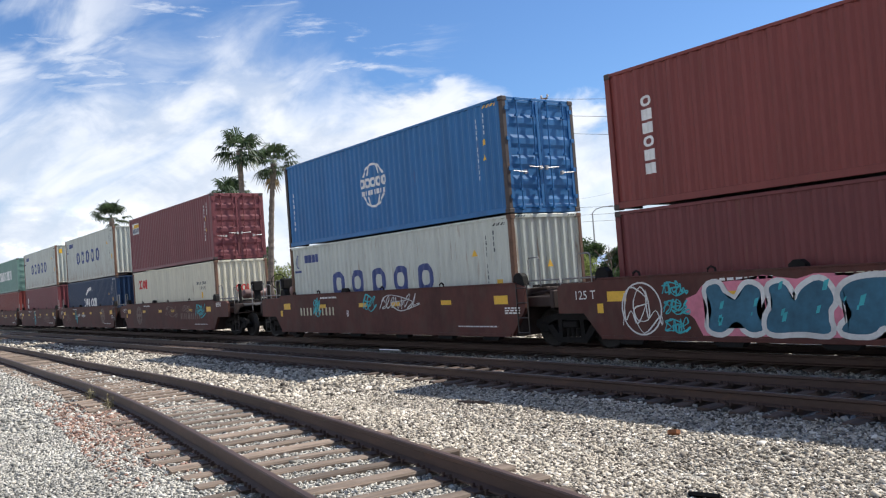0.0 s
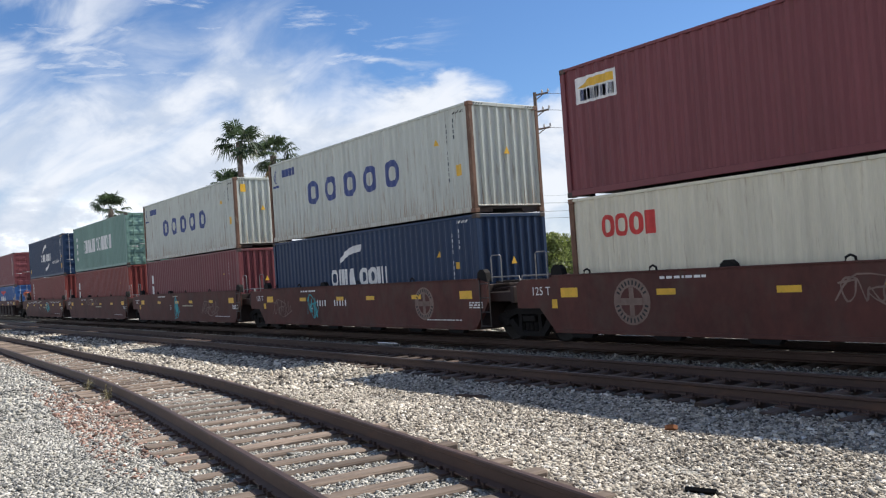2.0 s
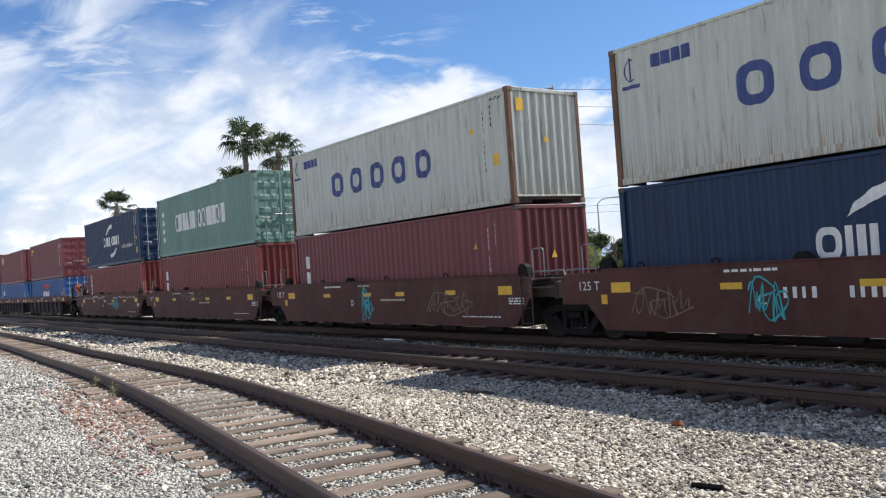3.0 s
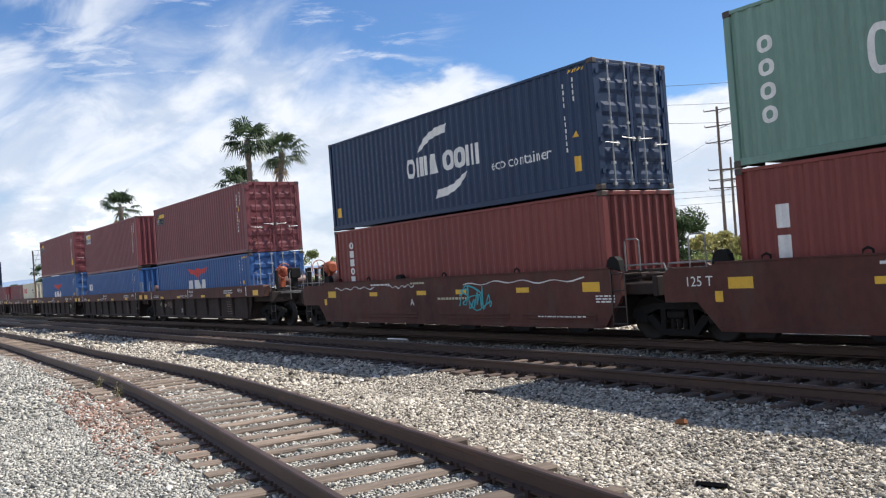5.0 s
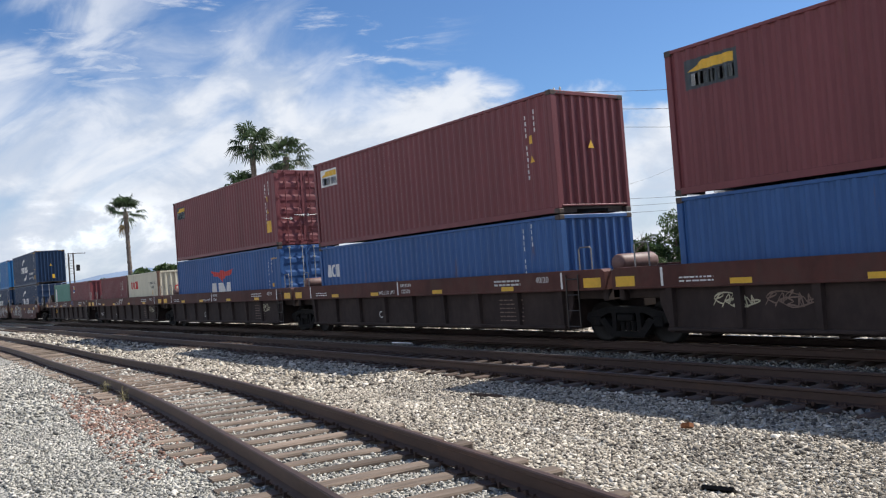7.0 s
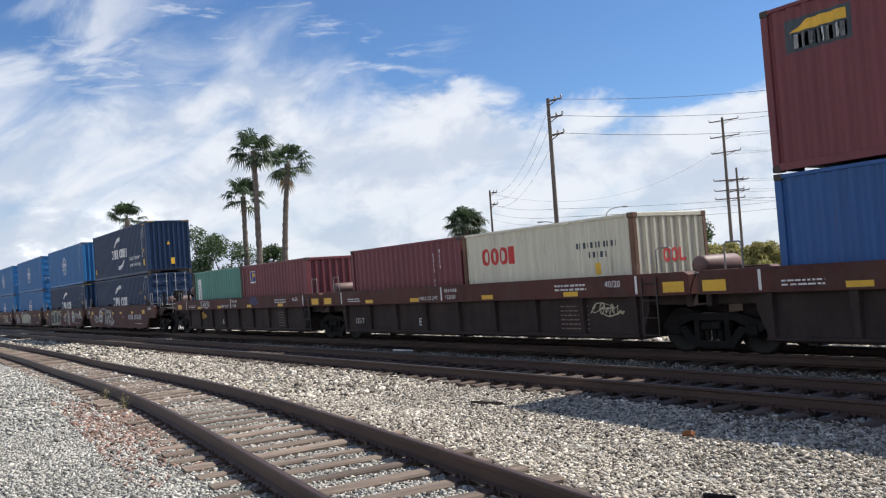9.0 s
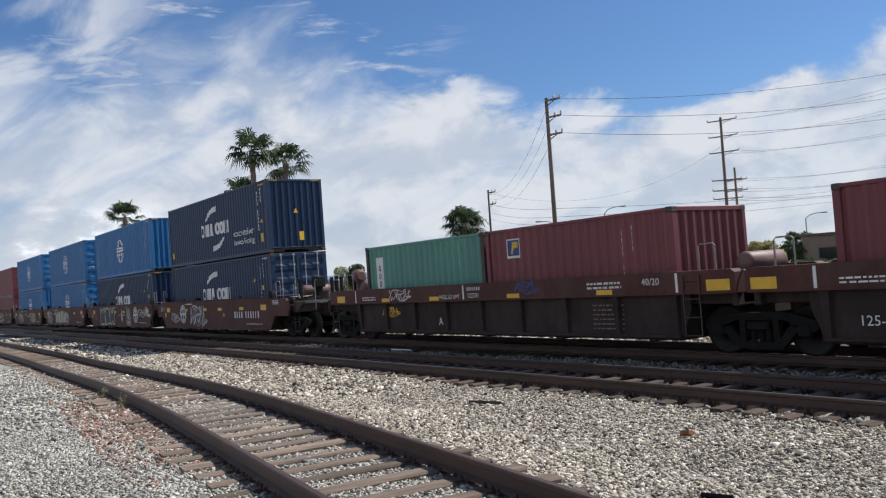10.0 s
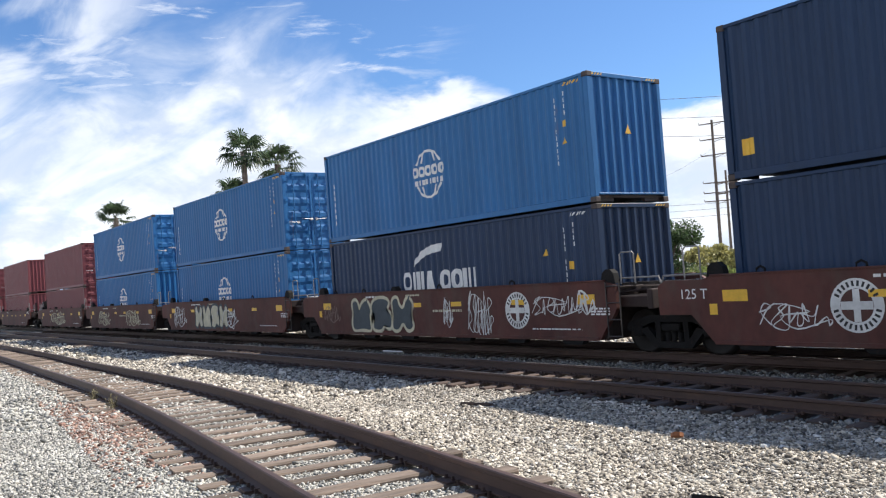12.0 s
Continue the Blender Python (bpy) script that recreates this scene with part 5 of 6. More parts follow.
for k in (7, 9):
    c = load[k, 0]
    for i, o in enumerate(([(0, 0), (0.70, 0), (0.62, 0.55), (0.14, 0.55)], [(0.80, 0), (1.70, 0), (1.50, 0.55), (0.82, 0.55)], [(1.78, 0), (2.36, 0), (2.33, 0.55), (1.85, 0.55)])):
        bm = bmesh.new()
        flat(bm, [(x, z) for x, z in o])
        paint_on(c, bm, "white", -1.45, 1.13, "painted_shape")
    bm = bmesh.new()
    for s in (-1, 1):
        wing = [(0, 0.10), (s * 0.30, 0.12), (s * 0.45, 0.22), (s * 1.0, 0.24), (s * 1.35, 0.50), (s * 0.35, 0.40), (s * 0.12, 0.50), (0, 0.46)]
        flat(bm, wing if s == 1 else wing[::-1])
    bmesh.ops.triangulate(bm, faces=bm.faces[:])
    flat(bm, [(-0.14, 0.11), (0.0, -0.06), (0.14, 0.11)])
    paint_on(c, bm, "red", -0.1, 1.74, "painted_bird")
    id_bars(c, 5.0, 2.35)
    sticker(c, 5.25, 5.4, 1.35, 1.5)
    triangle(c, 5.32, 1.05, 0.11)
    stripes(c, 5.25, 2.42)
for k, s, z1 in ((0, 1, 2.02), (6, 0, 2.26)):
    for i in range(6):
        z = z1 - i * 0.275
        shape_row(load[k, s], -5.18, z, 0.27, 0.22, "b" if i % 3 else "o")
shape_row(load[5, 1], -3.5, 1.12, 6.4, 0.82, "obwvbw oobbbow")
for i in range(4):
    shape_row(load[5, 1], -5.45, 0.7 + i * 0.42, 0.30, 0.3, "o")
for k in (5, 4):
    shape_row(load[k, 0], -5.35, 1.75, 0.26, 0.42, "b")
    shape_row(load[k, 0], -5.35, 1.2, 0.26, 0.42, "b")
    id_bars(load[k, 0], 4.9, 2.4)
    triangle(load[k, 0], 4.4, 1.9)
bm = bmesh.new()
rect(bm, -2.18, -1.72, 1.84, 2.32)
paint_on(load[11, 0], bm, "white", name="sign")
bm = bmesh.new()
rect(bm, -2.15, -1.75, 1.90, 2.29)
paint_on(load[11, 0], bm, "ink", name="sign_panel", proud=0.005)
bm = bmesh.new()
flat(bm, [(-2.08, 1.94), (-1.99, 1.94), (-1.90, 2.08), (-1.80, 2.10), (-1.80, 2.24), (-1.99, 2.24), (-2.01, 2.10)])
bmesh.ops.triangulate(bm, faces=bm.faces[:])
paint_on(load[11, 0], bm, "yellow", name="sign_shape", proud=0.0075)
bm = bmesh.new()
rect(bm, -2.42, -2.06, 1.0, 2.24)
paint_on(load[11, 1], bm, "white", name="sign")
for i in range(4):
    bm = bmesh.new()
    hex_ring(bm, -2.24, 1.18 + i * 0.24, 0.09, 0.09, 0.03)
    paint_on(load[11, 1], bm, "black", name="sign_ring", proud=0.005)
for c, x in ((load[11, 0], 1.6), (load[11, 1], 1.6), (load[10, 1], 1.7)):
    id_bars(c, x, 2.2)

# warning triangles and stripes on blind front ends
for key in ((1, 0), (3, 0), (3, 1), (4, 0), (4, 1), (8, 1), (12, 1), (13, 0), (13, 1)):
    c = load[key]
    bm = bmesh.new()
    flat(bm, [(-0.10, 1.55), (0.10, 1.55), (0.0, 1.75)])
    end_paint(c, bm, "yellow", "warning_label")
    for y0 in (-1.08, 0.72):
        for q in range(4):
            bm = bmesh.new()
            y = y0 + q * 0.09
            flat(bm, [(y, c["tall"] - 0.075), (y + 0.045, c["tall"] - 0.075), (y + 0.085, c["tall"] - 0.03), (y + 0.04, c["tall"] - 0.03)])
            end_paint(c, bm, "yellow" if key[0] in (12, 13) else "slate_spray", "height_stripe", -0.001)
bm = bmesh.new()
rect(bm, 0.10, 0.30, 0.45, 0.80)
end_paint(load[12, 1], bm, "yellow", "caution_label")
bm = bmesh.new()
rect(bm, -0.95, -0.72, 2.3, 2.62)
end_paint(load[4, 1], bm, "yellow", "caution_label")

# writing and spray paint on the cars: where the two runs of a number start, how long and tall they are
NUMBER = {12: (2.86, 0.85, 4.05, 1.25, 0.27, "white", 0.77), 3: (-2.24, 0.67, -1.07, 0.77, 0.19, "white", 0.93), 2: (2.3, 1.0, 3.45, 1.5, 0.27, "dust_spray", 0.76), 1: (-4.9, 0.85, -3.8, 1.25, 0.26, "cream_spray", 0.86)}
for k in (0, 1, 2, 3, 4, 5, 6, 12, 13, 14, 15, 16):
    c = cars[k]
    rnd = random.Random(k)
    if k in (0, 2, 3, 4, 5, 12):
        side_text(c, words("125 T", 0.27), "white", -7.15, 1.14, "lettering")
    if k in NUMBER:
        x, w, x2, w2, h, mat, z = NUMBER[k]
        side_text(c, bars(1, w, h, 0.3, k), mat, x, z + h, "serial_mark")
        side_text(c, bars(1, w2, h, 0.3, k + 30), mat, x2, z + h, "serial_mark")
    else:
        side_text(c, bars(1, 1.3, 0.06, 0.3, k), "cream_spray", 0.1, 1.02, "small_print")
        side_text(c, bars(1, 0.7, 0.05, 0.3, k + 5), "cream_spray", -1.2, 1.46, "small_print")
    if k in (1, 3, 4, 6, 12, 13):
        side_text(c, words({3: "C", 4: "D", 6: "A", 12: "A", 13: "E"}.get(k, "B"), 0.27), "white", {12: 1.55, 3: -2.75, 6: -1.25, 13: -3.9}.get(k, -1.7), 0.82, "lettering")
side_text(cars[10], words("125-T", 0.24), "white", -5.7, 0.60, "lettering", NEAR + 0.13)
for k, s in ((7, "B"), (8, "C"), (9, "D"), (10, "E"), (11, "A")):
    side_text(cars[k], words(s, 0.3), "white", -2.0, 0.55, "lettering", NEAR + 0.13)


def emblem(car, x, z=0.97, mat="chalk", r=0.44):
    """Round railway emblem: broad ring, dark field, pale cross."""
    bm = bmesh.new()
    ring_shape(bm, x, z, r, r, r * 0.38, 28)
    side_text(car, bm, mat, 0, 0, "emblem_ring")
    bm = bmesh.new()
    rect(bm, x - r * 0.13, x + r * 0.13, z - r * 0.6, z + r * 0.6)
    side_text(car, bm, mat, 0, 0, "emblem_bar", NEAR - 0.001)
    bm = bmesh.new()
    rect(bm, x - r * 0.6, x + r * 0.6, z - r * 0.15, z + r * 0.15)
    side_text(car, bm, mat, 0, 0, "emblem_bar", NEAR - 0.003)
    bm = bmesh.new()
    for i in range(26):
        if i in (0, 1, 13, 12):
            continue
        a = 2 * math.pi * i / 26
        cx, cz = x + r * 0.81 * math.cos(a), z + r * 0.81 * math.sin(a)
        t, n = Vector((-math.sin(a), math.cos(a))) * 0.02, Vector((math.cos(a), math.sin(a))) * 0.045
        flat(bm, [(cx - t.x - n.x, cz - t.y - n.y), (cx + t.x - n.x, cz + t.y - n.y), (cx + t.x + n.x, cz + t.y + n.y), (cx - t.x + n.x, cz - t.y + n.y)])
    side_text(car, bm, "black", 0, 0, "emblem_lettering", NEAR - 0.002)


emblem(cars[12], -3.7)
emblem(cars[13], 3.6)
emblem(cars[3], 4.0, mat="dust_spray", r=0.45)
emblem(cars[2], -4.15, mat="dust_spray", r=0.48)


BLOBS = ([(0.0, 0.1), (0.30, 0.0), (0.52, 0.30), (0.70, 0.0), (1.0, 0.12), (0.82, 0.46), (1.0, 0.80), (0.72, 1.0), (0.56, 0.62), (0.36, 0.74), (0.30, 1.0), (0.02, 0.88), (0.16, 0.48)],
         [(0.05, 0.0), (0.55, 0.06), (0.98, 0.0), (0.86, 0.40), (1.0, 0.62), (0.80, 1.0), (0.50, 0.82), (0.42, 0.56), (0.30, 0.98), (0.0, 0.90), (0.14, 0.55), (0.0, 0.30)],
         [(0.0, 0.05), (0.48, 0.0), (0.60, 0.22), (0.92, 0.02), (1.0, 0.55), (0.70, 0.60), (0.96, 0.92), (0.50, 1.0), (0.12, 0.90), (0.0, 0.62), (0.26, 0.40)])


def rounded(pts, times=2):
    for _ in range(times):
        pts = [q for a, b in zip(pts, pts[1:] + pts[:1]) for q in ((a[0] * .75 + b[0] * .25, a[1] * .75 + b[1] * .25), (a[0] * .25 + b[0] * .75, a[1] * .25 + b[1] * .75))]
    return pts


def pushed(pts, d):
    """The outline moved outwards by d."""
    out = []
    for a, p, b in zip(pts[-1:] + pts[:-1], pts, pts[1:] + pts[:1]):
        t = Vector((b[0] - a[0], b[1] - a[1])).normalized()
        out.append((p[0] + t.y * d, p[1] - t.x * d))
    return out


def sprayed(car, outline, mat, depth, name="graffiti"):
    bm = bmesh.new()
    flat(bm, outline)
    bmesh.ops.triangulate(bm, faces=bm.faces[:])
    side_text(car, bm, mat, 0, 0, name, NEAR - depth)


def wild_piece(car, x0, n, step, seed, cloud=None, edge="white", fill="sea_spray", lights=("teal_spray", "pink_spray"), z0=0.42, tall=0.98):
    """A large mural: a cloud of colour, and bulging overlapping shapes with broad pale edges."""
    rnd = random.Random(seed)
    w = n * step
    if cloud:
        up = [(x0 + w * i / 24, 1.43 + 0.05 * math.sin(i * 1.9) - (0.10 if i < 2 else 0)) for i in range(25)]
        sprayed(car, [(x0 - 0.05, 0.40), (x0 - 0.22, 0.72), (x0 - 0.42, 0.86), (x0 - 0.38, 1.10), (x0 - 0.14, 1.18)] + up + [(x0 + w, 0.40)], cloud, 0.0)
    for i in range(n):
        lean = rnd.uniform(-0.06, 0.10)
        o = [(x0 + (i + px * 1.02 + lean * (pz - 0.5)) * step, z0 + (pz + rnd.uniform(-.02, .02)) * tall) for px, pz in BLOBS[(i + seed) % 3]]
        o = rounded(o)
        sprayed(car, pushed(o, 0.085), edge, 0.002 + 0.0012 * i)
        sprayed(car, pushed(o, -0.012), fill, 0.0026 + 0.0012 * i)
        flecks = bmesh.new()
        for k in range(5):
            px, pz = rnd.uniform(0.1, 0.3) + 0.55 * (k % 2), rnd.uniform(0.12, 0.88)
            x, z, q = x0 + (i + px) * step, z0 + pz * tall, rnd.uniform(0.06, 0.16)
            flat(flecks, [(x, z), (x + q * 0.5, z + 0.01), (x + q * 0.9, z + q * 1.2), (x + q * 0.3, z + q)])
        side_text(car, flecks, lights[i % 2], 0, 0, "mural_flecks", NEAR - 0.0031 - 0.0012 * i)


wild_piece(cars[0], -3.80, 6, 1.28, 3, "pink_spray", "chalk", "sea_spray", ("teal_spray", "teal_spray"))
side_text(cars[0], scrawl(0.9, 0.9, 3, 5, 0.035), "chalk", -5.75, 0.50, "graffiti")
bm = bmesh.new()
ring_shape(bm, -5.28, 0.92, 0.52, 0.54, 0.035, 26)
side_text(cars[0], bm, "chalk", 0, 0, "graffiti", NEAR - 0.003)
for i in range(3):
    side_text(cars[0], scrawl(0.55, 0.26, 4, 20 + i, 0.035), "teal_spray", -4.70, 1.18 - i * 0.36, "graffiti")
wild_piece(cars[13], -4.3, 3, 1.15, 7, None, "cream_spray", "slate_spray", ("slate_spray", "slate_spray"))
wild_piece(cars[14], -3.0, 4, 0.98, 9, None, "slate_spray", "cream_spray", ("chalk", "cream_spray"))
for k, x, z, w, h, n, mat, th in (
        (1, -3.9, 0.85, 0.5, 0.55, 3, "teal_spray", 0.05), (1, 0.4, 1.0, 1.9, 0.45, 7, "chalk", 0.035), (1, -0.6, 1.0, 0.7, 0.5, 3, "teal_spray", 0.05),
        (2, 4.35, 0.86, 1.15, 0.55, 4, "teal_spray", 0.05), (2, 0.2, 0.9, 1.6, 0.5, 5, "dust_spray", 0.04), (2, 2.6, 1.1, 1.3, 0.3, 5, "dust_spray", 0.03),
        (3, -2.9, 0.6, 0.7, 0.75, 3, "teal_spray", 0.04), (3, -5.6, 0.6, 1.4, 0.6, 5, "dust_spray", 0.03),
        (4, -1.0, 0.5, 0.6, 0.9, 3, "teal_spray", 0.05), (4, 2.6, 0.6, 1.8, 0.6, 5, "dust_spray", 0.04),
        (5, -2.2, 1.1, 2.6, 0.35, 6, "dust_spray", 0.03), (6, 1.15, 0.72, 1.2, 0.62, 4, "teal_spray", 0.05),
        (12, -5.4, 0.62, 1.2, 0.42, 5, "chalk", 0.03), (12, -2.6, 0.4, 2.1, 1.0, 6, "chalk", 0.05), (13, 4.2, 0.86, 1.5, 0.42, 7, "chalk", 0.028), (13, 1.7, 0.4, 0.95, 1.05, 6, "chalk", 0.03), (13, 0.6, 0.6, 0.4, 0.7, 3, "chalk", 0.03), (13, -6.1, 0.7, 1.0, 0.5, 5, "dust_spray", 0.03), (13, 5.6, 0.9, 0.5, 0.5, 2, "chalk", 0.05),
        (14, -5.8, 0.5, 1.6, 0.9, 5, "chalk", 0.05), (14, 0.3, 0.5, 1.6, 0.7, 6, "chalk", 0.05), (15, -4.5, 0.5, 2.5, 0.8, 7, "cream_spray", 0.06), (15, 1.5, 0.5, 2.5, 0.8, 7, "cream_spray", 0.06), (16, -3, 0.5, 4.5, 0.8, 9, "cream_spray", 0.07)):
    side_text(cars[k], scrawl(w, h, n, k * 10 + int(abs(x) * 3), th), mat, x, z, "graffiti")
for x, w in ((-5.7, 2.5), (-2.4, 1.4), (1.3, 4.4)):      # a thin wavering line along the top of one car
    bm = bmesh.new()
    ribbon(bm, [(w * i / 24, 0.035 * math.sin(i * 1.1) + 0.02 * math.sin(i * 0.37 + w)) for i in range(25)], 0.035)
    side_text(cars[6], bm, "chalk", x, 1.36, "graffiti")
for k, x, mat in ((7, -5.2, "cream_spray"), (7, -4.1, "dust_spray"), (10, 4.9, "cream_spray"), (9, 4.4, "cream_spray"), (11, -4.9, "yellow")):
    side_text(cars[k], scrawl(0.9, 0.28, 5, k + 3, 0.03), mat, x, 0.80, "graffiti", NEAR + 0.13)
side_text(cars[11], scrawl(1.1, 0.32, 5, 77, 0.03), "chalk", -4.25, 1.28, "graffiti")
side_text(cars[11], scrawl(0.8, 0.3, 4, 78, 0.04), "ink", 1.5, 1.34, "graffiti")

# ---- beyond the tracks ----
BACK = GROUND - 0.35


def bearing(az, d, z=BACK):
    return (-math.sin(radians(az)) * d, math.cos(radians(az)) * d, z)


def height(slope, d):
    return EYE + slope * d - BACK


def quads_mesh(name, quads, mat):
    """Many loose leaves or stones from an array of quads (n, 4, 3)."""
    q = np.asarray(quads, dtype=np.float32).reshape(-1, 3)
    me = bpy.data.meshes.new(name)
    n = len(q) // 4
    me.vertices.add(len(q))
    me.vertices.foreach_set("co", q.ravel())
    me.loops.add(n * 4)
    me.loops.foreach_set("vertex_index", np.arange(n * 4, dtype=np.int32))
    me.polygons.add(n)
    me.polygons.foreach_set("loop_start", np.arange(0, n * 4, 4, dtype=np.int32))
    me.update(calc_edges=True)
    me.materials.append(mat)
    return me


def palm(az, d, slope, lean, crown, seed, label, skirt=8, fronds=34, bend=0.0):
    rnd = random.Random(seed)
    h = height(slope, d)          # slope: to the heart of the crown
    t = thing("palm_tree", pose(*bearing(az, d), 0, 0, az), label, "palm tree", "palm trees behind the train")
    bm = bmesh.new()
    pts, rad = [], []
    for i in range(40):
        u = i / 39
        pts.append((lean * u + bend * math.sin(u * 2.6) + rnd.uniform(-.02, .02), rnd.uniform(-.02, .02), h * u))
        rad.append((0.36 - 0.10 * u + 0.16 * max(0, 0.1 - u) * 10 + (0.05 if i % 2 else 0.0) + rnd.uniform(0, .03) + (0.08 if u > 0.9 else 0)) * (0.40 + crown / 6.5))
    tube(bm, pts, rad, 10)
    part("trunk", mesh_of("trunk", bm, M["bark"]), None, t)
    top = np.array((lean + bend * math.sin(2.6), 0, h))
    for name, count, mat, lo, hi in (("crown", fronds, M["frond"], -0.62, 1.3), ("dead_fronds", skirt, M["dead_frond"], -1.4, -0.95)):
        quads = []
        for f in range(count):
            a = rnd.uniform(0, 2 * math.pi)
            el = rnd.uniform(lo, hi)
            length = crown * rnd.uniform(0.42, 0.62)
            out = np.array((math.cos(a) * math.cos(el), math.sin(a) * math.cos(el), math.sin(el)))
            hub = top + out * length + np.array((0, 0, -0.10 * length))
            side = np.cross(out, (0, 0, 1.0))
            side /= np.linalg.norm(side) + 1e-6
            upw = np.cross(side, out)
            w = 0.035
            quads.append([top - side * w, top + side * w, hub + side * w * .7, hub - side * w * .7])
            n = 17
            fan = crown * rnd.uniform(0.40, 0.58)
            for k in range(n):
                b = radians(-118 + 236 * k / (n - 1)) + rnd.uniform(-.05, .05)
                d1 = out * math.cos(b) + side * math.sin(b)
                ll = fan * (0.72 + 0.28 * math.cos(b)) * rnd.uniform(0.85, 1.05)
                mid = hub + d1 * ll * 0.6 + upw * 0.05
                tip = hub + d1 * ll + np.array((0, 0, -ll * rnd.uniform(0.22, 0.55)))
                nn = np.cross(d1, upw)
                wid = 0.066 * crown / 2.4
                quads.append([hub - nn * 0.01, mid - nn * wid, mid + nn * wid, hub + nn * 0.01])
                quads.append([mid - nn * wid, tip - nn * 0.012, tip + nn * 0.012, mid + nn * wid])
        if quads:
            part(name, quads_mesh(name, quads, mat), None, t)
    return t


def leafy(az, d, slope, width, seed, label, mat="leaf", base=0.0, leaf=0.15, n=2600, name="tree", clumps=15, depth=None, trunk=True):
    """A broad tree or bush: limbs, and clumps of small leaves with gaps between."""
    rnd = np.random.RandomState(seed)
    n = int(n * 2.3)
    h = height(slope, d)
    t = thing(name, pose(*bearing(az, d), 0, 0, az), label, "tree" if name == "tree" else "bush")
    depth = depth or width * 0.7
    cs = []
    for k in range(clumps):
        zz = base + (h - base) * rnd.uniform(0.25, 0.86)
        f = math.sin(math.pi * min(1, (zz - base) / (h - base) * 0.8 + 0.2)) ** 0.6
        cs.append((rnd.uniform(-.5, .5) * width * f, rnd.uniform(-.5, .5) * depth * f, zz, rnd.uniform(0.12, 0.24) * min(width, h)))
    cs[0] = (cs[0][0] * 0.3, 0, h - cs[0][3] * 0.8, cs[0][3])
    if trunk:
        bm = bmesh.new()
        tube(bm, [(0, 0, 0), (0.05, 0, h * 0.2), (0.0, 0, h * 0.5)], [0.035 * h, 0.025 * h, 0.015 * h], 8)
        for x, y, zz, r in cs[:9]:
            tube(bm, [(0.03, 0, h * 0.22), (x * 0.5, y * 0.5, (zz + h * 0.25) * 0.5), (x, y, zz)], [0.014 * h, 0.009 * h, 0.003 * h], 5)
        part("trunk", mesh_of("trunk", bm, M["trunk"]), None, t)
    c = np.array(cs)
    idx = rnd.randint(0, clumps, n)
    v = rnd.normal(size=(n, 3))
    v /= np.linalg.norm(v, axis=1)[:, None]
    rad = c[idx, 3] * rnd.uniform(0.45, 1.08, n)
    p = c[idx, :3] + v * rad[:, None] * np.array((1.1, 1.0, 0.8))
    p[:, 2] = np.maximum(p[:, 2], 0.05)
    a, b = rnd.normal(size=(n, 3)), rnd.normal(size=(n, 3))
    a /= np.linalg.norm(a, axis=1)[:, None]
    b = np.cross(a, b)
    b /= np.linalg.norm(b, axis=1)[:, None]
    s = leaf * rnd.uniform(0.6, 1.3, n)[:, None]
    quads = np.stack([p - a * s, p - b * s * 0.45, p + a * s, p + b * s * 0.45], 1)
    part("crown", quads_mesh("crown", quads, M[mat]), None, t)
    return t


palm(66.95, 86, 0.1625, 0.15, 3.0, 1, "tall slim fan palm with a full green crown", skirt=0, fronds=32)
palm(65.45, 88, 0.1455, 1.35, 3.0, 2, "tall leaning fan palm with dry hanging fronds", skirt=1, fronds=31, bend=-0.25)
palm(67.8, 98, 0.1100, 0.1, 3.0, 3, "fan palm lower than its neighbours", skirt=0, fronds=27)
palm(75.0, 128, 0.0910, -0.2, 3.3, 4, "distant fan palm with a round crown", skirt=1, fronds=30)
palm(79.75, 240, 0.0215, 0.0, 4.0, 6, "far-off low palm near the horizon", skirt=4, fronds=22)
palm(52.9, 95, 0.0580, 0.0, 2.9, 5, "short fan palm with a thick round crown behind bushes", skirt=16, fronds=66)
leafy(70.6, 105, 0.080, 7.0, 11, "dark conifer-like tree beside the palms", n=3000)
leafy(69.0, 100, 0.060, 8.0, 12, "broad dark green tree behind the train", n=3000)
leafy(65.9, 96, 0.054, 4.2, 13, "small rounded evergreen between the palm trunks", n=2200, base=1.2)
leafy(63.5, 92, 0.030, 9.0, 14, "low bush behind the train", "leaf_light", name="bush", n=2400)
leafy(60.0, 90, 0.022, 10.0, 15, "low mixed bush behind the train", "leaf", name="bush", n=2400)
leafy(56.5, 85, 0.028, 9.0, 16, "green bush behind the train", "leaf_light", name="bush", n=2400)
leafy(53.2, 70, 0.034, 6.5, 17, "dense green bush below the short palm", "leaf_light", name="bush", n=3000)
leafy(50.2, 66, 0.026, 5.5, 18, "yellow-green bush beside the pole", "leaf_light", name="bush", n=3000)
leafy(46.6, 68, 0.034, 6.0, 19, "rounded yellow-green tree behind the wooden pole", "leaf_light", n=3600)
leafy(44.6, 74, 0.032, 5.5, 20, "rounded green tree by the street lamp", "leaf", n=3000)
leafy(41.6, 70, 0.018, 5.0, 21, "low dark bush behind the tracks", "leaf", name="bush", n=2400)
leafy(39.0, 72, 0.048, 5.6, 22, "dark green broadleaf tree behind the train", n=3600)
leafy(36.2, 66, 0.016, 4.8, 23, "bush covered with yellow blossom", "leaf_yellow", name="bush", n=3000)
leafy(34.2, 64, 0.013, 4.2, 24, "bush covered with yellow blossom", "leaf_yellow", name="bush", n=2800)
leafy(31.9, 90, 0.021, 6.0, 25, "green tree at the end of the low building", n=2600)
leafy(73.0, 130, 0.030, 14.0, 26, "far row of dark bushes", name="bush", n=2600, leaf=0.4)
leafy(77.0, 190, 0.018, 16.0, 27, "far row of dark bushes", name="bush", n=2200, leaf=0.5)
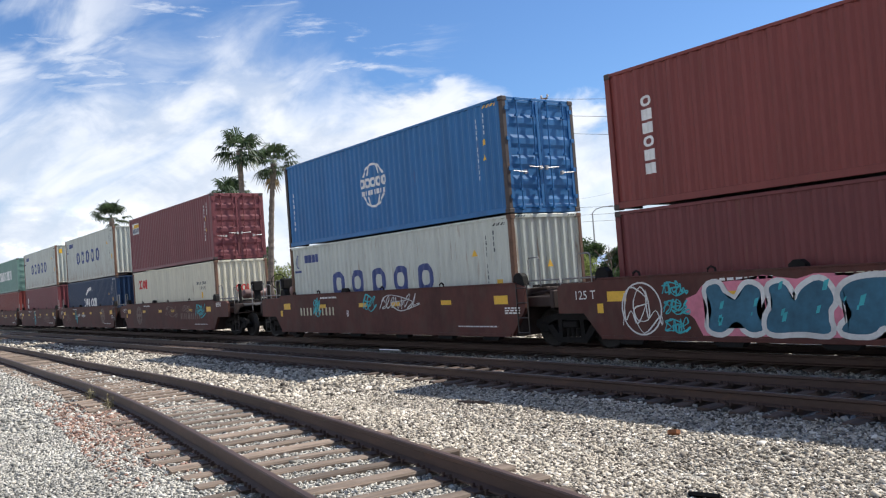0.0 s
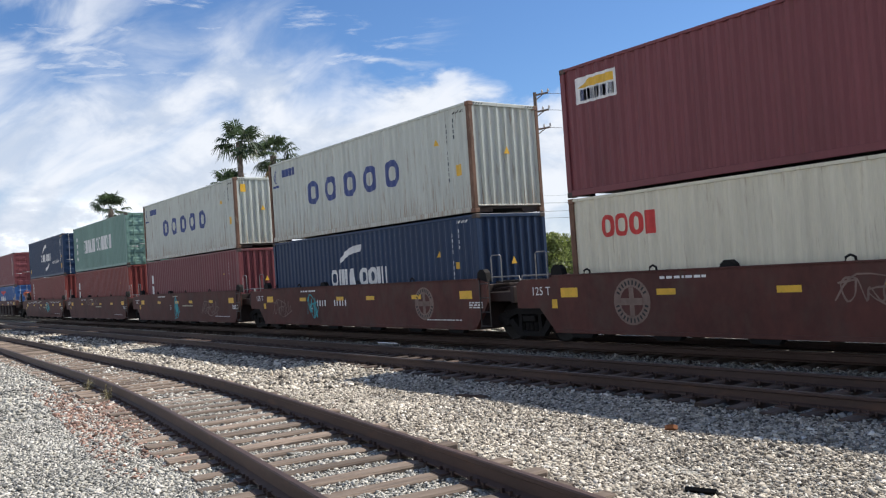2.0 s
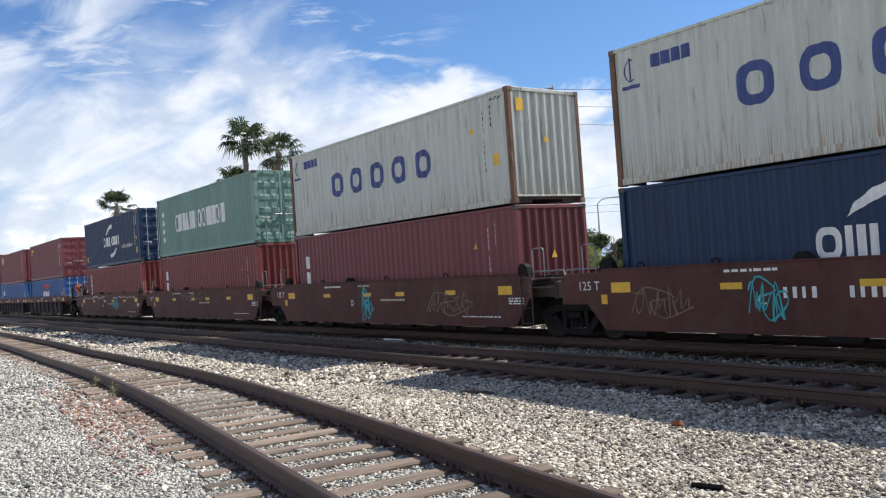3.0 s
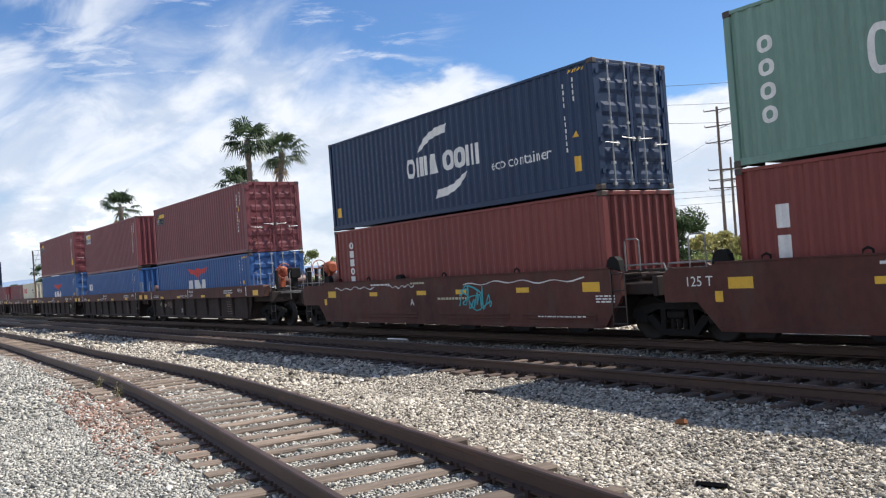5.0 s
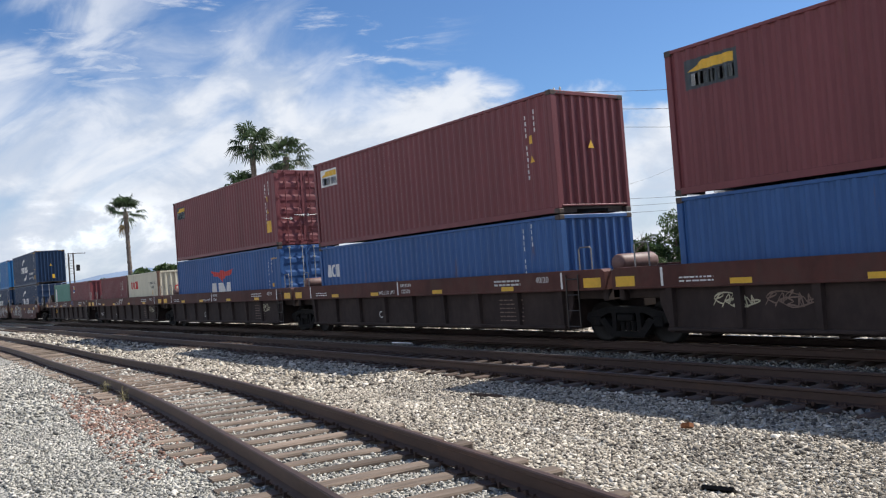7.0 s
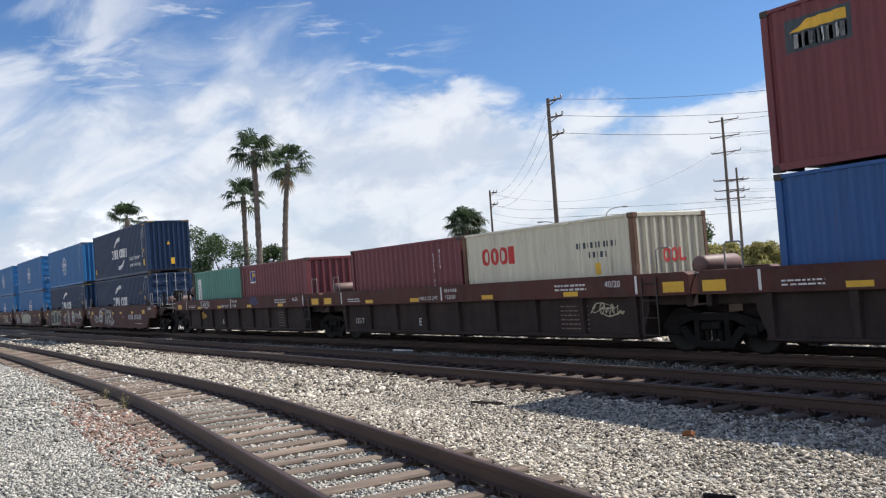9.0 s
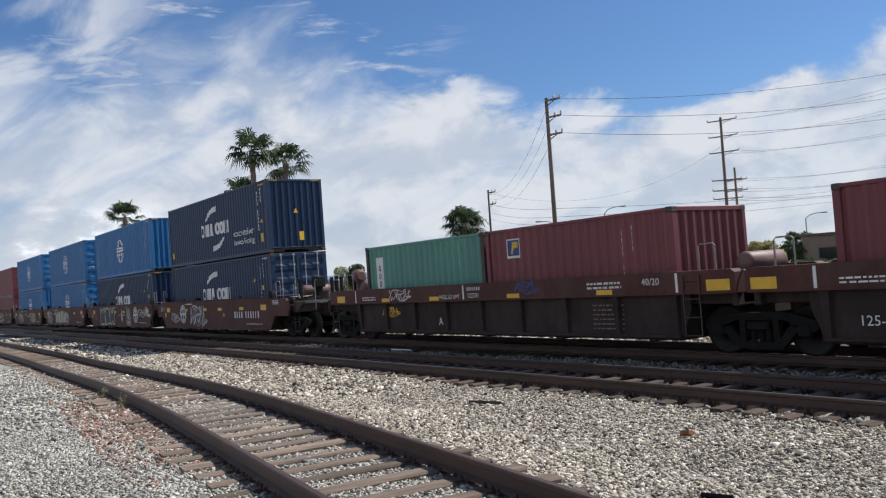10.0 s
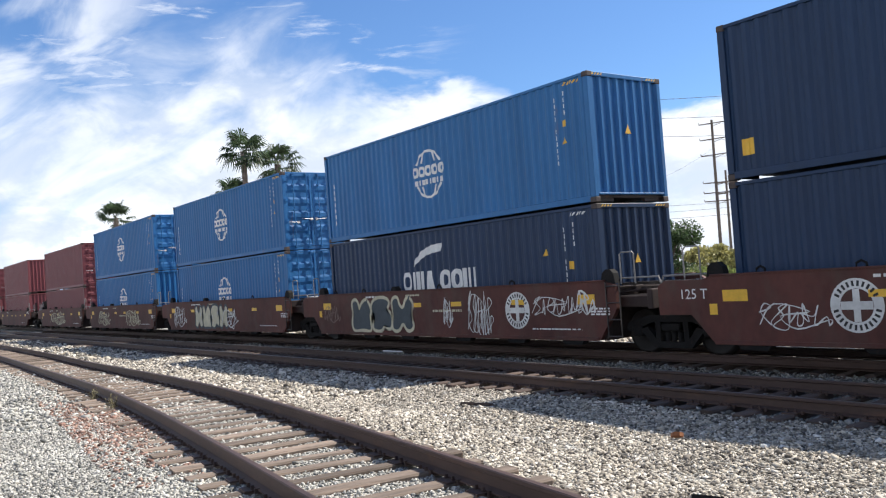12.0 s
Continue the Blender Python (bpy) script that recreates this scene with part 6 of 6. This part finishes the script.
leafy(81.5, 230, 0.012, 24.0, 28, "far row of dark bushes", name="bush", n=2200, leaf=0.6)


for i, az in enumerate((29, 31.5, 34, 36.5, 39, 41.5, 44, 46.5, 49, 51.5, 54, 56.5)):
    leafy(az, 44 + 3 * (i % 3), -0.012 + 0.004 * (i % 2), 3.6, 200 + i, "low scrub along the far side of the tracks", "leaf" if i % 3 else "leaf_light", name="bush", n=1300, trunk=False, clumps=12, depth=2.0, leaf=0.10)


def bare_tree():
    rnd = random.Random(5)
    d = 60
    t = thing("bare_tree", pose(*bearing(42.4, d)), "leafless small tree with thin grey twigs", "tree")
    bm = bmesh.new()

    def limb(p, way, length, r, level):
        q = p + way * length
        tube(bm, [p, p + way * length * 0.5 + Vector((rnd.uniform(-.1, .1), rnd.uniform(-.1, .1), 0)) * length, q], [r, r * 0.8, r * 0.6], 5)
        if level < 4:
            for _ in range(3):
                w = (way + Vector((rnd.uniform(-.8, .8), rnd.uniform(-.8, .8), rnd.uniform(-.1, .5)))).normalized()
                limb(q, w, length * rnd.uniform(0.55, 0.8), r * 0.55, level + 1)
    limb(Vector((0, 0, 0)), Vector((0, 0, 1)), 1.5, 0.09, 0)
    part("branches", mesh_of("branches", bm, M["trunk"]), None, t)


bare_tree()


def pole_at(az, d, top, lean_deg, r, label, arms):
    """Timber power pole; arms are (height, half length, side, insulators)."""
    t = thing("utility_pole", pose(*bearing(az, d), 0, 0, az), label, "utility pole", "power poles")
    bm = bmesh.new()
    lx = math.tan(radians(lean_deg)) * top
    tube(bm, [(-lx, 0, 0), (-lx / 2, 0, top / 2), (0, 0, top)], [r, r * 0.85, r * 0.65], 10)
    part("pole", mesh_of("pole", bm, M["pole"]), None, t)
    for z, x0, x1, tilt in arms:
        bm = bmesh.new()
        tube(bm, [(x0, -0.15, z), (x1, -0.15, z + tilt)], 0.075, 6)
        tube(bm, [(0, -0.1, z - 0.35), (x1 * 0.7, -0.15, z + tilt * 0.7)], 0.035, 5)
        arm = part("crossarm", mesh_of("crossarm", bm, M["pole"]), None, t)
        for x in ([x1, x0] if x0 < -0.4 else [x1, x1 * 0.55]):
            bm = bmesh.new()
            zz = z + tilt * (x - x0) / (x1 - x0 + 1e-6)
            tube(bm, [(x, -0.15, zz + 0.05), (x, -0.15, zz + 0.16), (x, -0.15, zz + 0.30)], [0.05, 0.085, 0.04], 8)
            part("insulator", mesh_of("insulator", bm, M["wall_pale"]), None, arm)
    return t


def point(az, d, slope, dx=0.0):
    b = Vector(bearing(az, d, EYE + slope * d))
    return b + Vector((math.cos(radians(az)), math.sin(radians(az)), 0)) * dx


P1, P2, P2B, P3 = (46.69, 60), (35.55, 112), (34.95, 125), (51.1, 96)
pole_at(*P1, height(0.2018, 60), 0.3, 0.19, "tall weathered wooden power pole with three short arms", [(height(0.198, 60), -0.1, 0.95, 0.12), (height(0.178, 60), -0.1, 0.95, 0.12), (height(0.157, 60), -0.1, 0.95, 0.12)])
pole_at(*P2, height(0.1565, 112), 0.4, 0.24, "tall wooden power pole with six crossarms", [(height(s, 112), -1.6, 1.9, 0.15 if s > .09 else 0.0) for s in (0.152, 0.134, 0.116, 0.085, 0.0735, 0.064)])
pole_at(*P2B, height(0.098, 125), 0.4, 0.22, "second wooden power pole behind the taller one", [(height(0.084, 125), -1.2, 1.5, 0.0), (height(0.072, 125), -1.2, 1.5, 0.0)])
pole_at(*P3, height(0.0985, 96), 0.2, 0.16, "thin dark wooden pole with small side arms", [(height(0.095, 96), -0.1, 0.8, 0.05), (height(0.081, 96), -0.1, 0.8, 0.05)])


def cable(a, b, sag, r, label="black overhead power cable"):
    bm = bmesh.new()
    n = 14
    pts = [Vector(a).lerp(Vector(b), i / n) - Vector((0, 0, sag * 4 * (i / n) * (1 - i / n))) for i in range(n + 1)]
    tube(bm, pts, r, 4)
    ob = part("cable", mesh_of("cable", bm, M["wire"]))
    tagged(ob, label, "cable", "overhead cables")


for s, s_far, sag in ((0.1995, 0.182, 1.0), (0.180, 0.155, 1.0), (0.159, 0.134, 1.0)):
    cable(point(46.69, 60, s, 0.95), point(20.0, 75, s_far, 0), sag, 0.015)
for s, s2 in ((0.152, 0.185), (0.134, 0.160), (0.116, 0.133), (0.085, 0.098), (0.0735, 0.083), (0.064, 0.068)):
    for dx in (-1.6, 1.9):
        cable(point(35.55, 112, s, dx), point(18.0, 95, s2, dx * 1.3), 1.2, 0.012)
for k in range(3):
    cable(point(46.69, 60, 0.19 - 0.022 * k, 0.0), point(51.1, 96, 0.094 - 0.007 * k, 0.5), 1.5, 0.011)
for s, s2 in ((0.060, 0.063), (0.070, 0.064), (0.052, 0.056)):
    cable(point(51.1, 96, s + 0.012, 0), point(46.69, 60, s, 0), 0.3, 0.011)
    cable(point(46.69, 60, s, 0), point(22.0, 80, s2, 0), 0.5, 0.012)
cable(point(51.1, 96, 0.093, 0.5), point(35.5, 112, 0.125, 0), 3.2, 0.010)


def street_lamp(az, d, slope, arm, label):
    t = thing("street_lamp", pose(*bearing(az, d), 0, 0, az), label, "street lamp")
    h = height(slope, d)
    bm = bmesh.new()
    tube(bm, [(0, 0, 0), (0, 0, h * 0.6), (0, 0, h - 0.5)], [0.10, 0.08, 0.06], 10)
    part("pole", mesh_of("pole", bm, M["galv"]), None, t)
    bm = bmesh.new()
    tube(bm, [(0, 0, h - 0.5), (arm * 0.25, 0, h - 0.15), (arm * 0.7, 0, h), (arm, 0, h)], 0.04, 8)
    part("arm", mesh_of("arm", bm, M["galv"]), None, t)
    bm = bmesh.new()
    block(bm, min(arm, arm + 0.5 * np.sign(arm)), max(arm, arm + 0.5 * np.sign(arm)), -0.13, 0.13, h - 0.07, h + 0.07, 0.03)
    part("lamp_head", mesh_of("lamp_head", bm, M["galv"]), None, t)


street_lamp(46.75, 75, 0.056, -1.2, "grey steel street lamp with a curved arm")
street_lamp(31.0, 95, 0.039, 1.6, "thin grey street lamp beside the low building")
street_lamp(43.4, 80, 0.066, 1.5, "thin grey street lamp beyond the tracks")


def low_building(az0, az1, d, z0, z1, wall, label, panes):
    a, b = Vector(bearing(az0, d)), Vector(bearing(az1, d))
    t = thing("building", pose(a.x, a.y, BACK, 0, 0, math.degrees(math.atan2(b.y - a.y, b.x - a.x))), label, "building")
    l = (b - a).length
    bm = bmesh.new()
    block(bm, 0, l, 0, 14, 0, z1)
    part("wall", mesh_of("wall", bm, M[wall]), None, t)
    bm = bmesh.new()
    block(bm, -0.3, l + 0.3, -0.3, 14.3, z1 + 0.002, z1 + 0.25, 0.03)
    part("roof", mesh_of("roof", bm, M["roof"]), None, t)
    for k in range(panes):
        x = l * (k + 0.5) / panes
        bm = bmesh.new()
        block(bm, x - 1.1, x + 1.1, -0.06, -0.003, z1 * 0.35, z1 * 0.7)
        w = part("window", mesh_of("window", bm, M["roof"]), None, t)
        bm = bmesh.new()
        block(bm, x - 1.0, x + 1.0, -0.075, -0.062, z1 * 0.37, z1 * 0.68)
        part("pane", mesh_of("pane", bm, M["glass"]), None, w)


low_building(31.3, 12.0, 88, 0, height(0.0140, 88), "wall", "long low brown building with a flat dark roof", 6)
low_building(69.2, 66.3, 92, 0, height(0.0255, 92), "wall_pale", "pale stucco building behind the palms", 2)


def parked_car(az, d, turn, mat, label):
    t = thing("parked_car", pose(*bearing(az, d), 0, 0, turn), label, "car", "parked cars")
    bm = bmesh.new()
    slab(bm, [(-2.2, 0.35), (2.15, 0.35), (2.25, 0.6), (2.1, 0.85), (1.2, 0.95), (0.5, 1.42), (-1.1, 1.45), (-1.9, 1.0), (-2.25, 0.92)], -0.88, 0.88)
    bmesh.ops.recalc_face_normals(bm, faces=bm.faces)
    body = part("body", mesh_of("body", bm, mat), None, t)
    bm = bmesh.new()
    slab(bm, [(1.0, 0.98), (0.42, 1.36), (-1.05, 1.38), (-1.6, 1.02)], -0.89, 0.89)
    part("side_glass", mesh_of("side_glass", bm, M["glass"]), None, body)
    for x in (-1.4, 1.4):
        for s in (-1, 1):
            bm = bmesh.new()
            disc(bm, (x, 0.33), 0.33, s * 0.90 - 0.1, s * 0.90, 18)
            w = part("wheel", mesh_of("wheel", bm, M["rubber"]), None, t)
            bm = bmesh.new()
            disc(bm, (x, 0.33), 0.19, s * 0.90 - 0.09, s * 0.905, 12)
            part("rim", mesh_of("rim", bm, M["galv"]), None, w)


parked_car(31.0, 58, 35, M["car_white"], "white parked car behind the tracks")
parked_car(28.9, 55, 30, M["car_white"], "white parked car behind the tracks")


def signal_gantry():
    d = 210
    t = thing("signal_gantry", pose(*bearing(79.3, d), 0, 0, 79.3), "steel railway signal gantry with lattice beam and masts", "signal gantry")
    z1, z0 = height(0.0475, d), height(0.033, d)
    bm = bmesh.new()
    for z in (z0, (z0 * 2 + z1) / 3, (z0 + 2 * z1) / 3, z1):
        block(bm, -3.5, 2.2, -0.06, 0.06, z - 0.06, z + 0.06)
    for x in np.arange(-3.4, 2.2, 1.1):
        tube(bm, [(x, 0, z0), (x + 1.1, 0, z1)], 0.05, 4)
    part("beam", mesh_of("beam", bm, M["galv"]), None, t)
    for x, h in ((2.6, z1 + 0.2), (3.6, z1 + 0.2), (-3.6, z1)):
        bm = bmesh.new()
        tube(bm, [(x, 0, 0), (x, 0, h)], 0.16, 8)
        part("mast", mesh_of("mast", bm, M["dark_post"]), None, t)
    bm = bmesh.new()
    tube(bm, [(2.6, 0, z1 + 0.1), (6.2, 0, z1 + 0.05)], 0.09, 6)
    for k in range(6):
        z = z0 + (z1 - z0) * (k / 5 - 0.5)
        tube(bm, [(2.6, 0, z), (3.6, 0, z)], 0.05, 5)
    part("arm", mesh_of("arm", bm, M["dark_post"]), None, t)
    for x, z in ((1.3, z1 + 0.3), (4.5, z0 - 0.2)):
        bm = bmesh.new()
        block(bm, x - 0.4, x + 0.4, -0.3, 0.1, z - 0.7, z + 0.7, 0.05)
        part("signal_head", mesh_of("signal_head", bm, M["black"]), None, t)


signal_gantry()


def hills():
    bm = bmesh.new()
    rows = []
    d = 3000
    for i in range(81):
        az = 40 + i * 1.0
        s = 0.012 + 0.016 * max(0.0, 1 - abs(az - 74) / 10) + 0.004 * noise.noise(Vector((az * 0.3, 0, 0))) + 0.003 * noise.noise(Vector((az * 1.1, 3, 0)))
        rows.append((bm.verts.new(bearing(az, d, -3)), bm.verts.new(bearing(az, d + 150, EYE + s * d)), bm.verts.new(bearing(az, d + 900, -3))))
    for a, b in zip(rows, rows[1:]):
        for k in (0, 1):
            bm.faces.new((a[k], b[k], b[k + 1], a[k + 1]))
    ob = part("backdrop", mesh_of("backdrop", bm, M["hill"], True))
    tagged(ob, "distant hills along the horizon, tinted blue-grey for haze", "hills", kind="structure")


hills()

# ---- loose stone, weeds and litter ----
SIDE_X = np.linspace(-62, 8, 400)
SIDE_Y = np.array([siding_y(v) for v in SIDE_X])
CUBE = np.array([[x, y, z] for x in (-1, 1) for y in (-1, 1) for z in (-1, 1)], dtype=np.float32)
CUBE_Q = np.array([(0, 1, 3, 2), (4, 6, 7, 5), (0, 4, 5, 1), (2, 3, 7, 6), (0, 2, 6, 4), (1, 5, 7, 3)])


def stones(name, xs, ys, size, mat, label, seed, lift=0.0):
    """Angular crushed stones, each a knocked-about block of its own size and turn."""
    rnd = np.random.RandomState(seed)
    n = len(xs)
    k = size * np.exp(rnd.normal(0, 0.32, n))
    v = (CUBE[None] + rnd.uniform(-0.45, 0.45, (n, 8, 3))) * np.stack([rnd.uniform(0.9, 1.35, n), rnd.uniform(0.6, 0.95, n), rnd.uniform(0.30, 0.62, n)], 1)[:, None, :]
    a = rnd.uniform(0, math.pi, n)
    q = np.stack([np.cos(a), rnd.normal(0, 0.20, n), rnd.normal(0, 0.20, n), np.sin(a)], 1)
    q /= np.linalg.norm(q, axis=1)[:, None]
    w, x, y, z = q.T
    R = np.stack([np.stack([1 - 2 * (y * y + z * z), 2 * (x * y - z * w), 2 * (x * z + y * w)], 1), np.stack([2 * (x * y + z * w), 1 - 2 * (x * x + z * z), 2 * (y * z - x * w)], 1), np.stack([2 * (x * z - y * w), 2 * (y * z + x * w), 1 - 2 * (x * x + y * y)], 1)], 1)
    v = np.einsum("nij,nkj->nki", R, v) * k[:, None, None]
    rough = np.array([noise.noise(Vector((p * 0.35, r * 0.35, 0.0))) * 0.03 + noise.noise(Vector((p * 1.3, r * 1.3, 5.0))) * 0.012 for p, r in zip(xs.tolist(), ys.tolist())])
    sx, u = np.interp(xs, SIDE_X, SIDE_Y), np.clip((xs + 30.0) / 19.0, 0, 1)
    gz = GROUND + 0.25 * u * u * (3 - 2 * u) * np.clip((sx + 3.0 - ys) / 1.8, 0, 1) + rough
    v += np.stack([xs, ys, gz + lift + rnd.uniform(-0.25, 0.70, n) * k], 1)[:, None, :]
    me = bpy.data.meshes.new(name)
    me.vertices.add(n * 8)
    me.vertices.foreach_set("co", v.astype(np.float32).ravel())
    loops = (CUBE_Q[None] + (np.arange(n) * 8)[:, None, None]).astype(np.int32).ravel()
    me.loops.add(len(loops))
    me.loops.foreach_set("vertex_index", loops)
    me.polygons.add(n * 6)
    me.polygons.foreach_set("loop_start", np.arange(0, n * 24, 4, dtype=np.int32))
    me.update(calc_edges=True)
    me.materials.append(mat)
    ob = new(name, me)
    return tagged(ob, label, "gravel", kind="stuff")


def scatter(n, x0, x1, y0, y1, seed):
    rnd = np.random.RandomState(seed)
    return rnd.uniform(x0, x1, n), rnd.uniform(y0, y1, n), rnd


def keep_off(xs, ys, rnd, bed):
    """Leaves rails free, and most of the sleepers between them."""
    c = np.interp(xs, SIDE_X, SIDE_Y)
    off = ys - c
    on_rail = np.abs(np.abs(off) - 0.7535) < 0.085
    inside = np.abs(off) < 0.70
    ok = ~on_rail & ~(inside & (rnd.uniform(size=len(xs)) < bed))
    ok &= ~((off < -0.8) & (off > -1.3) & (rnd.uniform(size=len(xs)) < 0.25))
    for yc in (MAIN_Y, FAR_Y):
        o = ys - yc
        ok &= ~(np.abs(np.abs(o) - 0.7535) < 0.09)
        ok &= ~((np.abs(o) < 0.95) & (rnd.uniform(size=len(xs)) < 0.85))
    return ok


BEDS = ((86000, -14.0, -1.0, 1.2, 5.6, 0.0100, "ballast"), (84000, -14.0, -1.0, 4.6, 9.7, 0.0126, "ballast_buff"), (19000, -32.0, -14.0, 1.2, 6.4, 0.019, "ballast"), (28000, -32.0, -14.0, 5.4, 9.7, 0.0215, "ballast_buff"),
        (10000, -62.0, -32.0, 2.0, 9.7, 0.040, "ballast_buff"), (18000, -32.0, -1.0, 9.7, 13.6, 0.020, "ballast_shaded"), (3000, -45.0, -1.0, 16.2, 19.5, 0.06, "ballast_buff"))
for i, (n, x0, x1, y0, y1, size, mat) in enumerate(BEDS):
    xs, ys, rnd = scatter(n, x0, x1, y0, y1, 40 + i)
    ok = keep_off(xs, ys, rnd, 0.18)
    if y1 < 9:          # the finer grey stone ends along the siding's outer rail
        ok &= ys < np.interp(xs, SIDE_X, SIDE_Y) + 0.9 + rnd.normal(0, 0.15, n)
    elif y0 < 9:
        ok &= ys > np.interp(xs, SIDE_X, SIDE_Y) + 0.7 + rnd.normal(0, 0.15, n)
    stones("ballast_stones", xs[ok], ys[ok], size, M[mat], "loose angular grey ballast stones" if mat == "ballast" else "loose angular buff and white ballast stones", 60 + i, 0.008 if mat == "ballast" else 0.0)
xs, ys, rnd = scatter(7000, -21.0, -8.5, -1.9, -0.80, 90)
ys = ys + np.array([siding_y(v) for v in xs])
ok = rnd.uniform(size=len(xs)) < np.exp(-((xs + 14.0) / 3.6) ** 2)
stones("red_stones", xs[ok], ys[ok], 0.014, M["ballast_red"], "reddish stained ballast stones beside the siding", 91, 0.012)


def weed(x, y, s, seed):
    rnd = random.Random(seed)
    quads = []
    for k in range(12):
        a, l = rnd.uniform(0, 6.28), s * rnd.uniform(0.5, 1.0)
        base = np.array((rnd.uniform(-.05, .05), rnd.uniform(-.05, .05), 0))
        tip = base + np.array((math.cos(a) * l * 0.35, math.sin(a) * l * 0.35, l))
        sd = np.array((-math.sin(a), math.cos(a), 0)) * 0.006
        quads.append([base - sd, base + sd, tip + sd * 0.4, tip - sd * 0.4])
        for j in range(3):
            p = base + (tip - base) * rnd.uniform(0.3, 1.0)
            o = np.array((rnd.uniform(-1, 1), rnd.uniform(-1, 1), rnd.uniform(-.2, 1))) * 0.045
            quads.append([p, p + sd * 2 + o * .5, p + o, p - sd * 2 + o * .5])
    ob = part("weed", quads_mesh("weed", quads, M["weed"]), None, None, at=pose(x, y, GROUND + bank(x, y)))
    tagged(ob, "dry yellow-green weed growing beside the rail", "weed", "weeds along the siding")


for i, x in enumerate((-17.6, -17.3, -15.4, -15.1)):
    weed(x, siding_y(x) - 0.90 - 0.1 * (i % 2), 0.26, i)


def litter(name, x, y, turn, outline, t, mat, label, cat):
    bm = bmesh.new()
    slab(bm, outline, -t / 2, t / 2)
    bmesh.ops.recalc_face_normals(bm, faces=bm.faces)
    ob = part(name, mesh_of(name, bm, M[mat]), None, None, at=pose(x, y, GROUND + bank(x, y) + 0.035, 62, 0, turn))
    tagged(ob, label, cat)


litter("rusted_plate", -6.64, 8.12, 35, [(-0.08, -0.03), (0.03, -0.05), (0.075, 0.0), (0.03, 0.045), (-0.05, 0.03)], 0.05, "orange", "small orange rusted iron lump on the ballast", "scrap")
litter("steel_plate", -4.46, 5.78, 20, [(-0.13, -0.06), (0.13, -0.07), (0.14, 0.06), (-0.12, 0.07)], 0.03, "truck", "loose dark steel plate lying on the ballast", "scrap")
litter("paper_scrap", -20.8, 13.1, 10, [(-0.5, -0.1), (0.4, -0.12), (0.5, 0.1), (-0.3, 0.14)], 0.03, "white", "white scrap lying between the tracks", "litter")
litter("paper_scrap", -10.65, 5.45, 50, [(-0.09, -0.03), (0.08, -0.04), (0.10, 0.03), (-0.06, 0.04)], 0.02, "white", "small white scrap beside the rail", "litter")
litter("wood_scrap", -10.8, 8.30, 20, [(-0.32, -0.05), (0.30, -0.06), (0.34, 0.03), (-0.25, 0.06)], 0.04, "tie_dark", "splintered piece of old sleeper on the ballast", "wood scrap")

# ---- what moves ----
def motions():
    for ob, off, y, z in MOVING:
        walk(ob, [(t, pose(s + off, y, z)) for t, s in RUN])
    ts = [i / FPS for i in range(12 * FPS + 1)]
    run = np.interp(ts, [t for t, _ in RUN], [s for _, s in RUN])
    for ws, x in SPINNING:
        walk(ws, [(t, pose(x, 0, WHEEL_R, 0, math.degrees(s / WHEEL_R) % 360.0, 0)) for t, s in zip(ts, run)])


motions()
